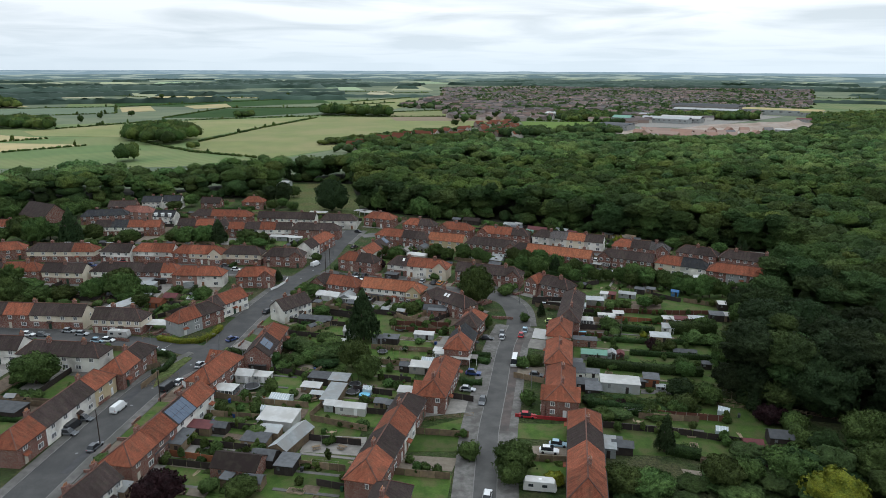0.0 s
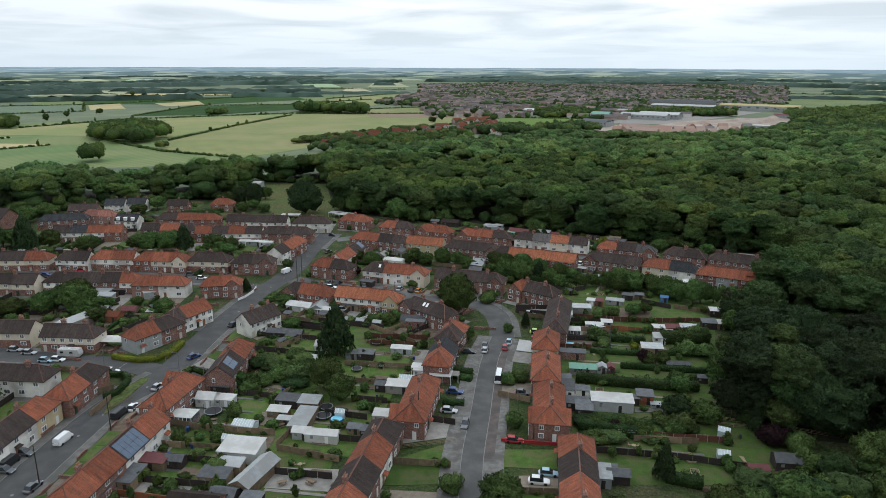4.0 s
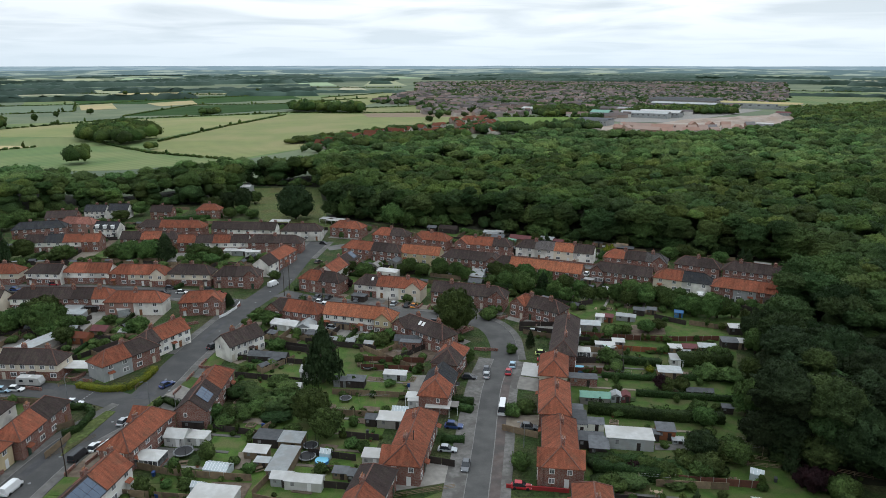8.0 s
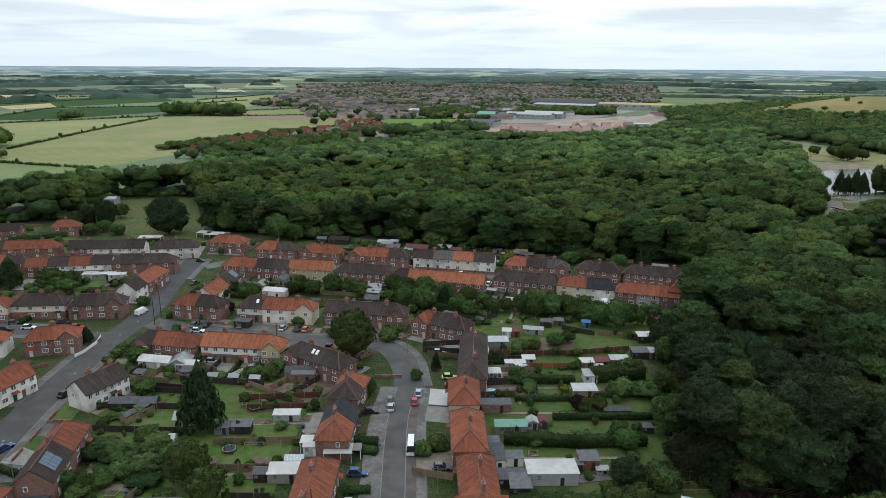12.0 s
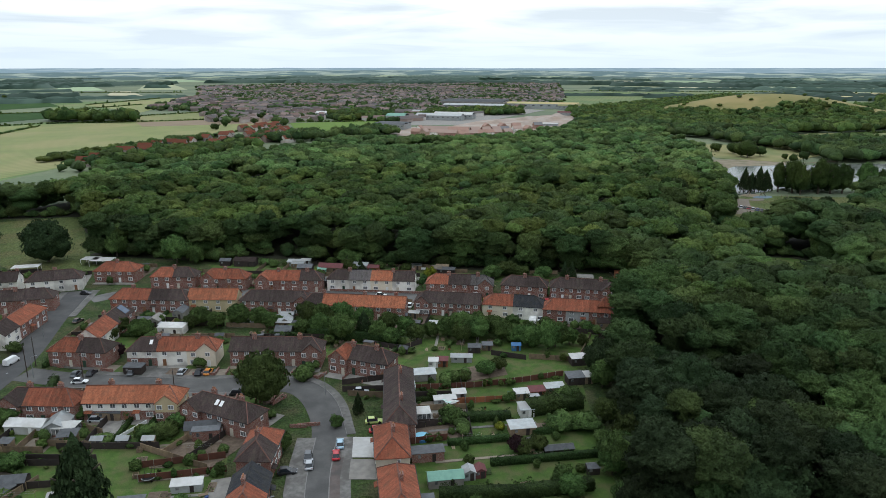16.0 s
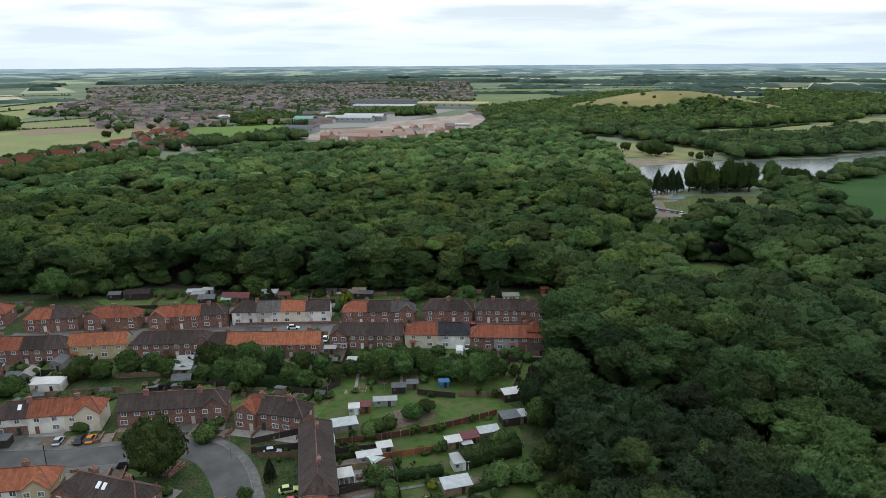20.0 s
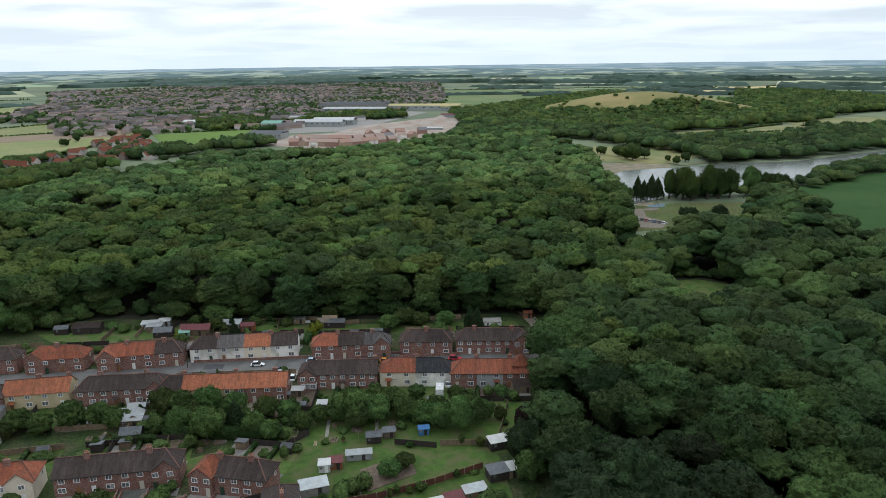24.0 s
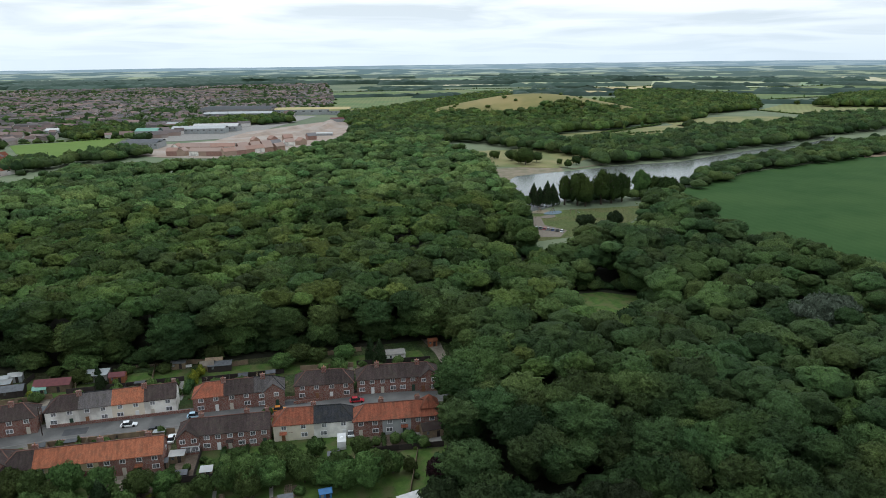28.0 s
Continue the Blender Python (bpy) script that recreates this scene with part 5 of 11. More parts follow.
# ---------------------------------------------------------------- the far country
def hedgerow(pts, w, h):
    """A shaggy field hedge."""
    HEDGEROWS[0] += 1
    rng = np.random.default_rng(900 + HEDGEROWS[0])
    spots = []
    for a, b in zip(pts, pts[1:]):
        length = math.hypot(b[0] - a[0], b[1] - a[1])
        step = max(3.0, length / 160)
        for i in range(int(length / step)):
            t = (i + rng.uniform(0, 1)) * step / length
            tall = h * rng.uniform(0.7, 1.15) * (2.4 if rng.uniform() < 0.05 else 1)
            spots.append((a[0] + (b[0] - a[0]) * t + rng.uniform(-1, 1), a[1] + (b[1] - a[1]) * t + rng.uniform(-1, 1), -0.3, max(w * 0.65, step * 0.8) * rng.uniform(0.6, 0.95), tall * 0.65))
    if spots:
        vv, qq, tt = place_crowns(TINY, spots, rng)
        tagged(new("hedgerow", big_mesh("hedgerow", vv, qq, LEAF, tt)), "dark green hedgerow between fields", "hedge", "field hedges", "stuff")


HEDGEROWS = [0]
FAR_TREE = [big_mesh("crown", *dome(RNG, 70, 0.15, 9, 14, 26, down=0.88), LEAF) for i in range(4)]


def far_tree(x, y, h, r):
    top = thing("field_tree", pose(x, y, 0), "lone dark green tree at a field edge", "tree", "field trees")
    part("trunk", trunk_data(), top, at=Matrix.Diagonal((h, h, h, 1)))
    part("crown", FAR_TREE[int(abs(x)) % 4], top, at=Matrix.Translation((0, 0, h * 0.1)) @ Matrix.Diagonal((r, r, h * 0.9, 1)))


# bluish haze of the distance is mixed into this leaf colour
FAR_LEAF = mat("hazed_wood_leaf", (0.038, 0.066, 0.05), (0.06, 0.094, 0.07), 90.0, 0.9, island=0.5)
TOWN_BRICK = mat("town_brick", (0.24, 0.165, 0.135), (0.29, 0.25, 0.225), 40.0, 0.9, island=0.8, third=(0.46, 0.44, 0.41), third_size=30)
TOWN_TILE = mat("town_roof_tile", (0.15, 0.128, 0.122), (0.115, 0.108, 0.108), 50.0, 0.9, island=0.9, third=(0.215, 0.15, 0.128), third_size=60)
NEW_TILE = mat("new_roof_tile", (0.36, 0.26, 0.215), (0.3, 0.22, 0.185), 30.0, 0.9, island=0.5)


def town(ring, step, seed, fresh=False, red=False):
    """Rows of small houses with gable roofs and garden trees between them, far off."""
    rng = np.random.default_rng(seed)
    walls, roofs, spots = Shape(), Shape(), []
    for x, y in scatter(ring, step, rng):
        if not fresh and rng.uniform() < 0.34 + 0.45 * (noise.noise((x * 0.006, y * 0.006, seed)) > 0.05):
            spots.append((x + rng.uniform(-9, 9), y + rng.uniform(-9, 9), -0.5, rng.uniform(5, 9), rng.uniform(5, 10)))
            continue
        a = 0.45 * math.sin(x * 0.004 + seed) + 0.5 * math.sin(y * 0.005) + (math.pi / 2 if math.sin(x * 0.011 + y * 0.007) > 0.3 else 0)
        c, s = math.cos(a), math.sin(a)
        w, d, h, t = rng.uniform(7, 20) / 2, 3.6, rng.uniform(4.6, 5.4), rng.uniform(7.2, 8.4)

        def put(px, py, pz):
            return (x + px * c - py * s, y + px * s + py * c, pz)
        b = [put(sx * w, sy * d, z) for z in (0, h) for sx, sy in ((-1, -1), (1, -1), (1, 1), (-1, 1))] + [put(-w, 0, t), put(w, 0, t)]
        walls.add(b, [(0, 1, 5, 4), (1, 2, 6, 9, 5), (2, 3, 7, 6), (3, 0, 4, 8, 7)])
        o = 0.4
        e = h - 0.3
        roofs.add([put(-w - o, -d - o, e), put(w + o, -d - o, e), put(w + o, 0, t + 0.2), put(-w - o, 0, t + 0.2), put(w + o, d + o, e), put(-w - o, d + o, e)], [(0, 1, 2, 3), (4, 5, 3, 2)])
        if rng.uniform() < 0.7:
            spots.append((x + rng.uniform(-12, 12), y + rng.uniform(-12, 12), -0.5, rng.uniform(3.5, 7), rng.uniform(4, 9)))
    if not walls.v:
        return
    top = thing("town_houses", Matrix(), "crowded brick houses of a distant town" if not fresh else "half-built pinkish houses on a building site", "houses", kind="stuff")
    part("wall", walls.mesh("wall", TOWN_BRICK if not fresh else WALL["p"]), top)
    part("roof", roofs.mesh("roof", ROOF["r"] if red else TOWN_TILE if not fresh else NEW_TILE), top)
    if not fresh:
        vv, qq, tt = place_crowns(TINY, spots, rng)
        tagged(new("town_trees", big_mesh("town_trees", vv, qq, LEAF_SHADE, tt)), "dark green garden trees between town houses", "trees", kind="stuff")


def works(x, y, turn, w, d, h, roof, label):
    top = thing("industrial_building", pose(x, y, 0, 0, 0, turn), label, "building", "works and halls")
    part("wall", Shape().box(-w / 2, -d / 2, 0, w / 2, d / 2, h).mesh("wall", SHEET if h < 10 else CONCRETE), top)
    n = max(1, round(d / 18))
    for i in range(n):
        y0, y1 = -d / 2 + i * d / n, -d / 2 + (i + 1) * d / n
        m, k = (y0 + y1) / 2, h + d / n * 0.13
        part("roof", Shape().slab([(-w / 2 - 0.3, y0, h + 0.1), (w / 2 + 0.3, y0, h + 0.1), (w / 2 + 0.3, m, k), (-w / 2 - 0.3, m, k)], 0.1).slab([(w / 2 + 0.3, y1, h + 0.1), (-w / 2 - 0.3, y1, h + 0.1), (-w / 2 - 0.3, m, k), (w / 2 + 0.3, m, k)], 0.1).mesh("roof", roof), top)
    win = Shape().box(-w * 0.018, -0.06, h * 0.55, w * 0.018, 0.06, h * 0.8).mesh("window", GLASS)
    for i in range(min(9, int(w / 4))):
        part("window", win, top, at=pose(-w / 2 + (i + 0.5) * w / min(9, int(w / 4)), -d / 2 - 0.05, 0))


def hill(cx, cy, turn, a, b, h, material, label):
    n, rings = 40, 9
    v, f = [(0, 0, h)], []
    for k in range(1, rings + 1):
        u = k / rings
        z = h * (0.5 + 0.5 * math.cos(math.pi * u)) - (0.5 if k == rings else 0)
        v += [(a * u * math.cos(2 * math.pi * i / n), b * u * math.sin(2 * math.pi * i / n), z) for i in range(n)]
    f += [(0, 1 + i, 1 + (i + 1) % n) for i in range(n)]
    for k in range(rings - 1):
        o = 1 + k * n
        f += [(o + i, o + n + i, o + n + (i + 1) % n, o + (i + 1) % n) for i in range(n)]
    ob = new("hill", mesh_from("hill", v, f, material, True))
    ob.matrix_basis = pose(cx, cy, 0, 0, 0, turn)
    return tagged(ob, label, "hill", kind="structure")


def knoll(cx, cy, turn, a, b, h):
    """The grassy hill beyond the lake, with scrub climbing its near flank."""
    hill(cx, cy, turn, a, b, h, HILLGRASS, "broad dry grassy hill with scattered bushes")
    rng, spots = np.random.default_rng(77), []
    c, s = math.cos(radians(turn)), math.sin(radians(turn))
    for i in range(3200):
        u, w = rng.uniform(-1, 1), rng.uniform(-1, 1)
        r = math.hypot(u, w)
        wooded = w < -0.5 + 0.5 * max(0.0, u) + 0.1 * math.sin(u * 9) or r > 0.85
        if r > 1 or (not wooded and rng.uniform() < 0.965):
            continue
        z = h * (0.5 + 0.5 * math.cos(math.pi * r))
        k = rng.uniform(0.7, 1.1) if wooded else rng.uniform(0.25, 0.6)
        spots.append((cx + u * a * c - w * b * s, cy + u * a * s + w * b * c, z - 0.8, 7.5 * k, 9.5 * k))
    vv, qq, tt = place_crowns(SMALL, spots, rng)
    tagged(new("scrub", big_mesh("scrub", vv, qq, LEAF, tt)), "young trees and scrub on the hill flank", "shrubs", kind="stuff")


def far_fields(seed):
    """A patchwork of crops, woods and hedges out to the skyline."""
    rng = random.Random(seed)
    near_tones = [CROP, WHEAT, STRAW, GREYCROP, CROP, WHEAT, GREYCROP, STRAW]
    # crops farther out are paler and greyer: haze is put into their colours
    far_tones = [mat("hazed_barley", (0.46, 0.42, 0.27), (0.40, 0.38, 0.25), 80.0, 0.95, ob=0.3), mat("hazed_pasture", (0.24, 0.32, 0.18), (0.28, 0.35, 0.21), 80.0, 0.95, ob=0.3), GREYCROP, mat("hazed_wheat", (0.36, 0.38, 0.22), (0.32, 0.34, 0.205), 80.0, 0.95, ob=0.3)]
    for ringno, (r0, r1, count) in enumerate(((1450, 1850, 22), (1850, 2350, 24), (2350, 3000, 26), (3000, 3800, 28), (3800, 4800, 30))):
        for i in range(count):
            a0, a1 = -0.05 + 2.35 * (i + rng.uniform(0, 0.2)) / count, -0.05 + 2.35 * (i + rng.uniform(0.7, 0.98)) / count
            if rng.random() < 0.05:
                continue
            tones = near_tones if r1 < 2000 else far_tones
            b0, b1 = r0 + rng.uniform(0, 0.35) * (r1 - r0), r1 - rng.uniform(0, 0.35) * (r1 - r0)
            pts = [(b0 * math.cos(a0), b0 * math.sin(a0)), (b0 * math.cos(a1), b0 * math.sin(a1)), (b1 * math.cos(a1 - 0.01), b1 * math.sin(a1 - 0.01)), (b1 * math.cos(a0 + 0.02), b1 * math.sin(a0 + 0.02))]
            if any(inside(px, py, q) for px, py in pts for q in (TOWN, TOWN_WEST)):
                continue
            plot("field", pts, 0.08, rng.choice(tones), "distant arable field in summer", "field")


def far_woods(seed):
    """Woods and thick hedges that read as dark bars towards the skyline."""
    rng = np.random.default_rng(seed)
    spots = []
    for i in range(150):
        r, a = rng.uniform(1600, 3900), rng.uniform(0.0, 2.25)
        cx, cy = r * math.cos(a), r * math.sin(a)
        if inside(cx, cy, TOWN) or inside(cx, cy, TOWN_WEST):
            continue
        spots.append((cx, cy, a + math.pi / 2 + rng.uniform(-0.25, 0.25), rng.choice((90, 160, 300, 520)) * rng.uniform(0.7, 1.3), rng.uniform(10, 34), rng.uniform(7, 13)))
    # the long wood behind the town and the great woods beyond it
    for bearing, r, length, depth, tall in ((11, 2760, 420, 80, 15), (19, 2800, 560, 90, 16), (28, 2830, 620, 90, 15), (37, 2700, 520, 80, 14), (46, 2450, 380, 40, 12), (13, 3250, 700, 500, 15), (19, 3450, 600, 400, 15), (4, 3050, 380, 160, 13),
                                            (-14, 2650, 420, 90, 14), (-22, 2500, 560, 90, 14), (-30, 2350, 420, 70, 13), (-6, 2850, 420, 70, 13), (57, 2500, 420, 40, 12), (64, 2150, 380, 36, 11), (68, 2650, 500, 40, 12)):
        b = radians(bearing)
        spots.append((r * math.sin(b), r * math.cos(b), -b, length, depth, tall))
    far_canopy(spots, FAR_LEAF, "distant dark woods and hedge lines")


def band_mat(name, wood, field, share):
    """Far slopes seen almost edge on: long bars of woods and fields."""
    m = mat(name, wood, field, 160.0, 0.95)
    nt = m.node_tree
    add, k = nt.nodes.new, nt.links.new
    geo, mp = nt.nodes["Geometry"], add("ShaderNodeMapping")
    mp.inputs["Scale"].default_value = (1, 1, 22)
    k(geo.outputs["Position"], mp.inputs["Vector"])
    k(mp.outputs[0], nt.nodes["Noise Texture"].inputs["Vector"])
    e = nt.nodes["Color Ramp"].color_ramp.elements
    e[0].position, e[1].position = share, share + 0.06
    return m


def skyline(r, rise, depth, material, seed, label):
    """A long low swell of land across the view: rise gives its height by the bearing east of north."""
    n, rows, off = 260, 6, Vector((seed * 7.3, 0, 0))
    v, f = [], []
    for i in range(n + 1):
        a = -50 + 165 * i / n
        q = Vector((a * 0.09, seed, 0)) + off
        h = np.interp(a, *rise) * (1 + 0.1 * noise.noise(q)) + 1.6 * noise.noise(q * 5) + 1.3 * noise.noise(q * 23)
        c, sn = math.sin(radians(a)), math.cos(radians(a))
        for k in range(rows + 1):
            u = k / rows
            d = r - depth * (1 - u)
            v.append((d * c, d * sn, h * (0.5 - 0.5 * math.cos(math.pi * u)) - 0.2))
        v.append(((r + 90) * c, (r + 90) * sn, -0.2))
    w = rows + 2
    f = [(i * w + k, (i + 1) * w + k, (i + 1) * w + k + 1, i * w + k + 1)[::-1] for i in range(n) for k in range(w - 1)]
    return tagged(new("backdrop", mesh_from("backdrop", v, f, material, True)), label, "hills", kind="structure")


def far_canopy(spots, material, label, cell=13.0):
    """Woods far off as one rough roof of crowns: strips (x, y, turn, length, depth, height)."""
    rng = np.random.default_rng(len(spots))
    vs, qs, o = [], [], 0
    for x, y, turn, length, depth, tall in spots:
        nx, ny = max(3, int(length / cell)), max(3, int(depth / cell))
        gx, gy = np.meshgrid(np.linspace(-0.5, 0.5, nx + 1), np.linspace(-0.5, 0.5, ny + 1))
        ragged = 1 + 0.35 * np.sin(gx * 9 + x) * np.cos(gy * 7 + y)
        px = gx * length + rng.uniform(-0.4, 0.4, gx.shape) * cell
        py = gy * depth * ragged + rng.uniform(-0.4, 0.4, gx.shape) * cell
        z = tall * rng.uniform(0.55, 1.1, gx.shape)
        z[0], z[-1], z[:, 0], z[:, -1] = -0.5, -0.5, -0.5, -0.5
        c, sn = math.cos(turn), math.sin(turn)
        vs.append(np.stack([x + px * c - py * sn, y + px * sn + py * c, z], 2).reshape(-1, 3))
        ids = np.arange((nx + 1) * (ny + 1)).reshape(ny + 1, nx + 1) + o
        qs.append(np.stack([ids[:-1, :-1], ids[:-1, 1:], ids[1:, 1:], ids[1:, :-1]], 2).reshape(-1, 4))
        o += (nx + 1) * (ny + 1)
    tagged(new("far_woods", big_mesh("far_woods", np.concatenate(vs), np.concatenate(qs), material)), label, "woodland", kind="stuff")


far_fields(5)
far_woods(6)
# haze is painted into the slope colours, paler and bluer with each ridge outward
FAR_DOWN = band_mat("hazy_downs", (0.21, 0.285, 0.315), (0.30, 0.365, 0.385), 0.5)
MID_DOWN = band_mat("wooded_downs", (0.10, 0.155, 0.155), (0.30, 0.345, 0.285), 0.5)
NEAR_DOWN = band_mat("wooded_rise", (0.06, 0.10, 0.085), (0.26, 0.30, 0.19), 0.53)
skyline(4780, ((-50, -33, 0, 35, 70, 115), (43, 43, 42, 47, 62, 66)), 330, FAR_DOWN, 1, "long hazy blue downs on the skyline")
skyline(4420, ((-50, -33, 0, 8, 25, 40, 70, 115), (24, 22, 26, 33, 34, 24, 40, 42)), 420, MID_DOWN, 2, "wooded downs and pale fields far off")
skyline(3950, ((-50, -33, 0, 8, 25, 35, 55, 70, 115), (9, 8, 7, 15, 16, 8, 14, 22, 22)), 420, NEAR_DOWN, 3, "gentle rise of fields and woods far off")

hedgerow([(-267.1, 756.4), (-242.1, 923.4), (-201.7, 1117.6)], 4, 4)
hedgerow([(-499.1, 900.7), (-421.3, 1035), (-208.3, 1154.7)], 4, 4)
hedgerow([(-208.3, 1154.7), (-59.1, 1152.3), (114.1, 1164.4)], 4, 4)
hedgerow([(-372.5, 806), (-277.4, 703), (-239.1, 667.1)], 4, 4)
hedgerow([(-239.1, 667.1), (-154.3, 620.7)], 4, 4)
hedgerow([(-437.5, 633.6), (-419.9, 655.3), (-367.5, 719.3)], 4, 4)
hedgerow([(-497.8, 723.9), (-443.4, 783.6)], 4, 4)
hedgerow([(-790.4, 1303.3), (-637.4, 1369.5), (-558.4, 1197.2)], 4, 4)
hedgerow([(-558.4, 1197.2), (-693.2, 1096)], 4, 4)
hedgerow([(-637.4, 1369.5), (-319.7, 1782.7)], 4, 4)
hedgerow([(-417.2, 1351.7), (-438.7, 1089.6)], 4, 4)
hedgerow([(-417.2, 1351.7), (-185.4, 1408.3)], 4, 4)
hedgerow([(-717.9, 1709.6), (-438, 1769.7)], 4, 4)
hedgerow([(-29, 823.1), (91, 1057)], 4, 4)
hedgerow([(-210.4, 1601.5), (-44, 1911.5)], 4, 4)
hedgerow([(-95.2, 1261.7), (144.5, 1398.7)], 4, 4)
hedgerow([(-252.3, 1402.6), (-106.6, 1587.2)], 4, 4)
hedgerow([(-947.7, 1506.2), (-716.3, 1528.4)], 4, 4)
hedgerow([(-478.6, 1968.2), (-288.4, 2202), (-40.8, 2144.8)], 4, 4)
hedgerow([(-1039.9, 1899.7), (-754.1, 1796.9)], 4, 4)
hedgerow([(-452.3, 1799.1), (-309.4, 1724.4)], 4, 4)
hedgerow([(-106.3, 710.4), (-29.3, 829.7)], 5, 5)
hedgerow([(669.4, 1355.6), (731.8, 1293.6), (828.4, 1240.6), (1160.3, 1398.4)], 4, 4)
hedgerow([(1013.6, 1930.9), (1608.1, 1691.1)], 4, 4)
hedgerow([(1384.7, 1344.1), (1686, 1273.2), (1587.9, 976.4)], 4, 4)
hedgerow([(1212.9, 758), (1149.5, 581.8)], 4, 4)
hedgerow([(1472.9, 827.5), (1463.8, 647.4)], 4, 4)
hedgerow([(1809, 1284.4), (2533.1, 1049.1)], 4, 4)
hedgerow([(698.7, 679.8), (865.1, 638.3), (1069.3, 631.4)], 4, 4)
hedgerow([(1505.6, 905), (1905.6, 813.4)], 4, 4)
hedgerow([(1412.2, 1633.3), (1997.3, 1490.8)], 4, 4)
hedgerow([(127.5, 1077.1), (245.4, 1057.5)], 4, 4)
hedgerow([(660, 681.8), (875.1, 715.6)], 5, 5)
hedgerow([(576.8, 1071.4), (897.7, 1239.5)], 8, 7)
plantation('copse', [(-362.3, 787.5), (-318.3, 732), (-285, 722.9), (-269.7, 767.8), (-300.4, 843.4), (-354.3, 884.9), (-386.4, 867.9)], 11, FAR, 'small dense copse among the fields', height=(13, 18), seed=31)
plantation('copse', [(-250.9, 684.9), (-239.9, 680.7), (-249.1, 704.2), (-257.6, 708.8)], 8, FAR, 'small dense copse among the fields', height=(7, 10), seed=32)
plantation('copse', [(-201.3, 1168.3), (-85.9, 1137.8), (-90.8, 1203.5), (-183.5, 1239.9), (-211.1, 1237.8)], 12, SMALL, 'small dense copse among the fields', height=(13, 18), seed=33)
plantation('copse', [(-616.9, 902.2), (-498.4, 892.7), (-538.3, 958.8), (-597.4, 993.3), (-674.5, 988.5)], 11, SMALL, 'small dense copse among the fields', height=(11, 15), seed=34)
plantation('copse', [(-879.8, 1295.9), (-798.2, 1319.9), (-899.5, 1466.3), (-988.1, 1458)], 12, SMALL, 'small dense copse among the fields', height=(12, 16), seed=35)
plantation('copse', [(-333.5, 1120.8), (-307.4, 1135), (-323, 1186.6), (-343.6, 1171.5)], 8, SMALL, 'small dense copse among the fields', height=(6, 9), seed=36)
plantation('copse', [(-134.8, 740.3), (-109.5, 775.4), (-30.7, 871.9), (12.2, 904.9), (11.6, 859.6), (-54.4, 802.4), (-109.3, 730.7)], 9, FAR, 'belt of trees behind a row of houses', height=(5, 8), seed=37)
plantation('copse', [(-279.4, 593.9), (-262.7, 594.5), (-272, 616.3), (-288.3, 615.7)], 9, FAR, 'single spreading field oaks', height=(15, 18), seed=38)
plantation('copse', [(59.3, 816.6), (106.4, 865.1), (119.3, 891.7), (88.3, 863.1)], 9, FAR, 'trees round a playing field', height=(8, 12), seed=39)
plantation('copse', [(70, 825), (100, 872), (114, 884), (130, 864), (168, 884), (206, 924), (224, 868), (184, 846), (122, 832), (86, 812)], 9, FAR, 'trees between the wood and the edge of the town', height=(9, 13), seed=46, material=LEAF_SHADE)
plantation('copse', [(1458.6, 1263.4), (1587.1, 1204), (1471.3, 911.7), (1263.4, 785.6), (1127, 771), (1103.4, 865.9), (1166.6, 1015.2)], 11, SMALL, 'wood on the far side of the hill', height=(12, 16), seed=40)
plantation('copse', [(1360.5, 729.8), (1448.5, 641.7), (1537, 553), (1886.8, 656.5), (1879.8, 803.7), (1627.8, 806.4)], 12, SMALL, 'dark wood beyond the fields', height=(12, 16), seed=41)
plantation('copse', [(600.8, 1149.6), (653, 1163.6), (1236.2, 1506.1), (1248.9, 1413.1), (1085.6, 1314.2), (829.8, 1135.5), (634.1, 1030.7), (543.4, 1014.2)], 10, SMALL, 'belt of trees up the hill flank', height=(9, 13), seed=42)
plantation('copse', [(320.7, 1082.5), (354.8, 1107.3), (402.5, 1197.8), (363, 1195)], 9, SMALL, 'small dense copse among the fields', height=(8, 12), seed=43)
plantation('copse', [(192.3, 1183), (271.1, 1215.8), (261.2, 1089.9), (186.1, 1063)], 9, SMALL, 'small dense copse among the fields', height=(8, 12), seed=44)
plantation('copse', [(296.7, 1054.8), (411.4, 1113.8), (497.9, 1106.3), (520.9, 1195.6), (427, 1199.5), (332, 1120.6)], 9, SMALL, 'small dense copse among the fields', height=(8, 12), seed=45)
far_tree(-530.7, 1083.4, 9, 5)
far_tree(-503.8, 1133.9, 10, 6)
far_tree(-635.6, 1662.2, 11, 7)
far_tree(-580.2, 1589.8, 12, 5)
far_tree(-631.3, 1877.7, 9, 6)
far_tree(-523.2, 1673.9, 10, 7)
far_tree(-522.2, 1007.9, 11, 5)
far_tree(-94.0, 1246.6, 12, 6)
far_tree(17.3, 992.0, 9, 7)
far_tree(30.5, 1032.3, 10, 5)
far_tree(89.5, 1149.9, 11, 6)
far_tree(227.8, 1099.0, 12, 7)
far_tree(-451.0, 1971.6, 9, 5)
far_tree(-417.2, 1902.9, 10, 6)
far_tree(-694.8, 1741.6, 11, 7)
far_tree(879.8, 1105.8, 7, 4)
far_tree(920.1, 1127.6, 8, 5)
far_tree(963.8, 1127.3, 9, 6)
far_tree(918.4, 1048.2, 10, 4)
far_tree(998.6, 1092.5, 7, 5)
far_tree(947.4, 1019.6, 8, 6)
far_tree(1032.7, 1150.9, 9, 4)
far_tree(1018.2, 1029.8, 10, 5)
far_tree(963.7, 966.1, 7, 6)
far_tree(871.0, 1057.0, 8, 4)
far_tree(1725.2, 1435.9, 9, 5)
far_tree(1756.6, 1399.5, 10, 6)
far_tree(1430.4, 1294.2, 7, 4)
far_tree(1408.6, 1240.6, 8, 5)
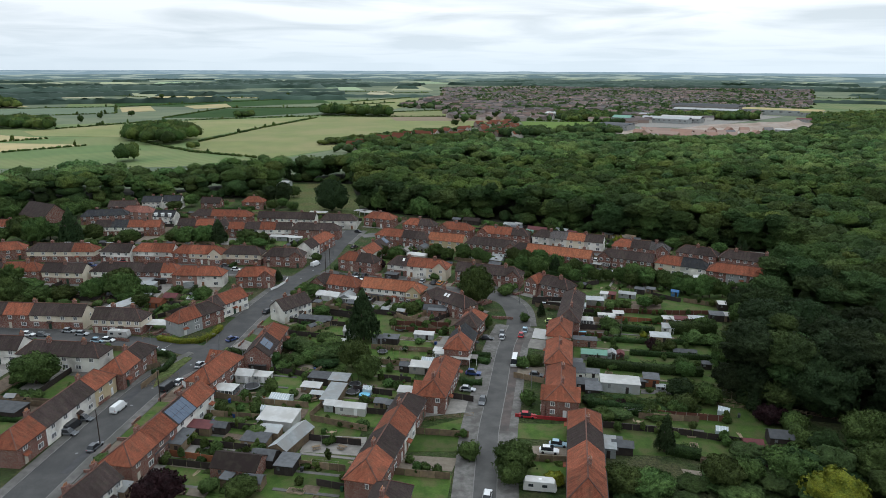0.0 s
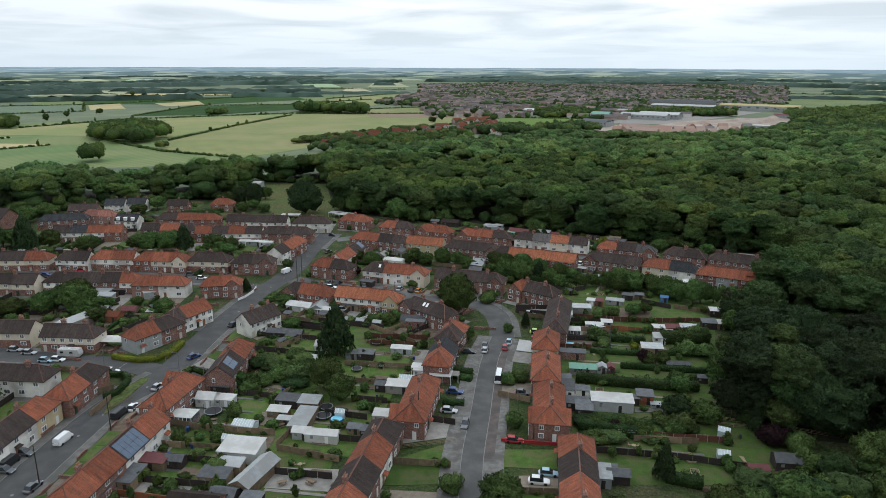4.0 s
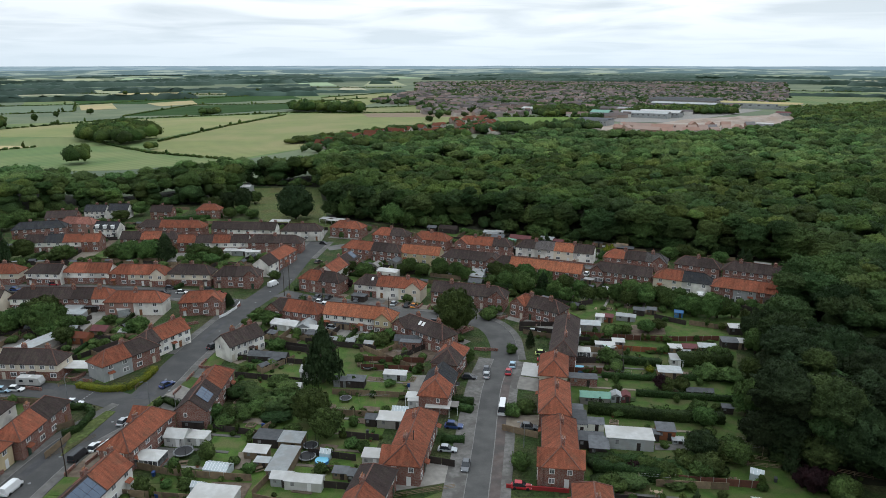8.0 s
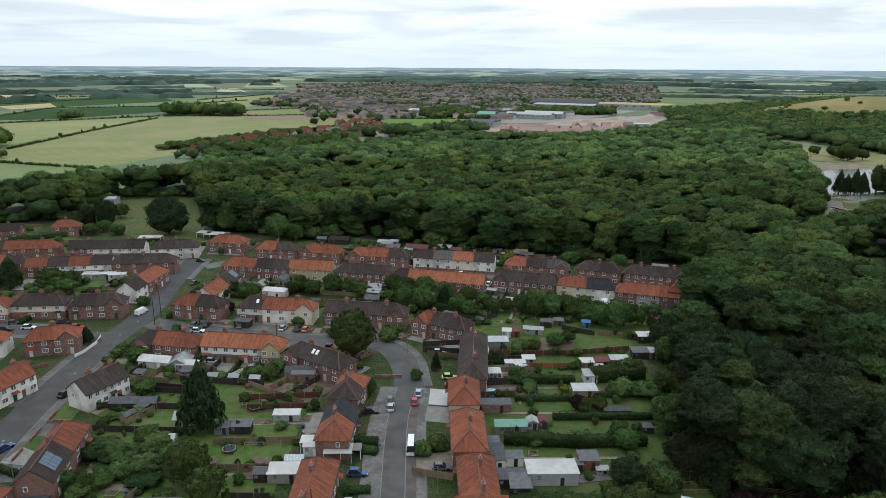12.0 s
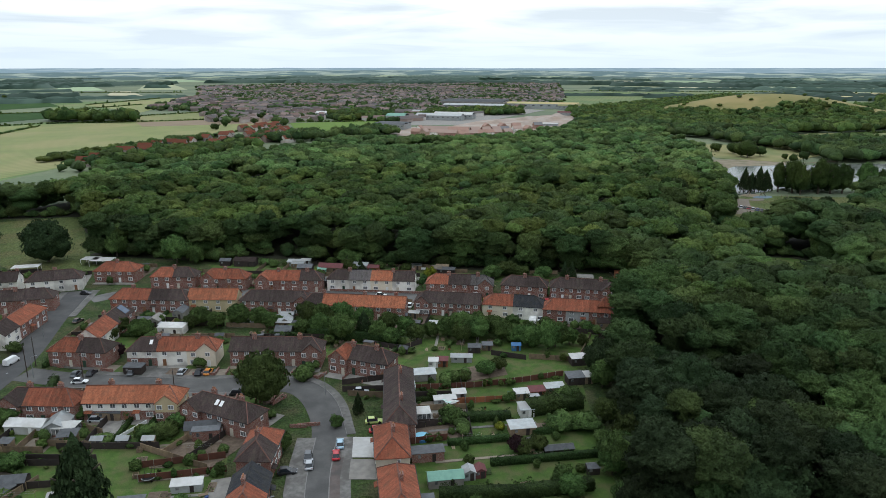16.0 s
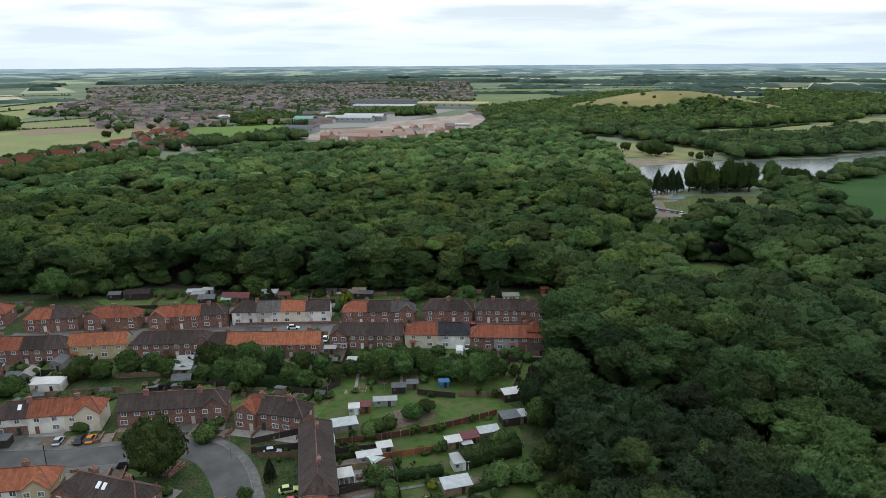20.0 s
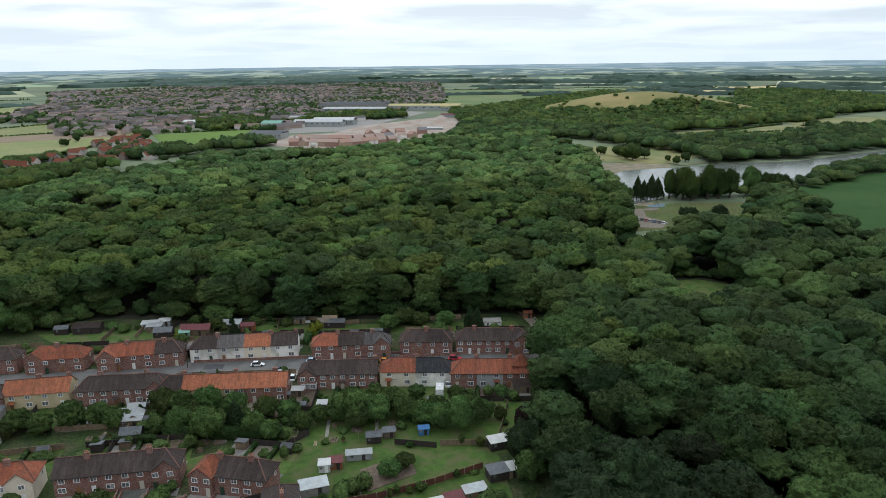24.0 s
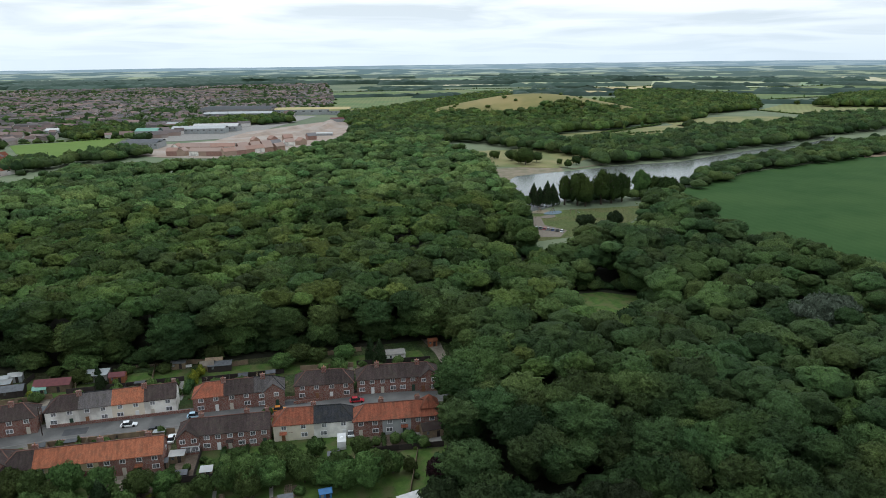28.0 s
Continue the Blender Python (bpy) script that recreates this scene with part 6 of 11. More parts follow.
far_tree(1398.7, 779.7, 9, 6)
far_tree(1389.8, 743.5, 10, 4)
far_tree(1359.7, 689.6, 7, 5)
far_tree(1587.9, 976.4, 8, 6)
far_tree(1713.3, 1106.7, 9, 4)
far_tree(930.8, 962.4, 10, 5)
far_tree(958.4, 935.4, 7, 6)
far_tree(1056.5, 1102.8, 8, 4)
far_tree(1419.2, 806.5, 9, 5)
far_tree(1434.8, 743.1, 10, 6)
far_tree(1351.7, 621.2, 7, 4)
far_tree(466.6, 570.0, 17, 9)
far_tree(466.8, 579.0, 12, 7)
far_tree(474.0, 596.5, 11, 7)
far_tree(484.2, 573.2, 10, 6)
far_tree(480.7, 531.5, 8, 4)
far_tree(489.7, 550.0, 6, 3)
far_tree(469.5, 615.4, 9, 6)
far_tree(501.2, 540.0, 9, 5)
town(TOWN, 21, 61)
town(TOWN_WEST, 21, 62)
town([(-109.1, 690.8), (-103.4, 731), (-54.4, 802.4), (-26.8, 857.6), (-14.8, 779.8), (-50.8, 665.9), (-93.6, 623)], 21, 63, red=True)
town([(63.7, 907.7), (103.9, 1057.8), (90.2, 863.6), (68.1, 783.7)], 24, 64, red=True)
town([(-26.3, 843.5), (35.4, 939.1), (103.9, 1057.8), (100.5, 942.7), (106.5, 836.5), (62.6, 795.6), (-7.8, 714.6)], 24, 67, red=True)
plantation('copse', [(-77.4, 711.6), (-14.6, 768.1), (56.1, 795.3), (60.8, 771.6), (-13.2, 694.8), (-72.5, 665)], 10, FAR, 'trees at the edge of a village', height=(9, 13), seed=48)
town([(55.8, 891.2), (104.1, 1016.4), (108.8, 891.1), (72, 781.1)], 22, 65)


def new_terrace(x, y, turn, n, w, roof, wall):
    """A half-built terrace on the site: one roof with gabled ends."""
    top = thing("new_terrace", pose(x, y, 0.4, 0, 0, turn), "half-built brick terrace with pinkish roof on bare earth", "house", "new terraces")
    length, d, h, t = n * w, 4.2, 5.0, 7.9
    s = Shape().add([(sx * length / 2, sy * d, z) for z in (0, h) for sx, sy in ((-1, -1), (1, -1), (1, 1), (-1, 1))] + [(-length / 2, 0, t), (length / 2, 0, t)], [(0, 1, 5, 4), (1, 2, 6, 9, 5), (2, 3, 7, 6), (3, 0, 4, 8, 7)])
    part("wall", s.mesh("wall", wall), top)
    e = h - 0.3
    part("roof", Shape().slab([(-length / 2 - 0.3, -d - 0.4, e), (length / 2 + 0.3, -d - 0.4, e), (length / 2 + 0.3, 0, t + 0.2), (-length / 2 - 0.3, 0, t + 0.2)], 0.2).slab([(length / 2 + 0.3, d + 0.4, e), (-length / 2 - 0.3, d + 0.4, e), (-length / 2 - 0.3, 0, t + 0.2), (length / 2 + 0.3, 0, t + 0.2)], 0.2).mesh("roof", roof), top)


SITE_WALLS = [WALL["p"], mat("new_pale_brick", (0.4, 0.29, 0.22), (0.34, 0.25, 0.19), 3.0, 0.9), WALL["w"], mat("new_orange_brick", (0.36, 0.23, 0.17), (0.3, 0.2, 0.15), 3.0, 0.9)]
SITE_ROOFS = [NEW_TILE, mat("site_orange_tile", (0.36, 0.225, 0.175), (0.31, 0.2, 0.155), 6.0, 0.9), mat("site_grey_tile", (0.2, 0.19, 0.19), (0.16, 0.155, 0.16), 6.0, 0.9)]
SITE_ROWS = [((235.9, 852.6), (278.2, 815.4), 5), ((276.6, 811.2), (343.9, 816.3), 6), ((247.1, 889.8), (304.8, 844.8), 6), ((304.8, 844.8), (385.5, 845.9), 6), ((336.2, 890.1), (419.6, 883.4), 4)]
rs = random.Random(4)
for (x0, y0), (x1, y1), count in SITE_ROWS:
    for i in range(count):
        t = (i + rs.uniform(0.25, 0.75)) / count
        new_terrace(x0 + (x1 - x0) * t, y0 + (y1 - y0) * t, math.degrees(math.atan2(y1 - y0, x1 - x0)) + rs.choice((0, 0, 0, 90)) + rs.uniform(-8, 8), rs.choice((2, 2, 3)), 5.5, rs.choice(SITE_ROOFS[:2] + SITE_ROOFS), rs.choice(SITE_WALLS))


def earth_mound(x, y, turn, a, b, h):
    """A long heap of dug earth."""
    n, rings, off = 18, 4, Vector((x, y, 0)) * 0.05
    v, f = [(0, 0, h)], []
    for k in range(1, rings + 1):
        u = k / rings
        for i in range(n):
            w = 2 * math.pi * i / n
            lump = 1 + 0.3 * noise.noise(Vector((math.cos(w), math.sin(w), k * 0.4)) + off)
            v.append((a * u * math.cos(w) * lump, b * u * math.sin(w) * lump, h * (1 - u) ** 0.8 * lump - (0.3 if k == rings else 0)))
    f += [(0, 1 + i, 1 + (i + 1) % n) for i in range(n)]
    for k in range(rings - 1):
        o = 1 + k * n
        f += [(o + i, o + n + i, o + n + (i + 1) % n, o + (i + 1) % n) for i in range(n)]
    ob = new("earth_mound", mesh_from("earth_mound", v, f, EARTH, True))
    ob.matrix_basis = pose(x, y, 0.35, 0, 0, turn)
    tagged(ob, "long heap of dug brown earth on a building site", "mound", "earth mounds")


for x, y, turn, a, b, h in ((470, 985, 40, 46, 14, 6), (520, 1030, 42, 40, 12, 5), (430, 950, 30, 34, 12, 4.5), (545, 1075, 48, 30, 10, 4), (400, 985, 35, 40, 10, 4), (470, 1035, 40, 38, 9, 3.5)):
    earth_mound(x, y, turn, a, b, h)
works(496.4, 1315.0, -35, 120, 60, 12, FELT, 'large dark factory block with rows of windows')
works(468.6, 1245.6, -35, 110, 30, 9, SHEET, 'long grey factory building')
works(603.7, 1245.6, -35, 130, 35, 9, STRAW, 'long warehouse with cream roof')
works(651.5, 1199.2, -35, 70, 30, 7, WHEAT, 'low warehouse with yellowish roof')
works(365.5, 1068.9, -35, 60, 25, 7, WHITE, 'low warehouse with white roof')
works(337.4, 1055.0, -35, 70, 22, 7, SHEET, 'low warehouse with pale roof')
works(273.0, 1058.4, -35, 28, 24, 8, FELT_GREEN, 'blue-green industrial shed near the town')
works(194.0, 1167.1, -35, 45, 18, 6, WHITE, 'long white-roofed school building beside the town')
works(343.5, 1131.6, -35, 50, 20, 7, SHEET, 'pale industrial shed near the town')
works(558.8, 1075.0, -35, 26, 14, 5, SHED_RED, 'red site cabins on the building site')
works(448.8, 916.2, -35, 20, 10, 3, WHITE, 'white site cabins near the town')
works(234.3, 939.6, -35, 40, 30, 7, FELT, 'grey-roofed new block at the building site')
JETTY = [(478.9, 540.4), (479.7, 523.6), (521.0, 524.4)]
PLAY_BLUE = mat("blue_safety_surface", (0.12, 0.17, 0.21), (0.15, 0.2, 0.24), 2.0, 0.9)


def round_pad(x, y, rx, ry, material, label, z):
    """A flat rounded play surface."""
    ring = [(x + rx * math.cos(a) * (1 + 0.12 * math.sin(3 * a)), y + ry * math.sin(a)) for a in (2 * math.pi * i / 20 for i in range(20))]
    plot("play_surface", ring, z, material, label, "play surface")


def climbing_frame(x, y, turn):
    """Four leaning legs, a beam and a slide."""
    top = thing("climbing_frame", pose(x, y, 0.1, 0, 0, turn), "pale timber climbing frame with a slide by the lake", "play equipment", "play equipment")
    for sx in (-1, 1):
        for sy in (-1, 1):
            part("leg", Shape().beam((sx * 1.8, sy * 1.1, 0), (sx * 1.8, 0, 2.6), 0.16, 0.16).mesh("leg", FENCE), top)
    part("beam", Shape().beam((-2.0, 0, 2.6), (2.0, 0, 2.6), 0.2, 0.2).mesh("beam", FENCE), top)
    part("slide", Shape().beam((1.8, 0, 2.0), (4.6, 0, 0.2), 0.7, 0.12).mesh("slide", SHEET), top)


round_pad(335.5, 421.5, 7, 4.5, SAND, "sandy patch of a lakeside playground", 0.16)
round_pad(339.5, 414.5, 7, 4.0, PLAY_BLUE, "blue safety surface of a lakeside playground", 0.165)
round_pad(329, 409, 6, 3.5, GRAVEL, "gravel patch beside a playground", 0.17)
climbing_frame(339, 415, 20)
climbing_frame(347, 405, -35)
climbing_frame(334, 421, 60)


def jetty(a, b, n):
    """A low timber jetty on posts."""
    top = thing("jetty", pose(a[0], a[1], 0), "long low timber jetty along the lake shore", "jetty")
    d = (Vector(b) - Vector(a)).to_3d()
    part("deck", Shape().beam((0, 0, 0.7), (d.x, d.y, 0.7), 1.6, 0.14).mesh("deck", FENCE), top)
    for i in range(n):
        p = d * (i + 0.5) / n
        part("post", Shape().tube(p.x, p.y, -0.5, 1.0, 0.14, 0.14, 6).mesh("post", FENCE), top)


jetty(JETTY[0], JETTY[1], 8)
jetty(JETTY[1], JETTY[2], 9)
works(-112.3, 473.7, -10, 14, 8, 4, WHITE, 'white park pavilion among trees')
knoll(856.9, 950.4, -42, 270, 190, 36)

# ---------------------------------------------------------------- the houses
# north side of the lane
house(-32.6, 357.4, -19.4, 16.0, 8, 'rr', 'bb', 'hh', 1)
house(-11.1, 342.0, -19.4, 16.9, 7.0, 'rd', 'bb', 'hh', 1)
house(7.2, 333.7, -23.2, 16.9, 7.0, 'rr', 'bb', 'hh', 1, gables=((0, -1),))
house(30.0, 323.8, -19.4, 24.8, 7.0, 'rrd', 'bbb', 'hh', 1, gables=((0, -1),))
house(59.3, 314.0, -23.3, 33.0, 7.0, 'dgod', 'WWCW', 'hg', 1)
house(89.1, 298.5, -24.9, 24.6, 7.0, 'rdg', 'bbb', 'hh', 1, gables=((2, -1),))
house(110.9, 288.7, -30.4, 16.7, 7.0, 'dd', 'bb', 'hh', 1)
house(129.8, 278.9, -30.0, 23.8, 7.0, 'dddd', 'bbbb', 'hh', 1, gables=((3, -1),))
# south side of the lane
house(-17.9, 316.9, -22.6, 27.2, 7.0, 'rrdd', 'bbbb', 'hh', -1)
house(2.5, 310.4, -19.4, 16.6, 7.0, 'oo', 'YY', 'gg', -1)
house(23.0, 301.3, -23.0, 24.6, 7.0, 'dddd', 'bbbb', 'hh', -1, gables=((3, -1),))
house(47.2, 288.2, -25.4, 35.3, 7.0, 'doooo', 'wyybb', 'hg', -1)
house(78.2, 280.6, -27.5, 22.4, 7.0, 'dddd', 'bbbb', 'hg', -1, gables=((0, -1),))
house(98.3, 270.9, -29.8, 20.4, 7.0, 'rk', 'CW', 'hh', -1)
house(116.3, 259.6, -28.9, 22.3, 7.0, 'rrr', 'bgb', 'hh', -1, turret=True)
# north side of the middle road
house(-34.1, 275.9, -23.6, 16.8, 7.0, 'rd', 'bb', 'hh', 1)
house(-9.2, 268.4, -16.9, 25.0, 7.0, 'drr', 'wWC', 'hh', 1, gables=((2, -1),), lights=((-6.5, -1),))
house(18.7, 258.7, -19.3, 26.0, 7.0, 'dddd', 'bbbb', 'gh', 1, gables=((3, -1),))
house(40.6, 244.5, -38.8, 17.5, 7.0, 'rdd', 'bbb', 'hh', 1, gables=((0, -1),))
# south side of the middle road
house(-38.5, 244.4, -20.6, 18.4, 7.0, 'drr', 'bbb', 'hh', -1, gables=((0, -1),))
house(-17.4, 238.7, -17.6, 22.8, 7.0, 'oooo', 'wwwy', 'gh', -1, gables=((3, -1),))
house(2.9, 225.6, -44.0, 19.6, 7.0, 'ddd', 'bbb', 'hh', -1, gables=((0, -1),), lights=((-1.2, -1), (0.2, -1)))
# east side of the main road
house(43.6, 218.6, -104.8, 28.7, 7.0, 'dddd', 'bbbb', 'hh', -1)
house(36.3, 198.3, -102.4, 12.7, 7.0, 'rr', 'bC', 'hh', -1)
house(33.1, 180.6, -100.5, 16.2, 7.0, 'rr', 'bb', 'hh', -1)
house(30.4, 160.9, -100.1, 19.5, 7.0, 'rrr', 'bbb', 'hh', -1, gables=((2, 1), (2, -1)))
house(30.3, 128.5, -100.2, 34.1, 7.0, 'rdrr', 'bbbb', 'hh', -1)
# west side of the main road
house(9.4, 205.8, -109.5, 11.9, 7.0, 'rd', 'bb', 'hh', 1)
house(5.6, 188.7, -102.8, 13.5, 7.0, 'kr', 'bb', 'gh', 1)
house(-0.5, 164.0, -101.1, 21.8, 7.0, 'rrr', 'bbb', 'hh', 1, gables=((2, -1),))
house(-11.4, 135.2, -103.4, 35.9, 7.0, 'drdr', 'bWbb', 'hh', 1)
house(-10.2, 109.3, -99.0, 14.9, 7.0, 'dr', 'bb', 'hh', 1)
# west side of the long road
house(-90.2, 146.8, 83.5, 36.2, 7.0, 'rddr', 'bWWY', 'hh', -1)
house(-85.8, 174.2, 85.0, 17.9, 7.0, 'rd', 'bb', 'hh', -1)
house(-79.9, 210.2, 55.3, 16.9, 7.0, 'rd', 'gb', 'hh', -1)
house(-74.6, 223.1, 59.8, 15.5, 7.0, 'drr', 'WWW', 'hg', -1)
house(-71.8, 254.5, 6.8, 13.9, 7.0, 'rr', 'bb', 'hh', -1, gables=((1, -1),))
house(-57.4, 305.1, 74.0, 24.6, 7.0, 'drr', 'Wbb', 'gh', -1)
# east side of the long road
house(-67.4, 112.3, 78.2, 14.6, 7.0, 'ddd', 'WW', 'hg', -1)
house(-62.7, 139.5, 79.8, 33.5, 7.0, 'rrsr', 'bbWW', 'hg', -1)
house(-60.1, 168.8, 76.8, 16.8, 7.0, 'rr', 'bb', 'hh', -1, gables=((1, 1),))
house(-51.1, 187.7, 87.9, 21.6, 7.0, 'dr', 'bb', 'gh', -1, solar=(-8.0, -1, 4, 2))
house(-50.9, 219.9, 51.0, 11.9, 7.0, 'ddd', 'WWW', 'gg', -1)
house(-30.1, 294.2, 70.9, 24.3, 7.0, 'rd', 'Wb', 'gh', -1, lights=((-6.0, 1),), solar=(6.5, -1, 3, 2))
# side street rows
house(-136.6, 211.9, -3.1, 43.6, 7.0, 'ddrdd', 'bbbcc', 'hg', -1)
house(-102.3, 207.4, -5.0, 16.2, 7.0, 'ddd', 'ccc', 'gh', -1)
house(-126.9, 184.1, -3.5, 15.1, 7.0, 'dd', 'WW', 'hg', 1)
house(-105.9, 179.9, -6.0, 24.0, 7.0, 'ddd', 'WWW', 'hh', 1)
house(-119.3, 259.5, -2.0, 34.4, 7.0, 'ddddr', 'wbbbw', 'hh', 1)
house(-93.6, 255.2, -2.0, 19.2, 7.0, 'rr', 'pW', 'hh', 1)
house(-139.9, 288.5, -6.1, 13.4, 7.0, 'dd', 'ww', 'hg', -1)
house(-124.5, 289.4, -4.8, 18.1, 7.0, 'rr', 'ww', 'hg', -1)
house(-104.1, 286.4, -4.7, 21.7, 7.0, 'rrr', 'bcc', 'hh', -1, gables=((2, -1),))
house(-84.8, 285.7, -6.0, 16.6, 7.0, 'dd', 'cc', 'hh', -1)
house(-66.8, 282.6, -2.0, 16.7, 7.0, 'dd', 'bb', 'hh', -1, gables=((1, -1),))
house(-164.0, 288.9, 1.1, 28.6, 7.0, 'ddr', 'ccc', 'hh', -1)
house(-190.7, 289.9, 17.1, 17.1, 7.0, 'rr', 'bb', 'hh', -1)
house(-146.6, 258.3, -4.7, 16.6, 7.0, 'dd', 'cc', 'gg', 1)
house(-167.6, 259.6, 1.0, 21.6, 7.0, 'drr', 'bbb', 'hh', 1)
house(-155.7, 335.2, 1.8, 31.4, 7.0, 'dkrr', 'wwwb', 'gg', 1)
house(-118.8, 339.0, -1.9, 26.9, 7.0, 'drd', 'bbb', 'gh', 1)
house(-89.3, 332.0, -1.9, 30.9, 7.0, 'rdrd', 'bwww', 'gg', 1)
house(-62.2, 330.6, -5.1, 24.2, 7.0, 'dd', 'bb', 'hh', 1)
house(-214.5, 335.3, 1.3, 11.5, 7.0, 'rr', 'ww', 'gg', 1)
house(-117.6, 361.6, -4.6, 32.0, 7.0, 'drr', 'bbb', 'hh', -1)
house(-81.6, 356.3, -6.3, 30.8, 7.0, 'dddd', 'bwww', 'gg', -1)
hall(-216.0, 366.0, -28, 21.0, 14.0, 4.0, 10.0, 'brown-roofed brick hall at the edge of the wood')
house(-53.9, 352.0, -1.9, 18.9, 7.0, 'dd', 'WW', 'hh', -1)
house(-146.9, 359.1, -7.9, 11.6, 7.0, 'kk', 'WW', 'gg', -1, dormers=3)
house(-166.3, 370.5, -8.0, 17.9, 7.0, 'pp', 'pp', 'hh', -1)
house(-170.0, 399.3, -1.9, 11.0, 7.0, 'kk', 'WW', 'gg', -1)
house(-159.1, 401.9, -1.9, 10.5, 7.0, 'kk', 'WW', 'gg', -1)
house(-134.6, 396.7, -1.9, 11.0, 7.0, 'd', 'b', 'gg', -1)
house(-111.1, 400.3, -1.9, 12.3, 7.0, 'r', 'b', 'hh', -1)
house(-180.2, 360.8, 14.4, 22.9, 7.0, 'kkk', 'bbb', 'hh', -1)
house(-181.0, 385.0, 8.2, 14.5, 9.0, 'dd', 'bb', 'gg', -1)

# ---------------------------------------------------------------- loose and garden things
PAINT = {n: mat(f"car_paint_{n}", c, rough=0.3, spec=0.5) for n, c in (
    ("white", (0.72, 0.73, 0.73)), ("silver", (0.42, 0.44, 0.46)), ("black", (0.018, 0.019, 0.022)), ("grey", (0.12, 0.13, 0.14)), ("blue", (0.03, 0.06, 0.18)),
    ("red", (0.4, 0.02, 0.03)), ("lightblue", (0.35, 0.5, 0.6)), ("orange", (0.6, 0.22, 0.03)), ("lime", (0.5, 0.6, 0.2)), ("brown", (0.09, 0.06, 0.05)))}
TINT = mat("car_glass", (0.02, 0.025, 0.03), rough=0.06, spec=0.6)
LAMP_RED = mat("tail_lamp_red", (0.35, 0.01, 0.01), rough=0.2)
LAMP_CLEAR = mat("head_lamp_clear", (0.6, 0.62, 0.65), rough=0.15)


def loft(sections):
    """A closed body through rings of equal size, each a list of points."""
    s, n = Shape(), len(sections[0])
    verts = [p for ring in sections for p in ring]
    faces = [(i * n + j, i * n + (j + 1) % n, (i + 1) * n + (j + 1) % n, (i + 1) * n + j) for i in range(len(sections) - 1) for j in range(n)]
    faces += [tuple(range(n - 1, -1, -1)), tuple(range((len(sections) - 1) * n, len(sections) * n))]
    return s.add(verts, faces)


def car_ring(x, w, z0, z1, tuck):
    return [(x, -w * 0.92, z0), (x, w * 0.92, z0), (x, w, (z0 + z1) / 2), (x, w * tuck, z1), (x, -w * tuck, z1), (x, -w, (z0 + z1) / 2)]


SIZES = {"car": (4.2, 0.88, 0.72, 1.48, -0.15), "suv": (4.4, 0.92, 0.85, 1.68, -0.2), "van": (4.9, 0.95, 0.95, 1.95, 0.1), "minibus": (6.2, 1.02, 1.1, 2.65, 0.0)}


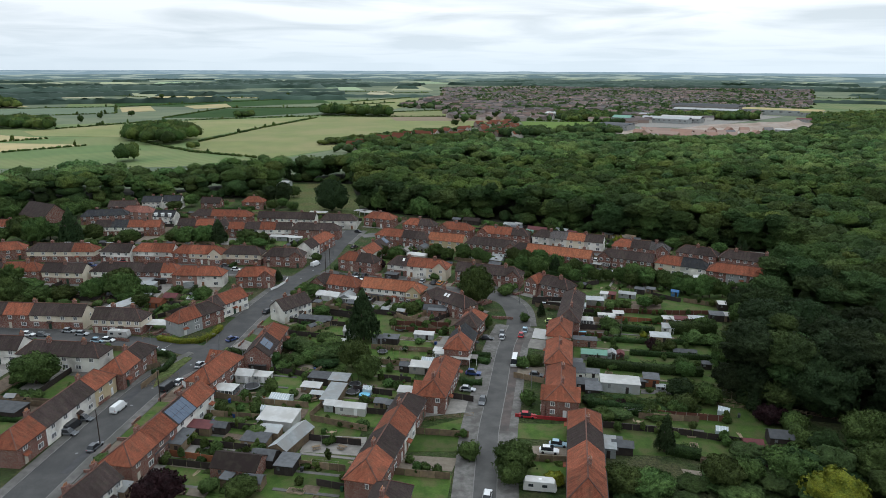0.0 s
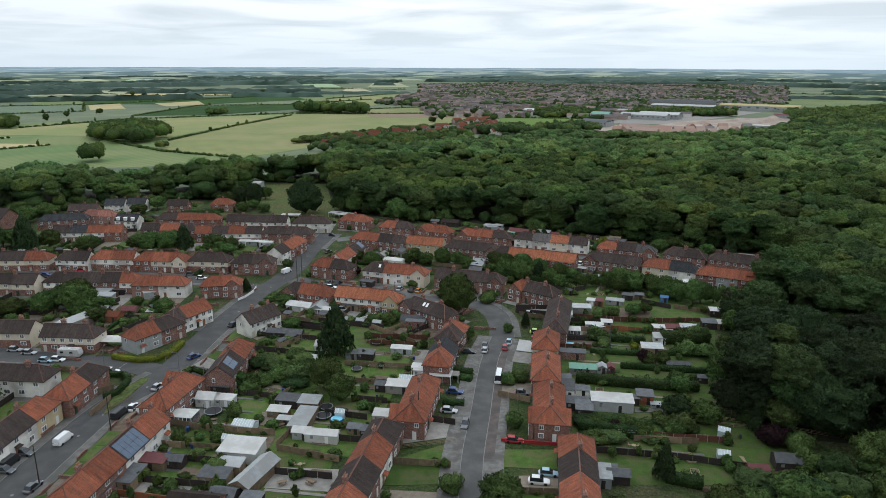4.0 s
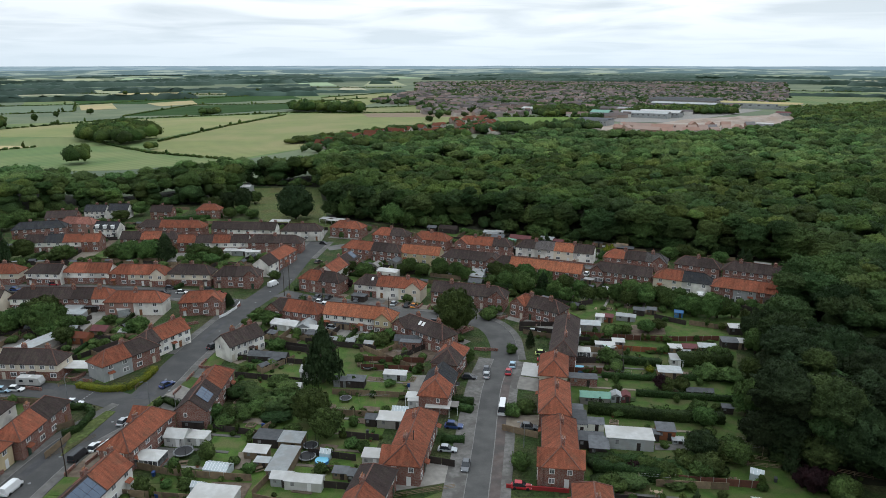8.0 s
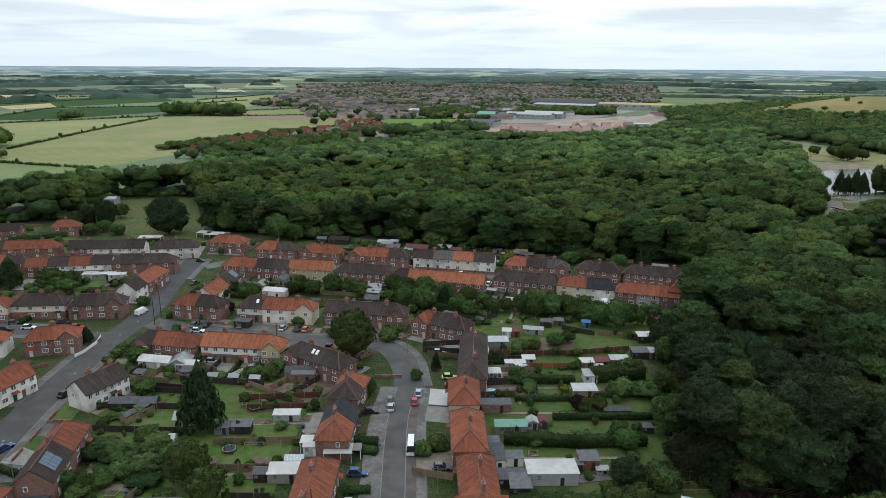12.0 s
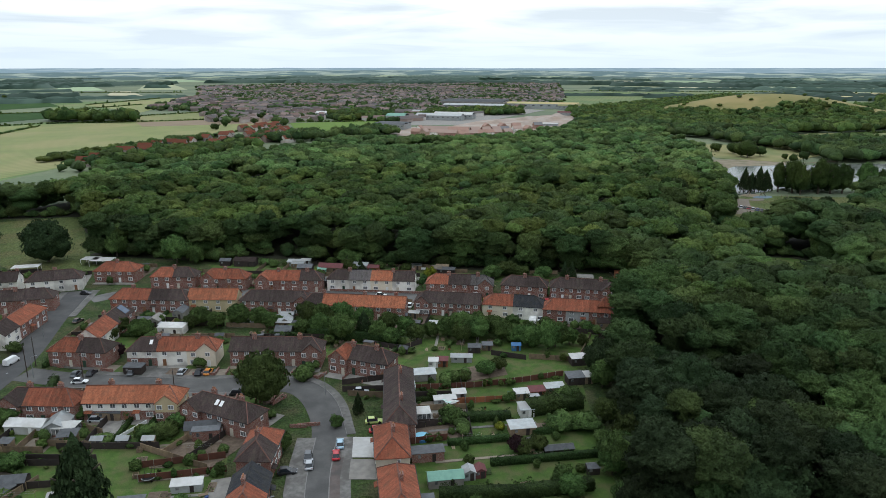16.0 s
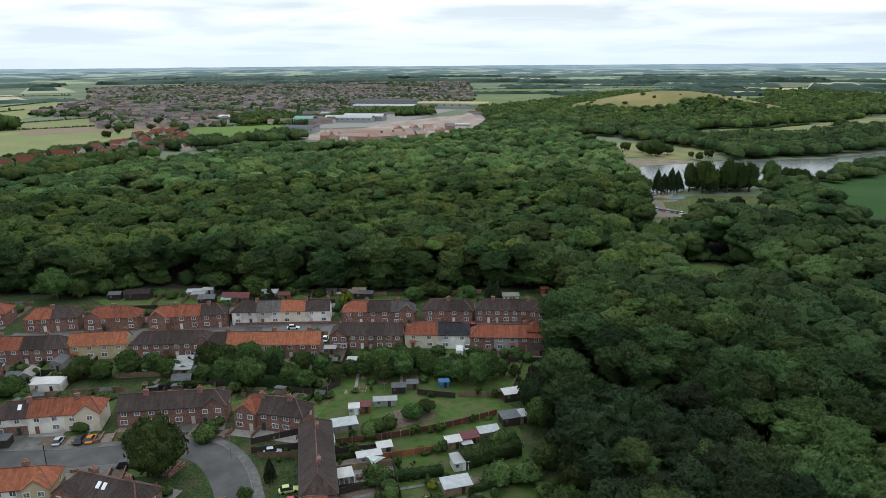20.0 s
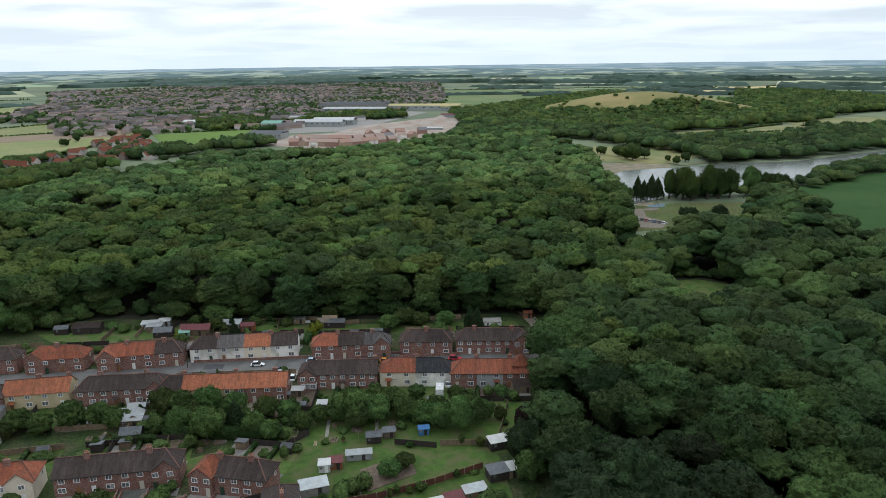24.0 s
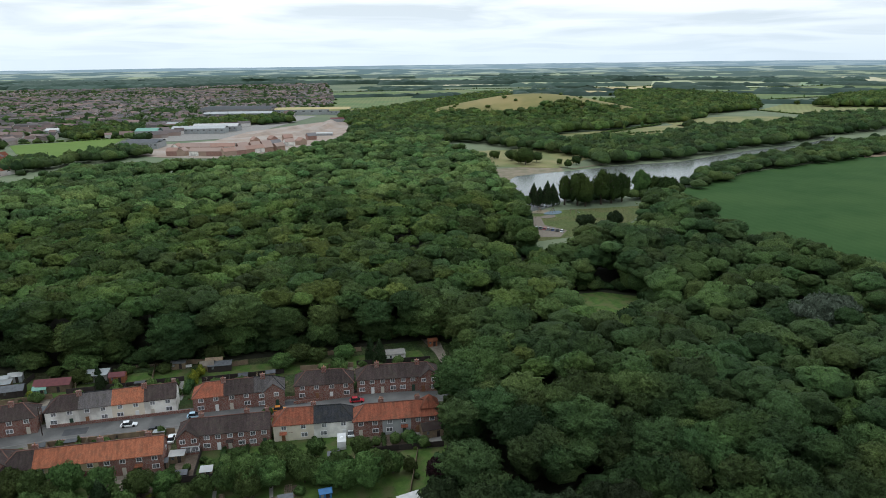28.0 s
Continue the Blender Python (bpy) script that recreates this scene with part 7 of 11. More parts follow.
def vehicle(x, y, turn, colour, kind="car"):
    """A parked vehicle; its nose points along its own x."""
    length, w, belt, high, shift = SIZES[kind]
    far = y > 225
    key = ("vehicle", colour, kind, far)
    words = {"car": ("car", "hatchback car"), "suv": ("car", "tall estate car"), "van": ("van", "panel van"), "minibus": ("minibus", "long minibus")}[kind]
    tone = "light blue" if colour == "lightblue" else colour
    m = pose(x, y, 0.04, 0, 0, turn)
    label = f"{tone} {words[1]} parked beside the road"
    if key in CACHE:
        return copy_thing(CACHE[key], m)
    top = thing(words[0], m, label, words[0], "parked vehicles")
    h = length / 2
    body = loft([car_ring(-h, w * 0.86, 0.32, belt - 0.12, 0.9), car_ring(-h + 0.25, w, 0.22, belt, 0.93), car_ring(-h * 0.3, w, 0.2, belt + 0.03, 0.95),
                 car_ring(h * 0.35, w, 0.2, belt, 0.95), car_ring(h - 0.3, w * 0.97, 0.22, belt - 0.14 if kind in ("car", "suv") else belt, 0.92), car_ring(h, w * 0.82, 0.34, belt - 0.25, 0.88)])
    part("body", body.mesh("body", PAINT[colour]), top)
    c0, c1 = (-h + 0.35, h * 0.42) if kind in ("car", "suv") else (-h + 0.06, h * 0.78)
    t0, t1 = (c0 + 0.45, c1 - 0.85) if kind in ("car", "suv") else (c0 + 0.08, c1 - 0.55)
    cabin = Shape()
    lo = [(c0, -w * 0.92, belt), (c1, -w * 0.92, belt), (c1, w * 0.92, belt), (c0, w * 0.92, belt)]
    hi = [(t0, -w * 0.72, high - 0.07), (t1, -w * 0.72, high - 0.07), (t1, w * 0.72, high - 0.07), (t0, w * 0.72, high - 0.07)]
    cabin.add(lo + hi, [(3, 2, 1, 0), (4, 5, 6, 7), (0, 1, 5, 4), (1, 2, 6, 5), (2, 3, 7, 6), (3, 0, 4, 7)])
    part("glasshouse", cabin.mesh("glasshouse", TINT if kind != "van" else PAINT[colour]), top, "tinted glass" if kind != "van" else "panelled load space")
    r = loft([[(t0 - 0.05, -w * 0.7, high - 0.08), (t0 - 0.05, w * 0.7, high - 0.08), (t0, w * 0.6, high), (t0, -w * 0.6, high)],
              [(t1 + 0.1, -w * 0.7, high - 0.08), (t1 + 0.1, w * 0.7, high - 0.08), (t1, w * 0.6, high), (t1, -w * 0.6, high)]])
    part("car_roof", r.mesh("car_roof", PAINT[colour]), top)
    if kind == "van":
        part("windscreen", Shape().add([(c1 + 0.02, -w * 0.8, belt + 0.1), (c1 + 0.02, w * 0.8, belt + 0.1), (t1 + 0.12, w * 0.64, high - 0.18), (t1 + 0.12, -w * 0.64, high - 0.18)], [(0, 1, 2, 3)]).mesh("windscreen", TINT), top)
    wheel = Shape()
    n = 14
    ring = [(0.33 * math.cos(2 * math.pi * i / n), 0.33 * math.sin(2 * math.pi * i / n)) for i in range(n)]
    wheel.add([(a, -0.1, b) for a, b in ring] + [(a, 0.1, b) for a, b in ring], [(i, n + i, n + (i + 1) % n, (i + 1) % n) for i in range(n)] + [tuple(range(n)), tuple(range(2 * n - 1, n - 1, -1))])
    wm = wheel.mesh("wheel", RUBBER)
    for sx in (-0.62, 0.62):
        for sy in (-1, 1):
            part("wheel", wm, top, at=pose(sx * h, sy * (w - 0.08), 0.33))
    for sy in () if far else (-1, 1):
        part("headlight", Shape().box(h - 0.12, sy * w * 0.62 - 0.17, belt - 0.32, h - 0.02, sy * w * 0.62 + 0.17, belt - 0.18).mesh("headlight", LAMP_CLEAR), top)
        part("tail_light", Shape().box(-h + 0.03, sy * w * 0.7 - 0.1, belt - 0.28, -h + 0.14, sy * w * 0.7 + 0.1, belt - 0.05).mesh("tail_light", LAMP_RED), top)
    CACHE[key] = top
    return top


def caravan(x, y, turn, w=6.0):
    top = thing("caravan", pose(x, y, 0, 0, 0, turn), "white touring caravan parked on a drive", "caravan")
    h = w / 2
    prof = [(-h, 0.5), (h, 0.5), (h + 0.15, 1.2), (h - 0.35, 2.5), (-h + 0.25, 2.55), (-h - 0.05, 1.2)]
    s = Shape().add([(a, -1.1, b) for a, b in prof] + [(a, 1.1, b) for a, b in prof], [tuple(range(6)), tuple(range(11, 5, -1))] + [(i, i + 6, (i + 1) % 6 + 6, (i + 1) % 6) for i in range(6)])
    part("body", s.mesh("body", WHITE), top)
    for a in (-h * 0.55, h * 0.3):
        for sy in (-1, 1):
            part("window", Shape().box(a - 0.5, sy * 1.11 - 0.02, 1.4, a + 0.5, sy * 1.11 + 0.02, 2.0).mesh("window", TINT), top)
    part("hatch", Shape().box(-0.3, -0.3, 2.5, 0.3, 0.3, 2.62).mesh("hatch", UPVC), top)
    for sy in (-1, 1):
        part("wheel", Shape().tube(0, 0, -0.1, 0.1, 0.32, None, 12).mesh("wheel", RUBBER), top, at=pose(0, sy * 0.95, 0.32, 90))


def shed(x, y, turn, w, d, h, wall, roof, form="gable", label="weathered timber garden shed on a lawn", name="garden_shed", cat="shed"):
    if len(label.split()) < 5:
        label += " in a back garden"
    top = thing(name, pose(x, y, 0, 0, 0, turn), label, cat, "garden sheds")
    rise = {"gable": min(w, d) * 0.28, "pent": 0.35, "flat": 0.05}[form]
    part("wall", Shape().box(-w / 2, -d / 2, 0, w / 2, d / 2, h).mesh("wall", wall, uv=True), top)
    o = 0.2
    r = Shape()
    if form == "gable" and w >= d:
        g = Shape().add([(sx, sy, h) for sx in (-w / 2, w / 2) for sy in (-d / 2, d / 2)] + [(-w / 2, 0, h + rise), (w / 2, 0, h + rise)], [(0, 4, 1), (2, 3, 5), (0, 2, 5, 4), (1, 4, 5, 3), (0, 1, 3, 2)])
        part("gable", g.mesh("gable", wall, uv=True), top)
        e = h - rise * o / (d / 2)
        part("roof", r.slab([(-w / 2 - o, -d / 2 - o, e + 0.06), (w / 2 + o, -d / 2 - o, e + 0.06), (w / 2 + o, 0, h + rise + 0.06), (-w / 2 - o, 0, h + rise + 0.06)], 0.06).mesh("roof", roof), top)
        part("roof", Shape().slab([(w / 2 + o, d / 2 + o, e + 0.06), (-w / 2 - o, d / 2 + o, e + 0.06), (-w / 2 - o, 0, h + rise + 0.06), (w / 2 + o, 0, h + rise + 0.06)], 0.06).mesh("roof", roof), top)
    elif form == "gable":
        g = Shape().add([(sx, sy, h) for sx in (-w / 2, w / 2) for sy in (-d / 2, d / 2)] + [(0, -d / 2, h + rise), (0, d / 2, h + rise)], [(0, 2, 4), (1, 5, 3), (0, 4, 5, 1), (2, 3, 5, 4), (0, 1, 3, 2)])
        part("gable", g.mesh("gable", wall, uv=True), top)
        e = h - rise * o / (w / 2)
        part("roof", r.slab([(-w / 2 - o, d / 2 + o, e + 0.06), (-w / 2 - o, -d / 2 - o, e + 0.06), (0, -d / 2 - o, h + rise + 0.06), (0, d / 2 + o, h + rise + 0.06)], 0.06).mesh("roof", roof), top)
        part("roof", Shape().slab([(w / 2 + o, -d / 2 - o, e + 0.06), (w / 2 + o, d / 2 + o, e + 0.06), (0, d / 2 + o, h + rise + 0.06), (0, -d / 2 - o, h + rise + 0.06)], 0.06).mesh("roof", roof), top)
    else:
        part("roof", r.slab([(-w / 2 - o, -d / 2 - o, h + 0.07), (w / 2 + o, -d / 2 - o, h + 0.07), (w / 2 + o, d / 2 + o, h + rise + 0.07), (-w / 2 - o, d / 2 + o, h + rise + 0.07)], 0.07).mesh("roof", roof), top)
    part("door", Shape().box(w * 0.18 - 0.4, -d / 2 - 0.05, 0.05, w * 0.18 + 0.4, -d / 2 - 0.003, min(1.9, h - 0.1)).mesh("door", FENCE_DARK if wall != WHITE else UPVC), top)
    part("window", Shape().box(-w * 0.28 - 0.35, -d / 2 - 0.04, h * 0.5, -w * 0.28 + 0.35, -d / 2 - 0.003, h * 0.85).mesh("window", GLASS), top)
    return top


CLEAR = mat("greenhouse_glass", (0.42, 0.48, 0.5), (0.5, 0.55, 0.56), 0.8, 0.15, spec=0.6)


def conservatory(x, y, turn, w=4.5, d=3.5, h=2.3, label="white framed glazed conservatory against a house"):
    top = thing("conservatory", pose(x, y, 0, 0, 0, turn), label, "conservatory")
    part("dwarf_wall", Shape().box(-w / 2, -d / 2, 0, w / 2, d / 2, 0.6).mesh("dwarf_wall", WALL["b"], uv=True), top)
    part("glazing", Shape().box(-w / 2 + 0.05, -d / 2 + 0.05, 0.6, w / 2 - 0.05, d / 2 - 0.05, h).mesh("glazing", GLASS), top)
    n = max(3, int(w / 0.9))
    for i in range(n + 1):
        a = -w / 2 + i * w / n
        part("mullion", Shape().box(a - 0.05, -d / 2, 0.6, a + 0.05, -d / 2 + 0.08, h).mesh("mullion", UPVC), top)
    s = Shape()
    e, k = [(-w / 2 - 0.15, -d / 2 - 0.15), (w / 2 + 0.15, -d / 2 - 0.15), (w / 2 + 0.15, d / 2), (-w / 2 - 0.15, d / 2)], h + 0.75
    s.slab([(*e[0], h), (*e[1], h), (w / 4, 0, k), (-w / 4, 0, k)], 0.06).slab([(*e[1], h), (*e[2], h), (w / 4, 0, k)], 0.06)
    s.slab([(*e[2], h), (*e[3], h), (-w / 4, 0, k), (w / 4, 0, k)], 0.06).slab([(*e[3], h), (*e[0], h), (-w / 4, 0, k)], 0.06)
    part("roof", s.mesh("roof", WHITE), top)


def greenhouse(x, y, turn, w=4.0, d=2.6):
    top = thing("greenhouse", pose(x, y, 0, 0, 0, turn), "small glass greenhouse with pale metal frame", "greenhouse")
    s = Shape().box(-w / 2, -d / 2, 0, w / 2, d / 2, 1.5)
    part("glazing", s.mesh("glazing", CLEAR), top)
    r = Shape().slab([(-w / 2, -d / 2, 1.5), (w / 2, -d / 2, 1.5), (w / 2, 0, 2.3), (-w / 2, 0, 2.3)], 0.03).slab([(w / 2, d / 2, 1.5), (-w / 2, d / 2, 1.5), (-w / 2, 0, 2.3), (w / 2, 0, 2.3)], 0.03)
    part("glass_roof", r.mesh("glass_roof", CLEAR), top)
    n = int(w / 0.65)
    bar = Shape().beam((0, -d / 2 - 0.02, 1.5), (0, 0, 2.33), 0.05, 0.05).mesh("glazing_bar", UPVC)
    bar2 = Shape().beam((0, d / 2 + 0.02, 1.5), (0, 0, 2.33), 0.05, 0.05).mesh("glazing_bar", UPVC)
    for i in range(n + 1):
        part("glazing_bar", bar, top, at=pose(-w / 2 + i * w / n, 0, 0))
        part("glazing_bar", bar2, top, at=pose(-w / 2 + i * w / n, 0, 0))


def carport(x, y, turn, w, d, h=2.4, roof=None, label="flat white sheet roof over a car port"):
    top = thing("carport", pose(x, y, 0, 0, 0, turn), label, "carport")
    part("roof", Shape().box(-w / 2, -d / 2, h, w / 2, d / 2, h + 0.12).mesh("roof", roof or WHITE), top)
    for sx in (-1, 1):
        for sy in (-1, 1):
            part("post", Shape().box(-0.06, -0.06, 0, 0.06, 0.06, h).mesh("post", UPVC), top, at=pose(sx * (w / 2 - 0.15), sy * (d / 2 - 0.15), 0))


def trampoline(x, y, r=1.8, net=True):
    top = thing("trampoline", pose(x, y, 0), "round black garden trampoline with safety net", "trampoline")
    part("mat", Shape().tube(0, 0, 0.8, 0.84, r * 0.85, None, 20).mesh("mat", PLASTIC), top)
    ring, n = Shape(), 20
    pts = [(r * math.cos(2 * math.pi * i / n), r * math.sin(2 * math.pi * i / n), 0.82) for i in range(n)]
    v, f = [], []
    for i in range(n):
        a = 2 * math.pi * i / n
        for rr, z in ((r * 0.86, 0.78), (r, 0.78), (r, 0.88), (r * 0.86, 0.88)):
            v.append((rr * math.cos(a), rr * math.sin(a), z))
    for i in range(n):
        for k in range(4):
            f.append((i * 4 + k, ((i + 1) % n) * 4 + k, ((i + 1) % n) * 4 + (k + 1) % 4, i * 4 + (k + 1) % 4))
    part("rim_pad", ring.add(v, f).mesh("rim_pad", STEEL), top, "grey padded rim")
    post = Shape().tube(0, 0, 0, 2.6 if net else 0.8, 0.04, None, 6).mesh("post", PLASTIC)
    for i in range(6):
        part("post", post, top, at=pose(r * math.cos(i * 1.047), r * math.sin(i * 1.047), 0))


def pool(x, y, r=2.2):
    top = thing("paddling_pool", pose(x, y, 0), "round bright blue garden pool", "pool")
    part("pool_wall", Shape().tube(0, 0, 0, 0.7, r, None, 24).mesh("pool_wall", BLUE), top)
    part("pool_water", Shape().tube(0, 0, 0.7, 0.72, r * 0.93, None, 24).mesh("pool_water", mat("pool_water", (0.2, 0.5, 0.65), rough=0.1)), top)


FENCES = {"timber": (FENCE, 1.7, "weathered brown timber panel fence between gardens"), "dark": (FENCE_DARK, 1.7, "dark stained panel fence between gardens"), "red": (FENCE_RED, 1.7, "reddish cedar panel fence with pale posts"),
          "brown": (mat("brown_panel_timber", (0.12, 0.05, 0.032), (0.09, 0.04, 0.028), 1.0, ob=0.3), 1.7, "dark red-brown panel fence with pale concrete posts"),
          "rail": (FENCE, 1.1, "low timber rail fence round a garden"), "white": (UPVC, 1.0, "white low picket fence"), "wall": (WALL["b"], 0.9, "low brick garden wall"), "redwall": (mat("red_painted_wall", (0.3, 0.03, 0.03), (0.24, 0.03, 0.03), 1.0), 0.9, "low dark red painted garden wall"),
          "wire": (CONCRETE, 1.2, "concrete post and wire fence")}


def fence(kind, pts):
    """Posts and panels along a line; each panel is a piece of its own."""
    material, h, label = FENCES[kind]
    name = "garden_wall" if "wall" in kind else "fence"
    top = thing(name, pose(pts[0][0], pts[0][1], 0), label, "wall" if "wall" in kind else "fence", "garden fences")
    bay = 2.4 if kind in ("brown", "red") and pts[0][0] > 20 and pts[0][1] < 235 else 6.0 if "wall" in kind else 3.4 if pts[0][1] < 215 and pts[0][0] > -62 else 9.0
    for a, b in zip(pts, pts[1:]):
        a, b = Vector(a), Vector(b)
        length = (b - a).length
        n = max(1, round(length / bay))
        turn = math.degrees(math.atan2(b.y - a.y, b.x - a.x))
        step = length / n
        key = ("panel", kind, round(step, 1))
        if key not in CACHE:
            s = Shape()
            if "wall" in kind:
                s.box(-step / 2, -0.11, 0, step / 2, 0.11, h - 0.06).box(-step / 2, -0.15, h - 0.06, step / 2, 0.15, h)
            elif kind in ("rail", "wire"):
                for z in (0.35, 0.7, 1.0):
                    w = 0.05 if kind == "rail" else 0.012
                    s.box(-step / 2, -0.02, z - w, step / 2, 0.02, z + w)
            else:
                s.box(-step / 2 + 0.05, -0.03, 0.12, step / 2 - 0.05, 0.03, h - 0.05).box(-step / 2 + 0.05, -0.05, h - 0.05, step / 2 - 0.05, 0.05, h)
            CACHE[key] = s.mesh("panel", material, uv=True)
            pm = CONCRETE if kind in ("red", "brown", "wire") else FENCE if kind == "rail" else material
            CACHE[key + ("post",)] = Shape().box(-0.06, -0.06, 0, 0.06, 0.06, h + 0.08).mesh("post", pm)
        for i in range(n):
            p = a + (b - a) * (i + 0.5) / n - Vector(pts[0])
            part("panel" if "wall" not in kind else "wall_section", CACHE[key], top, at=pose(p.x, p.y, 0, 0, 0, turn))
            if kind in ("red", "brown", "wire", "rail"):
                q = a + (b - a) * i / n - Vector(pts[0])
                part("post", CACHE[key + ("post",)], top, at=pose(q.x, q.y, 0, 0, 0, turn))


HEDGES = [0]


def fence_scrub(seed):
    """Bushes and climbers grown up against garden fences."""
    rng, spots = random.Random(seed), []
    for ob in [o for o in scene.objects if o.parent is None and o.name.split(".")[0] == "fence"]:
        x, y = ob.matrix_basis.translation.xy
        if not (-160 < x < 110 and 110 < y < 345):
            continue
        for p in [c for c in ob.children if c.name.startswith("panel")]:
            for k in range(3):
                q = p.matrix_basis.translation
                px, py = x + q.x + rng.uniform(-2, 2), y + q.y + rng.uniform(-1.1, 1.1)
                if rng.random() < 0.72 or near_line(px, py, LINES, 5.5) or in_house(px, py, -1, 0.8):
                    continue
                spots.append((px, py, -0.1, rng.uniform(0.5, 1.5), rng.choice((0.9, 1.3, 1.8, 2.8)) * rng.uniform(0.8, 1.2)))
    vv, qq, tt = place_crowns(MID, spots, np.random.default_rng(seed))
    tagged(new("garden_scrub", big_mesh("garden_scrub", vv, qq, LEAF, tt)), "tangled green bushes grown along garden fences", "shrubs", kind="stuff")


def hedge(pts, w=1.4, h=1.6, gold=False, label=""):
    """A clipped or shaggy hedge: a solid heart with leaf sprays all over."""
    HEDGES[0] += 1
    rng = np.random.default_rng(500 + HEDGES[0])
    vs, qs, o = [], [], 0
    for a, b in zip(pts, pts[1:]):
        a, b = np.array((*a, 0.0)), np.array((*b, 0.0))
        length = np.linalg.norm(b - a)
        d = (b - a) / length
        s = np.array((-d[1], d[0], 0))
        n = int(length * (w + 2 * h) * 7)
        u, t = rng.uniform(0, 1, n), rng.uniform(-1, 1, n)
        wob = 1 + 0.18 * np.sin(u * length * 0.9 + HEDGES[0]) + 0.1 * np.sin(u * length * 2.7)
        k = h / (h + w / 2)
        side = np.abs(t) > 1 - k
        z = np.where(side, h * (1 - (np.abs(t) - (1 - k)) / k), h) * wob
        off = np.where(side, np.sign(t) * w / 2, t / (1 - k) * w / 2) * wob
        p = a + u[:, None] * (b - a) + off[:, None] * s + np.array((0, 0, 1)) * z[:, None]
        nrm = np.where(side, np.sign(t), 0)[:, None] * s + np.where(side, 0.3, 1)[:, None] * np.array((0, 0, 1))
        v, q = cards(p + rng.normal(0, 0.06, p.shape), nrm, rng.uniform(0.25, 0.5, n), rng, 0.5)
        vs.append(v)
        qs.append(q + o)
        o += len(v)
        c = np.array([a + s * w * 0.42, b + s * w * 0.42, b - s * w * 0.42, a - s * w * 0.42])
        box = np.concatenate([c, c + np.array((0, 0, h * 0.88))])
        vs.append(box)
        qs.append(np.array([(0, 1, 5, 4), (1, 2, 6, 5), (2, 3, 7, 6), (3, 0, 4, 7), (4, 5, 6, 7), (3, 2, 1, 0)]) + o)
        o += 8
    me = big_mesh("hedge", np.concatenate(vs), np.concatenate(qs), LEAF_GOLD if gold else HEDGE)
    tagged(new("hedge", me), label or ("clipped golden privet hedge round a corner garden" if gold else "dense green garden hedge between plots"), "hedge", "garden hedges")


def lamp_post(x, y, turn):
    key = "lamp_post"
    m = pose(x, y, 0, 0, 0, turn)
    if key in CACHE:
        return copy_thing(CACHE[key], m)
    top = thing("street_lamp", m, "slim grey steel street lamp at the kerb", "street lamp", "street lamps")
    part("column", Shape().tube(0, 0, 0, 6.0, 0.09, 0.06, 8).mesh("column", STEEL), top)
    part("arm", Shape().beam((0, 0, 5.95), (1.1, 0, 6.25), 0.06, 0.06).mesh("arm", STEEL), top)
    part("lantern", Shape().box(0.95, -0.12, 6.2, 1.6, 0.12, 6.34).mesh("lantern", STEEL), top)
    CACHE[key] = top
    return top


def pole(x, y, h=8.0):
    top = thing("telegraph_pole", pose(x, y, 0), "tall dark wooden telegraph pole", "pole", "telegraph poles")
    part("shaft", Shape().tube(0, 0, 0, h, 0.14, 0.09, 8).mesh("shaft", POLEWOOD), top)
    part("pole_head", Shape().box(-0.25, -0.05, h - 0.5, 0.25, 0.05, h - 0.35).mesh("pole_head", STEEL), top)


def bench(x, y, turn):
    top = thing("picnic_table", pose(x, y, 0, 0, 0, turn), "weathered wooden picnic table on grass", "table")
    part("tabletop", Shape().box(-0.9, -0.4, 0.7, 0.9, 0.4, 0.76).mesh("tabletop", FENCE), top)
    for sy in (-1, 1):
        part("seat", Shape().box(-0.9, sy * 0.75 - 0.14, 0.42, 0.9, sy * 0.75 + 0.14, 0.47).mesh("seat", FENCE), top)
        part("leg", Shape().beam((sy * 0.6, -0.75, 0), (sy * 0.6, 0.75, 0.0001), 0.08, 0.08).beam((sy * 0.6, 0, 0), (sy * 0.6, 0, 0.7), 0.1, 0.1).mesh("leg", FENCE), top)


def goal(x, y, turn):
    """A small white football goal."""
    top = thing("football_goal", pose(x, y, 0.05, 0, 0, turn), "small white tube football goal on a lawn", "goal")
    for sx in (-1, 1):
        part("post", Shape().tube(sx * 1.2, 0, 0, 1.5, 0.05, 0.05, 6).mesh("post", UPVC), top)
        part("stay", Shape().beam((sx * 1.2, 0, 1.5), (sx * 1.2, 1.3, 0), 0.05, 0.05).mesh("stay", UPVC), top)
    part("crossbar", Shape().beam((-1.25, 0, 1.5), (1.25, 0, 1.5), 0.09, 0.09).mesh("crossbar", UPVC), top)


def shade_sail(x, y):
    top = thing("shade_sail", pose(x, y, 0), "white and pale green star-shaped shade sails", "sail")
    for i, m in enumerate((WHITE, mat("pale_green_canvas", (0.45, 0.66, 0.58)), WHITE)):
        a = i * 2.1
        p = [(2.6 * math.cos(a), 2.6 * math.sin(a), 2.2), (1.4 * math.cos(a + 2), 1.4 * math.sin(a + 2), 2.7), (1.8 * math.cos(a - 2), 1.8 * math.sin(a - 2), 2.4)]
        part("sail", Shape().slab(p, 0.02).mesh("sail", m), top)
        part("post", Shape().tube(p[0][0], p[0][1], 0, 2.25, 0.05, None, 6).mesh("post", STEEL), top)

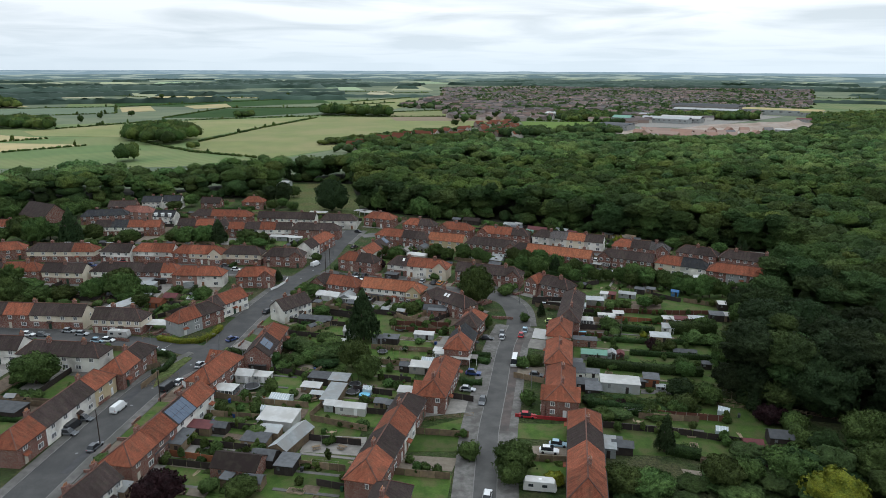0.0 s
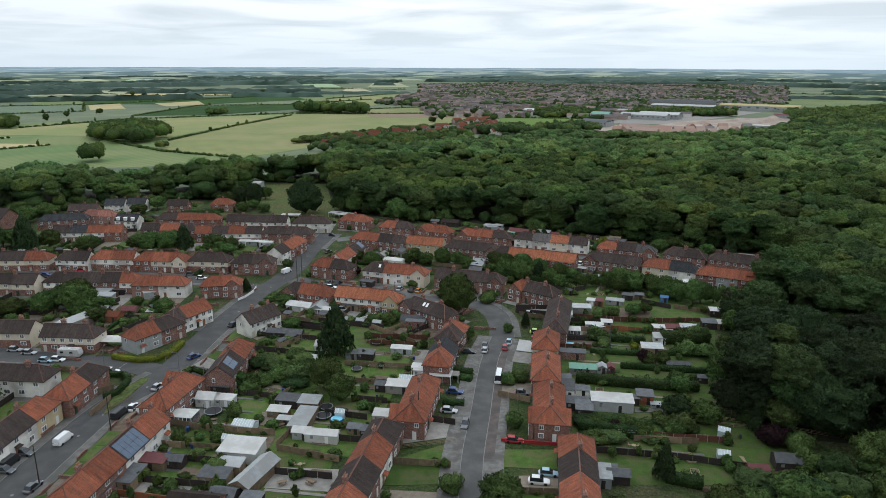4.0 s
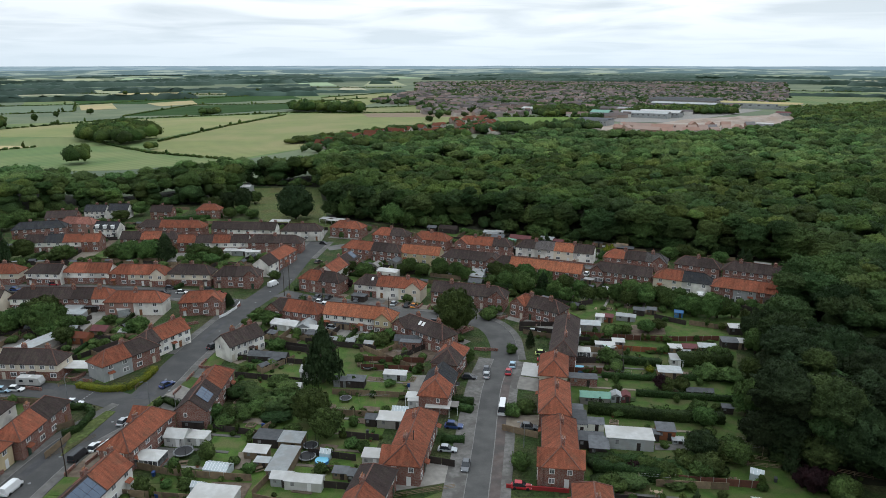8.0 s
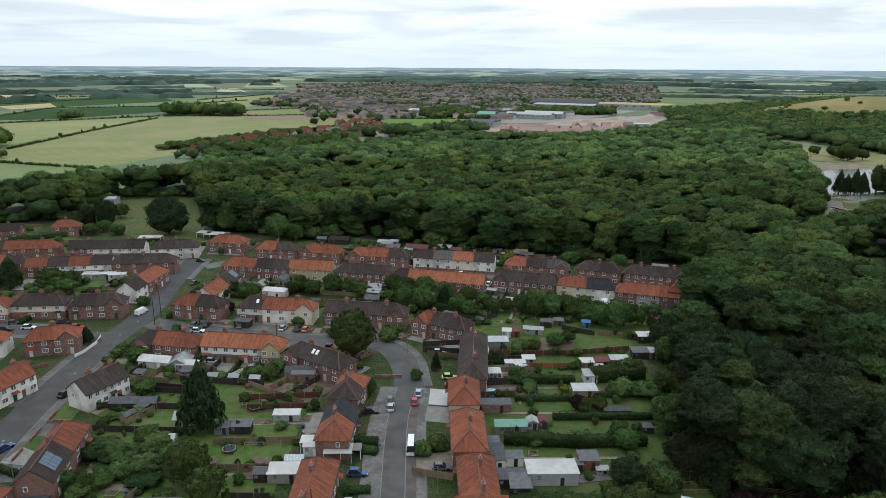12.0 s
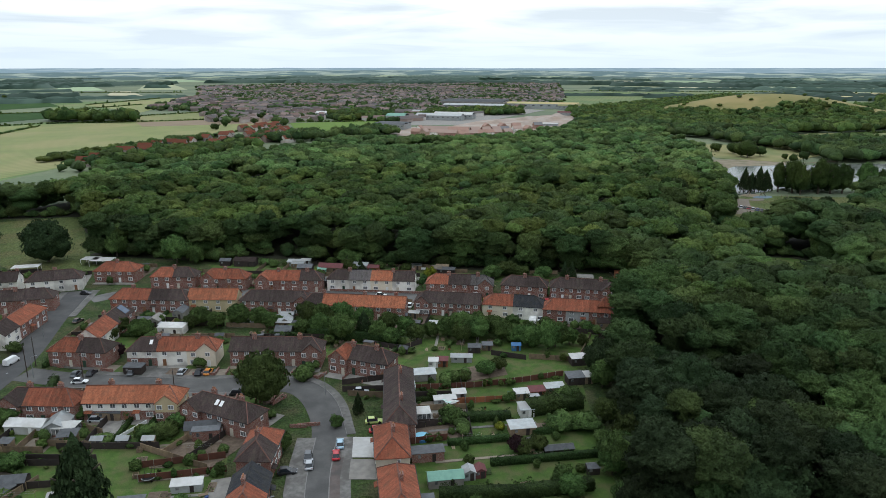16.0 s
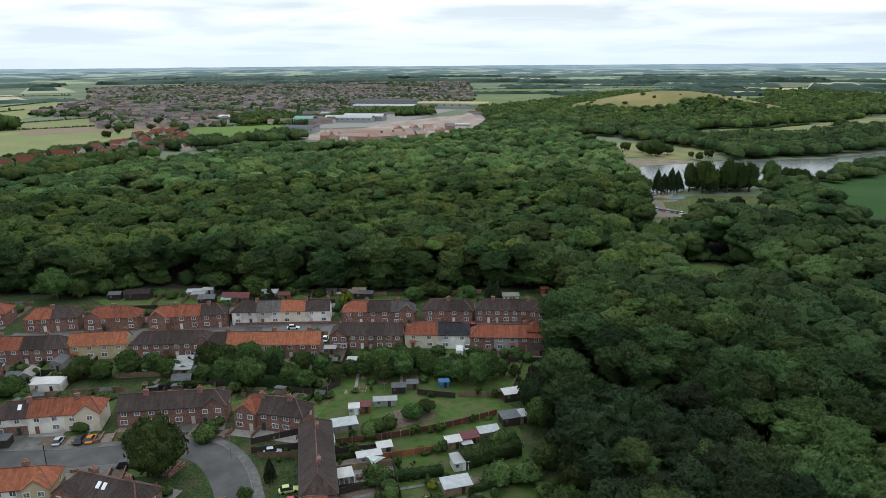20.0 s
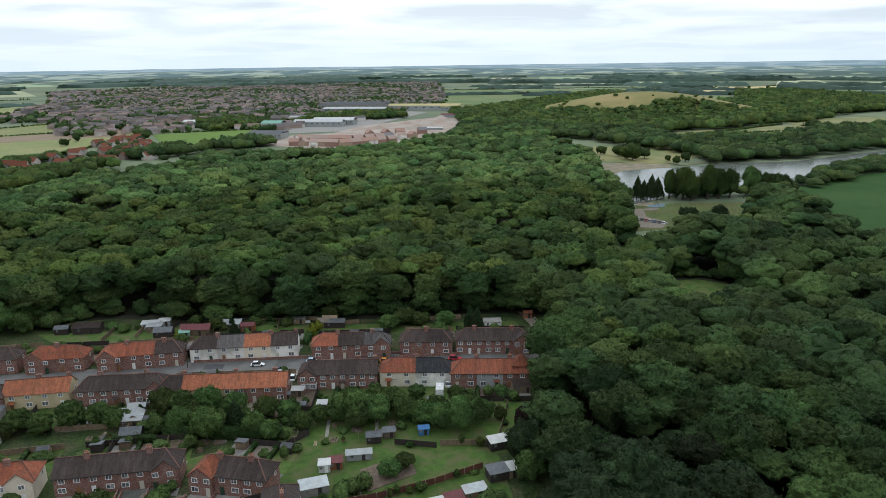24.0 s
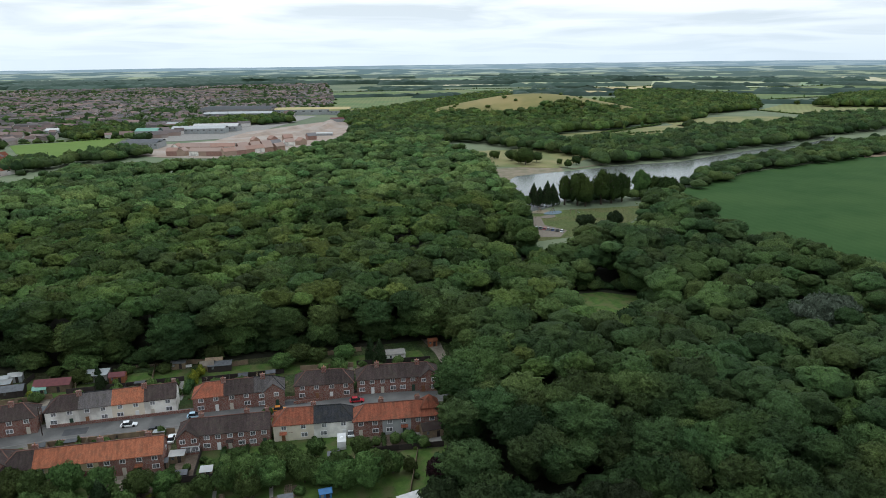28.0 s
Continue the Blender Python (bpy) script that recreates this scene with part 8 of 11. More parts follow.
# ---------------------------------------------------------------- gardens, streets and what stands in them
# garden ground
plot('lawn', [(50.8, 252.3), (67.2, 259.2), (79, 249.2), (101.2, 238), (97.2, 225), (83.7, 191.8), (73, 162.9), (85.3, 152), (76.3, 133.7), (32.4, 135.2), (39.3, 190.3)], 0.0511, LAWN, 'broad green back gardens of mown grass', 'lawn')
plot('lawn', [(-48.8, 213.8), (-28.1, 213.1), (-15.1, 208.9), (-0.2, 208.4), (-6.2, 180.4), (-10.9, 155.5), (-14.5, 146.5), (-38.1, 147.3), (-45.8, 154.8), (-45.3, 193.3)], 0.0522, LAWN, 'green back gardens of mown grass', 'lawn')
plot('lawn', [(-70.2, 162.2), (-41.9, 153.5), (-17.9, 150.9), (-19.8, 133.5), (-18.6, 115.6), (-52.6, 105.6), (-64.8, 126.7)], 0.0483, LAWN, 'green back gardens of mown grass', 'lawn')
plot('lawn', [(30.9, 261.3), (58, 260.4), (57.7, 247.8), (47, 233.2), (35.1, 240.8)], 0.0494, LAWN, 'green mown garden lawn', 'lawn')
plot('lawn', [(67.2, 275.1), (87.3, 262.4), (92.1, 246.6), (118.1, 249.7), (121.4, 244.1), (104, 225.1), (88.7, 229.7), (60.8, 247.4)], 0.0505, LAWN, 'green back gardens with trodden grass', 'lawn')
plot('lawn', [(-0.1, 368.2), (55.1, 346.2), (111.9, 315.2), (150.5, 296.2), (146.8, 284.3), (101.6, 310.7), (76, 319.3), (45.2, 329.2), (6.2, 354.3)], 0.0516, LAWN, 'green back gardens below the wood', 'lawn')
plot('lawn', [(-46.5, 247.7), (-29.9, 241.9), (-4.5, 230.3), (4.1, 222.1), (1, 199.2), (-45, 215.3)], 0.0527, LAWN, 'green mown garden lawn', 'lawn')
plot('lawn', [(-166.6, 309.3), (-96, 299.3), (-63.3, 291), (-92.3, 331.8), (-181.1, 334.9)], 0.0488, LAWN, 'green mown garden lawn', 'lawn')
plot('lawn', [(-168, 249.4), (-109.8, 243.6), (-100.1, 257.5), (-110.3, 261), (-174.6, 260)], 0.0499, LAWN, 'green mown garden lawn', 'lawn')
plot('lawn', [(56.5, 264.1), (68.5, 259.6), (67.2, 251.7), (58.1, 248.3), (53.1, 254.4)], 0.101, LAWN, 'green mown garden lawn', 'lawn')
plot('lawn', [(72.3, 243.6), (97.3, 232.8), (92.4, 221.7), (73.5, 225), (67.5, 235.9)], 0.1021, LAWN, 'green mown garden lawn', 'lawn')
plot('lawn', [(8.2, 152.5), (-7.4, 144.3), (-5.2, 139.4), (5, 138.3)], 0.0932, LAWN, 'green mown garden lawn', 'lawn')
plot('lawn', [(-6, 144.4), (7.1, 143.2), (4.7, 135.9), (-8.2, 135.8)], 0.1043, LAWN, 'green mown garden lawn', 'lawn')
plot('gravel_garden', [(-10, 134.7), (3.6, 133.2), (2.3, 128.2), (-10.8, 129.2)], 0.1054, GRAVEL, 'buff gravel front garden with round beds', 'gravel garden')
plot('lawn', [(-10.1, 127.5), (2.3, 126.6), (1.1, 117.6), (-11.2, 118.4)], 0.1065, LAWN, 'green mown garden lawn', 'lawn')
plot('driveway', [(-6, 161.3), (8.2, 160.5), (6.8, 154), (-6.3, 151)], 0.1076, CONCRETE, 'pale paved drive beside a house', 'driveway')
plot('lawn', [(16.8, 148.5), (29.9, 148.1), (28.6, 140.4), (15.5, 142)], 0.1087, LAWN, 'green mown garden lawn', 'lawn')
plot('driveway', [(15.8, 138.4), (28.3, 138.5), (27.4, 133.4), (15.3, 133.3)], 0.1198, GRAVEL, 'gravel drive in front of a house', 'driveway')
plot('lawn', [(15.9, 132.6), (27.2, 132.1), (26, 125.3), (14, 125.3)], 0.1109, LAWN, 'green mown garden lawn', 'lawn')
plot('driveway', [(21.4, 180.5), (29.5, 180.5), (28.5, 173.9), (20.3, 173.8)], 0.122, GRAVEL, 'gravel drive in front of a house', 'driveway')
plot('patio', [(-30.4, 142.9), (-17, 141.7), (-17.4, 133.9), (-31.3, 135.6)], 0.1131, CONCRETE, 'pale paved patio with beds', 'patio')
plot('lawn', [(-57.5, 142.6), (-44.1, 141.5), (-45, 135.5), (-56.6, 136.6)], 0.1142, LAWN, 'green mown garden lawn', 'lawn')
plot('lawn', [(-59.1, 133.1), (-48.3, 132.1), (-47.7, 124.8), (-57.4, 125.7)], 0.1153, LAWN, 'green mown garden lawn', 'lawn')
plot('lawn', [(-50.6, 162.4), (-45.3, 161.8), (-43.6, 154.9), (-53.6, 155.7)], 0.1164, LAWN, 'green mown garden lawn', 'lawn')
plot('lawn', [(-30.5, 129), (-19.6, 127.4), (-18.8, 121.5), (-29.9, 122.9)], 0.1275, LAWN, 'green mown garden lawn', 'lawn')
plot('driveway', [(30.3, 210.4), (35.5, 208.6), (33.5, 200.4), (28.3, 202.2)], 0.1286, WHITE, 'white concrete forecourt', 'driveway')
plot('driveway', [(27.9, 201.5), (33.3, 199.6), (31.6, 192.3), (26, 194.3)], 0.1297, CONCRETE, 'pale concrete drive', 'driveway')
plot('driveway', [(82.3, 309.8), (94.1, 304.9), (90, 295), (77.5, 300.8)], 0.0808, CONCRETE, 'pale paved forecourts', 'driveway')
plot('driveway', [(156.6, 303.9), (160.2, 297.8), (152.8, 283.1), (148.8, 280.9), (153.2, 291.3)], 0.1319, GRAVEL, 'curved gravel drive', 'driveway')
# fences and walls
fence('brown', [(50, 228.5), (65.8, 224.8), (79.2, 223.5), (91.7, 223.5)])
fence('red', [(58, 217.9), (72.9, 214.6)])
fence('dark', [(43.4, 209.4), (51.4, 209.1)])
fence('brown', [(40.6, 203.4), (50.5, 202.3)])
fence('wire', [(58.7, 168), (74, 165.2)])
fence('rail', [(66, 158.4), (76.8, 155.9), (86.2, 153.6)])
fence('timber', [(47.8, 151.1), (62, 149.4)])
fence('dark', [(34.8, 147.3), (55, 143.6), (70, 138.8)])
fence('brown', [(49.8, 152.9), (69.2, 149.5)])
fence('rail', [(69.8, 138.3), (81.7, 136.6)])
fence('rail', [(71.9, 159.9), (86.7, 154.7), (99, 149.2)])
fence('rail', [(-4.9, 149.1), (7.9, 152)])
fence('timber', [(-7.3, 143.6), (6.4, 141.9)])
fence('timber', [(-10.7, 127.1), (1.9, 125.2)])
fence('dark', [(2.7, 161.1), (8.2, 159.3)])
fence('timber', [(-31.4, 149.4), (-17.2, 144.3)])
fence('dark', [(-30.3, 140.4), (-17.9, 138.1)])
fence('timber', [(-30.8, 129.9), (-20, 127.9)])
fence('timber', [(-59.4, 151.9), (-42.2, 149.3)])
fence('red', [(-59.2, 133.6), (-48, 131)])
fence('dark', [(-63.7, 145.1), (-57.7, 143.1)])
fence('dark', [(-25.3, 123), (-18.8, 121.1)])
fence('redwall', [(18, 151.8), (30.2, 149.7)])
fence('timber', [(15.2, 132.6), (27.1, 131.6)])
fence('wall', [(15.8, 138.4), (14, 125.3)])
fence('timber', [(19.7, 173.8), (27.5, 169.8)])
fence('wall', [(33.9, 171.3), (30.7, 156)])
fence('wall', [(18.8, 219.3), (24, 218.3)])
fence('dark', [(32.9, 237.5), (46.5, 236.8)])
fence('dark', [(32.2, 233.5), (44.7, 230.1)])
fence('timber', [(33.1, 231), (42.3, 226.5)])
fence('white', [(-21.8, 225.7), (-15, 232.6)])
fence('wall', [(17, 219.6), (20.7, 218.3)])
fence('wall', [(6.3, 336.4), (26.2, 327.1), (40.7, 320.4)])
fence('wall', [(43.6, 316.8), (76, 302.2)])
fence('wall', [(80.1, 301.3), (100.2, 292.1), (116.7, 284.4)])
fence('wall', [(118.4, 283.8), (138.7, 273.1)])
fence('timber', [(98.5, 228.6), (113.5, 245.7)])
fence('dark', [(61.5, 257.4), (52.5, 253.9)])
fence('timber', [(87.6, 236.8), (100.9, 229.7)])
fence('timber', [(19.9, 275.8), (26.5, 297.7)])
fence('rail', [(94.1, 246.8), (105.7, 259.6)])
fence('dark', [(78.2, 242.8), (86.5, 236.2)])
fence('timber', [(84.8, 335.6), (93.9, 326.8)])
fence('white', [(79.8, 333.7), (86.1, 331.3)])
fence('timber', [(85.4, 326.6), (101.1, 321.9)])
fence('timber', [(124.2, 311.7), (134.9, 307.8)])
fence('wall', [(118.5, 280.8), (100.6, 288.2)])
fence('rail', [(-72.3, 197.3), (-72.2, 205.6)])
fence('timber', [(-83.2, 175.6), (-79.2, 179.4)])
fence('rail', [(-78.1, 166.1), (-72, 173.9)])
fence('wall', [(-91.8, 236.7), (-89.3, 243.4)])
fence('timber', [(-121.2, 229.2), (-118.4, 237.6)])
fence('wall', [(-76.5, 240.4), (-70.2, 243.5)])
fence('white', [(-117.3, 216.2), (-116.5, 232.5)])
fence('wall', [(-98.6, 137.4), (-97.5, 148.8)])
fence('wall', [(-86.8, 151.7), (-84.7, 160.5)])
fence('wall', [(-62.7, 252.3), (-60.8, 260.1)])
fence('timber', [(-34, 239.1), (-24.2, 229.9)])
# hedges
hedge([(54, 210.2), (68.2, 206.7)], 2.5, 2)
hedge([(73.3, 207.6), (87.5, 207.1)], 5, 3.5)
hedge([(49.8, 200.3), (63.6, 197.8)], 1.6, 1.5)
hedge([(69.8, 198.2), (85.9, 196.6)], 1.5, 1.5)
hedge([(55.8, 189.7), (80.7, 185.2)], 1.6, 1.6)
hedge([(41.6, 182), (56.8, 177.7), (72.2, 175.6)], 3, 2.4)
hedge([(44.6, 222.5), (59.5, 221.2)], 1.5, 1.2)
hedge([(40.3, 160.2), (59.1, 155.9)], 2.5, 1.8)
hedge([(36.8, 157.1), (49.8, 152.9)], 3, 2.5)
hedge([(50.1, 136.3), (56.7, 133.6)], 3, 2)
hedge([(-87.8, 199.4), (-80.3, 196.7), (-74.5, 197.2), (-71.8, 202.5), (-71.4, 209)], 1.8, 1.5, gold=True)
hedge([(-85.9, 187.6), (-80.1, 187.4), (-77.3, 184.2), (-77.2, 176.9), (-79.5, 174.3)], 1.6, 1.4)
hedge([(8.3, 187.8), (14.2, 186.4)], 2.5, 1.6)
hedge([(8.8, 184.9), (13.7, 182.5)], 2.5, 1.4)
hedge([(5.6, 169.9), (10.9, 169.3)], 2, 1.2)
hedge([(29.6, 275), (54.2, 259.5)], 3, 3)
hedge([(-41, 239.3), (-39.9, 265)], 2, 1.8)
hedge([(-44.5, 275.2), (-42, 280.8)], 1.5, 1.5)
hedge([(97.8, 297.4), (101.3, 299.1)], 2, 1.5)
hedge([(134.7, 262.7), (141.2, 259.2)], 2.5, 1.6)
hedge([(131.9, 289.3), (141.9, 276.2)], 1.2, 1)
hedge([(78.4, 313), (86.1, 326)], 2, 2.2)
hedge([(27.6, 273.3), (18, 278.1)], 2, 2)
hedge([(-96.8, 292.2), (-86, 288.4)], 2, 1.5)
hedge([(-134.5, 389.6), (-104.5, 400)], 3, 2.5)
hedge([(-217.1, 328.5), (-206, 338.2)], 3, 3)
# sheds and garden buildings
shed(37.3, 177.6, -10, 4, 7, 2.5, WALL['w'], FELT, 'flat', label='white rendered flat-roofed extension', name='house_extension')
shed(69.2, 136.9, -10, 4, 3, 2.2, SHED_RED, SHED_RED, 'gable', label='maroon painted garden shed')
shed(77.3, 140.1, -10, 6, 4, 2.3, FENCE_DARK, FELT, 'gable')
shed(36.0, 136.2, -10, 5, 5, 2.4, SHEET, SHEET, 'pent', label='pale lean-to behind a house', name='house_extension')
shed(40.1, 136.2, -10, 4.5, 3, 2.1, FENCE_DARK, FELT, 'gable')
shed(38.6, 137.9, -10, 3.5, 2.4, 1.9, FENCE_DARK, FELT, 'pent')
shed(-31.2, 229.5, -10, 4, 3, 2, FENCE, FELT, 'pent')
shed(-38.4, 147.5, -10, 8.5, 6, 2.6, WHITE, WHITE, 'pent', label='wide workshop with plain white roof', name='workshop')
shed(-33.4, 138.0, -22, 4.5, 11, 2.4, FENCE, SHEET, 'gable', label='long outbuilding with pale blue-grey roof', name='outbuilding')
shed(-39.2, 141.6, -10, 5, 3, 2.2, FENCE, SHEET, 'pent')
shed(-41.3, 137.9, -10, 6, 3.5, 2.2, FENCE, FELT, 'pent')
shed(-42.2, 127.9, -10, 10, 6.5, 2.5, WALL['b'], ROOF['d'], 'gable', label='brick outbuilding with dark tiled roof', name='garage')
shed(-58.3, 137.8, -10, 4, 6, 2.4, FENCE, FELT, 'pent')
shed(-63.0, 140.1, -10, 4.5, 6, 2.4, FENCE_DARK, FELT, 'gable')
shed(-62.9, 133.6, -10, 5.5, 6, 2.5, WALL['b'], FELT, 'pent', label='brick rear extension with lead-grey roof', name='house_extension')
shed(-57.3, 143.9, -10, 9, 3, 2.1, FENCE, SHED_RED, 'pent', label='low garden building with brown roof')
shed(-51.4, 144.0, -10, 4, 2.5, 2, FENCE_DARK, FELT, 'gable')
shed(-32.4, 129.0, -10, 4, 5, 2.2, FENCE_DARK, FELT, 'flat')
shed(-37.7, 131.1, -10, 5, 4, 2.2, FENCE_DARK, FELT, 'gable')
shed(-37.8, 122.5, -10, 4, 3, 2, FENCE, FELT, 'gable')
shed(-63.7, 118.9, -10, 5, 3, 2.4, FENCE, SHEET, 'pent')
shed(-124.2, 182.7, -10, 8, 4, 2.3, FENCE_DARK, FELT, 'pent')
shed(-105.2, 151.5, -10, 8, 5, 2.3, FENCE_DARK, FELT, 'flat')
shed(-40.9, 237.8, -21, 9, 4, 2.2, WHITE, WHITE, 'gable', label='garden room with white sheet roof')
shed(-34.2, 235.5, -10, 5, 6, 2.3, SHEET, SHEET, 'gable', label='pale blue-grey gabled shed')
shed(-23.4, 238.2, -21, 6, 3, 2.2, FENCE, FELT, 'gable')
shed(-2.6, 223.1, -10, 7, 4, 2.4, FENCE, FELT, 'gable')
shed(-1.4, 221.5, -10, 6, 4, 2.6, WALL['b'], FELT, 'pent', label='rear extension with grey roof', name='house_extension')
shed(-10.9, 291.5, -21, 8, 4.5, 2.6, WALL['w'], WHITE, 'flat', label='white flat-roofed bungalow annexe', name='annexe')
shed(24.1, 286.6, -21, 3.5, 4.5, 2, FENCE, SHEET, 'gable')
shed(25.1, 292.5, -21, 4.5, 2.5, 1.8, SHEET, SHEET, 'gable')
shed(-16.3, 300.8, -21, 4, 5, 2.2, CONCRETE, CONCRETE, 'gable', label='pale concrete garage', name='garage')
shed(-8.8, 306.0, -21, 3.5, 6, 2.4, CONCRETE, FELT, 'gable', label='narrow concrete garage', name='garage')
shed(-19.8, 302.0, -21, 4, 3, 2, FENCE, FELT, 'gable')
shed(-26.3, 309.5, -21, 6, 3, 2.2, FENCE, SHEET, 'pent')
shed(-20.0, 263.7, -21, 5, 3, 2.2, FENCE_DARK, FELT, 'flat')
shed(48.6, 341.4, -27, 10, 4.5, 2.4, FENCE, SHED_RED, 'gable', label='wide shed with maroon sheet roof')
shed(44.8, 341.1, -21, 3.5, 2.4, 1.8, FELT_GREEN, FELT_GREEN, 'gable', label='small pale green shed')
shed(38.5, 344.9, -21, 6, 4, 2.2, FENCE_DARK, FELT, 'gable')
shed(36.3, 351.2, -21, 5, 3, 2.2, FENCE, SHEET, 'pent')
shed(60.0, 340.3, -27, 7, 4, 2.4, CONCRETE, SHEET, 'pent', label='pale garage with sheet roof', name='garage')
shed(65.0, 335.3, -27, 4.5, 3, 2.3, FENCE_RED, SHED_RED, 'gable', label='orange-brown timber cabin')
shed(89.3, 326.0, -27, 4, 3, 2.3, FENCE, GRAVEL, 'gable', label='timber shed with straw-coloured roof')
shed(92.4, 323.5, -27, 7, 3, 2.1, FENCE_DARK, FELT, 'pent')
shed(156.2, 296.7, -27, 3, 2.2, 2.2, FENCE_RED, FENCE_RED, 'gable', label='orange timber hut beside a drive')
shed(140.5, 295.8, -27, 6, 4, 2.4, WALL['w'], CONCRETE, 'flat', label='pale flat-roofed garage', name='garage')
shed(44.1, 324.2, -21, 5, 4, 2.3, FENCE_DARK, FELT, 'flat')
shed(118.1, 262.5, -21, 5, 3, 4.4, WALL['g'], SHED_RED, 'pent', label='grey two-storey rear extension', name='house_extension')
shed(121.9, 250.9, -21, 6, 4, 2.4, FENCE, ROOF['d'], 'gable', label='timber garden room with dark tiled roof')
shed(65.6, 279.9, -27, 3.4, 2.6, 2, FENCE, WHITE, 'flat', label='shed with white flat roof')
shed(94.1, 271.6, -27, 9, 3.5, 2.3, WALL['b'], SHED_RED, 'pent', label='rear extension with maroon sheet roof', name='house_extension')
shed(62.0, 279.1, -27, 2.4, 2, 1.9, FENCE, FELT, 'gable')
shed(22.9, 284.7, -21, 5.5, 3, 2.2, FENCE, SHEET, 'pent', label='shed with pale grey sheet roof')
shed(22.4, 278.1, -21, 5, 4, 2.1, FENCE_DARK, FELT, 'gable')
shed(22.7, 290.6, -21, 4, 3, 1.6, SHEET, SHEET, 'gable')
shed(-75.8, 239.7, -4, 4.5, 3, 2.4, WALL['b'], ROOF['r'], 'pent', label='low brick garage with red roof', name='garage')
shed(-100.1, 229.3, -10, 5, 4, 2.3, FENCE_RED, ROOF['r'], 'gable', label='red-roofed timber shed')
shed(-96.8, 234.6, -10, 5, 4, 2.3, FENCE, SHED_RED, 'gable', label='maroon-roofed timber shed')
shed(-92.4, 255.9, 31, 16, 4.5, 2.4, SHEET, WHITE, 'flat', label='long white flat-roofed row of garages', name='garage_row')
shed(-114.5, 254.1, -4, 6, 4, 2.2, SHEET, SHEET, 'pent')
shed(-83.7, 331.5, -4, 6, 4, 2.4, WHITE, WHITE, 'pent', label='white-roofed outbuilding')
shed(-75.8, 324.1, -4, 8, 3, 2.3, SHEET, WHITE, 'flat', label='low white-roofed outbuilding')
shed(-70.5, 322.2, -4, 6, 3, 2.4, WHITE, WHITE, 'flat', label='white flat-roofed outbuilding')
shed(-110.0, 225.2, -25, 5, 14, 2.6, CONCRETE, SHEET, 'flat', label='long lean-to with pale grey roof', name='outbuilding')
carport(-91.6, 208.0, -4, 9, 5)
carport(-0.4, 187.2, -10, 4, 3.4)
carport(8.1, 182.7, -10, 4.5, 3, 2.2, CONCRETE)
carport(5.4, 182.2, -10, 6, 4)
carport(-69.8, 380.7, -4, 10, 5)
carport(-46.3, 385.5, -20, 7, 5)
carport(-41.6, 382.1, -20, 9, 6)
conservatory(28.6, 298.1, -25, 5, 3.5)
conservatory(36.6, 291.9, -25, 7, 4)
conservatory(53.3, 286.7, -25, 6, 3)
conservatory(69.6, 281.6, -27, 4.2, 3)
conservatory(99.1, 270.2, -29, 5, 3.2)
conservatory(-32.2, 233.5, -20, 5, 4)
greenhouse(69.3, 153.1, -30, 2.6, 2.2)
greenhouse(65.1, 143.7, -15, 2.6, 2.2)
pool(-113.0, 225.9, 1.5)
bench(61.8, 273.9, 10)
bench(-30.4, 239.0, -20)
bench(-27.8, 136.8, 20)
bench(-22.1, 136.9, -30)
# garden trees and shrubs
tree(12.4, 233.1, 14.5, 6.6, 'broad', 'large dark round street tree at the road bend')
tree(79.8, 178.8, 10, 4.2, 'broad')
tree(67.1, 174.7, 4.5, 3, 'broad')
tree(63.3, 192.6, 4, 2.2, 'purple')
tree(76.2, 232.6, 4, 2.5, 'broad')
tree(62.0, 229.9, 3, 2, 'shrub')
tree(64.6, 229.8, 3, 2, 'shrub')
tree(44.7, 155.9, 2.8, 1.8, 'purple')
tree(41.2, 158.0, 2.6, 2.4, 'shrub')
tree(51.2, 154.2, 3.2, 2.6, 'broad')
tree(58.1, 154.0, 3.6, 3, 'broad')
tree(67.5, 159.2, 5, 3.5, 'broad')
tree(38.4, 149.9, 3.5, 3, 'shrub')
tree(77.3, 154.7, 6, 2, 'conifer')
tree(78.2, 148.9, 5, 3, 'purple')
tree(68.4, 192.4, 3.5, 2.4, 'shrub')
tree(85.2, 209.1, 4.5, 4, 'broad')
tree(79.6, 207.4, 4, 3.5, 'broad')
tree(49.6, 136.3, 9, 2.4, 'conifer', 'tall narrow dark cypress on a lawn')
tree(36.3, 121.1, 6, 5, 'broad')
tree(41.5, 119.7, 5.5, 5, 'broad')
tree(31.8, 121.5, 4, 3, 'shrub')
tree(57.0, 123.2, 7, 4.5, 'broad')
tree(63.2, 125.6, 5, 4, 'broad')
tree(76.8, 116.3, 8, 6, 'gold', 'broad golden-green leafy tree')
tree(94.9, 136.7, 10, 6, 'broad')
tree(72.6, 125.7, 7, 6, 'broad')
tree(79.0, 126.8, 6, 5, 'broad')
tree(68.9, 126.7, 3, 2, 'purple')
tree(86.0, 157.6, 6, 2.2, 'conifer')
tree(90.2, 123.8, 9, 7, 'broad')
tree(77.1, 150.4, 3, 2, 'purple')
tree(60.5, 155.9, 4, 3.5, 'shrub')
tree(48.0, 156.7, 3, 2.4, 'broad')
tree(56.5, 156.7, 3.2, 2.6, 'broad')
tree(68.4, 162.0, 4, 3, 'shrub')
tree(82.7, 146.4, 4, 3, 'shrub')
tree(80.9, 138.9, 4.5, 3.5, 'shrub')
tree(15.4, 128.3, 7, 4.5, 'broad', 'leafy front-garden tree beside the road')
tree(14.4, 124.3, 5, 3.5, 'broad')
tree(6.1, 133.2, 4, 2.6, 'shrub')
tree(23.1, 123.7, 3, 2.2, 'gold')
tree(22.0, 158.5, 3.5, 2.2, 'shrub')
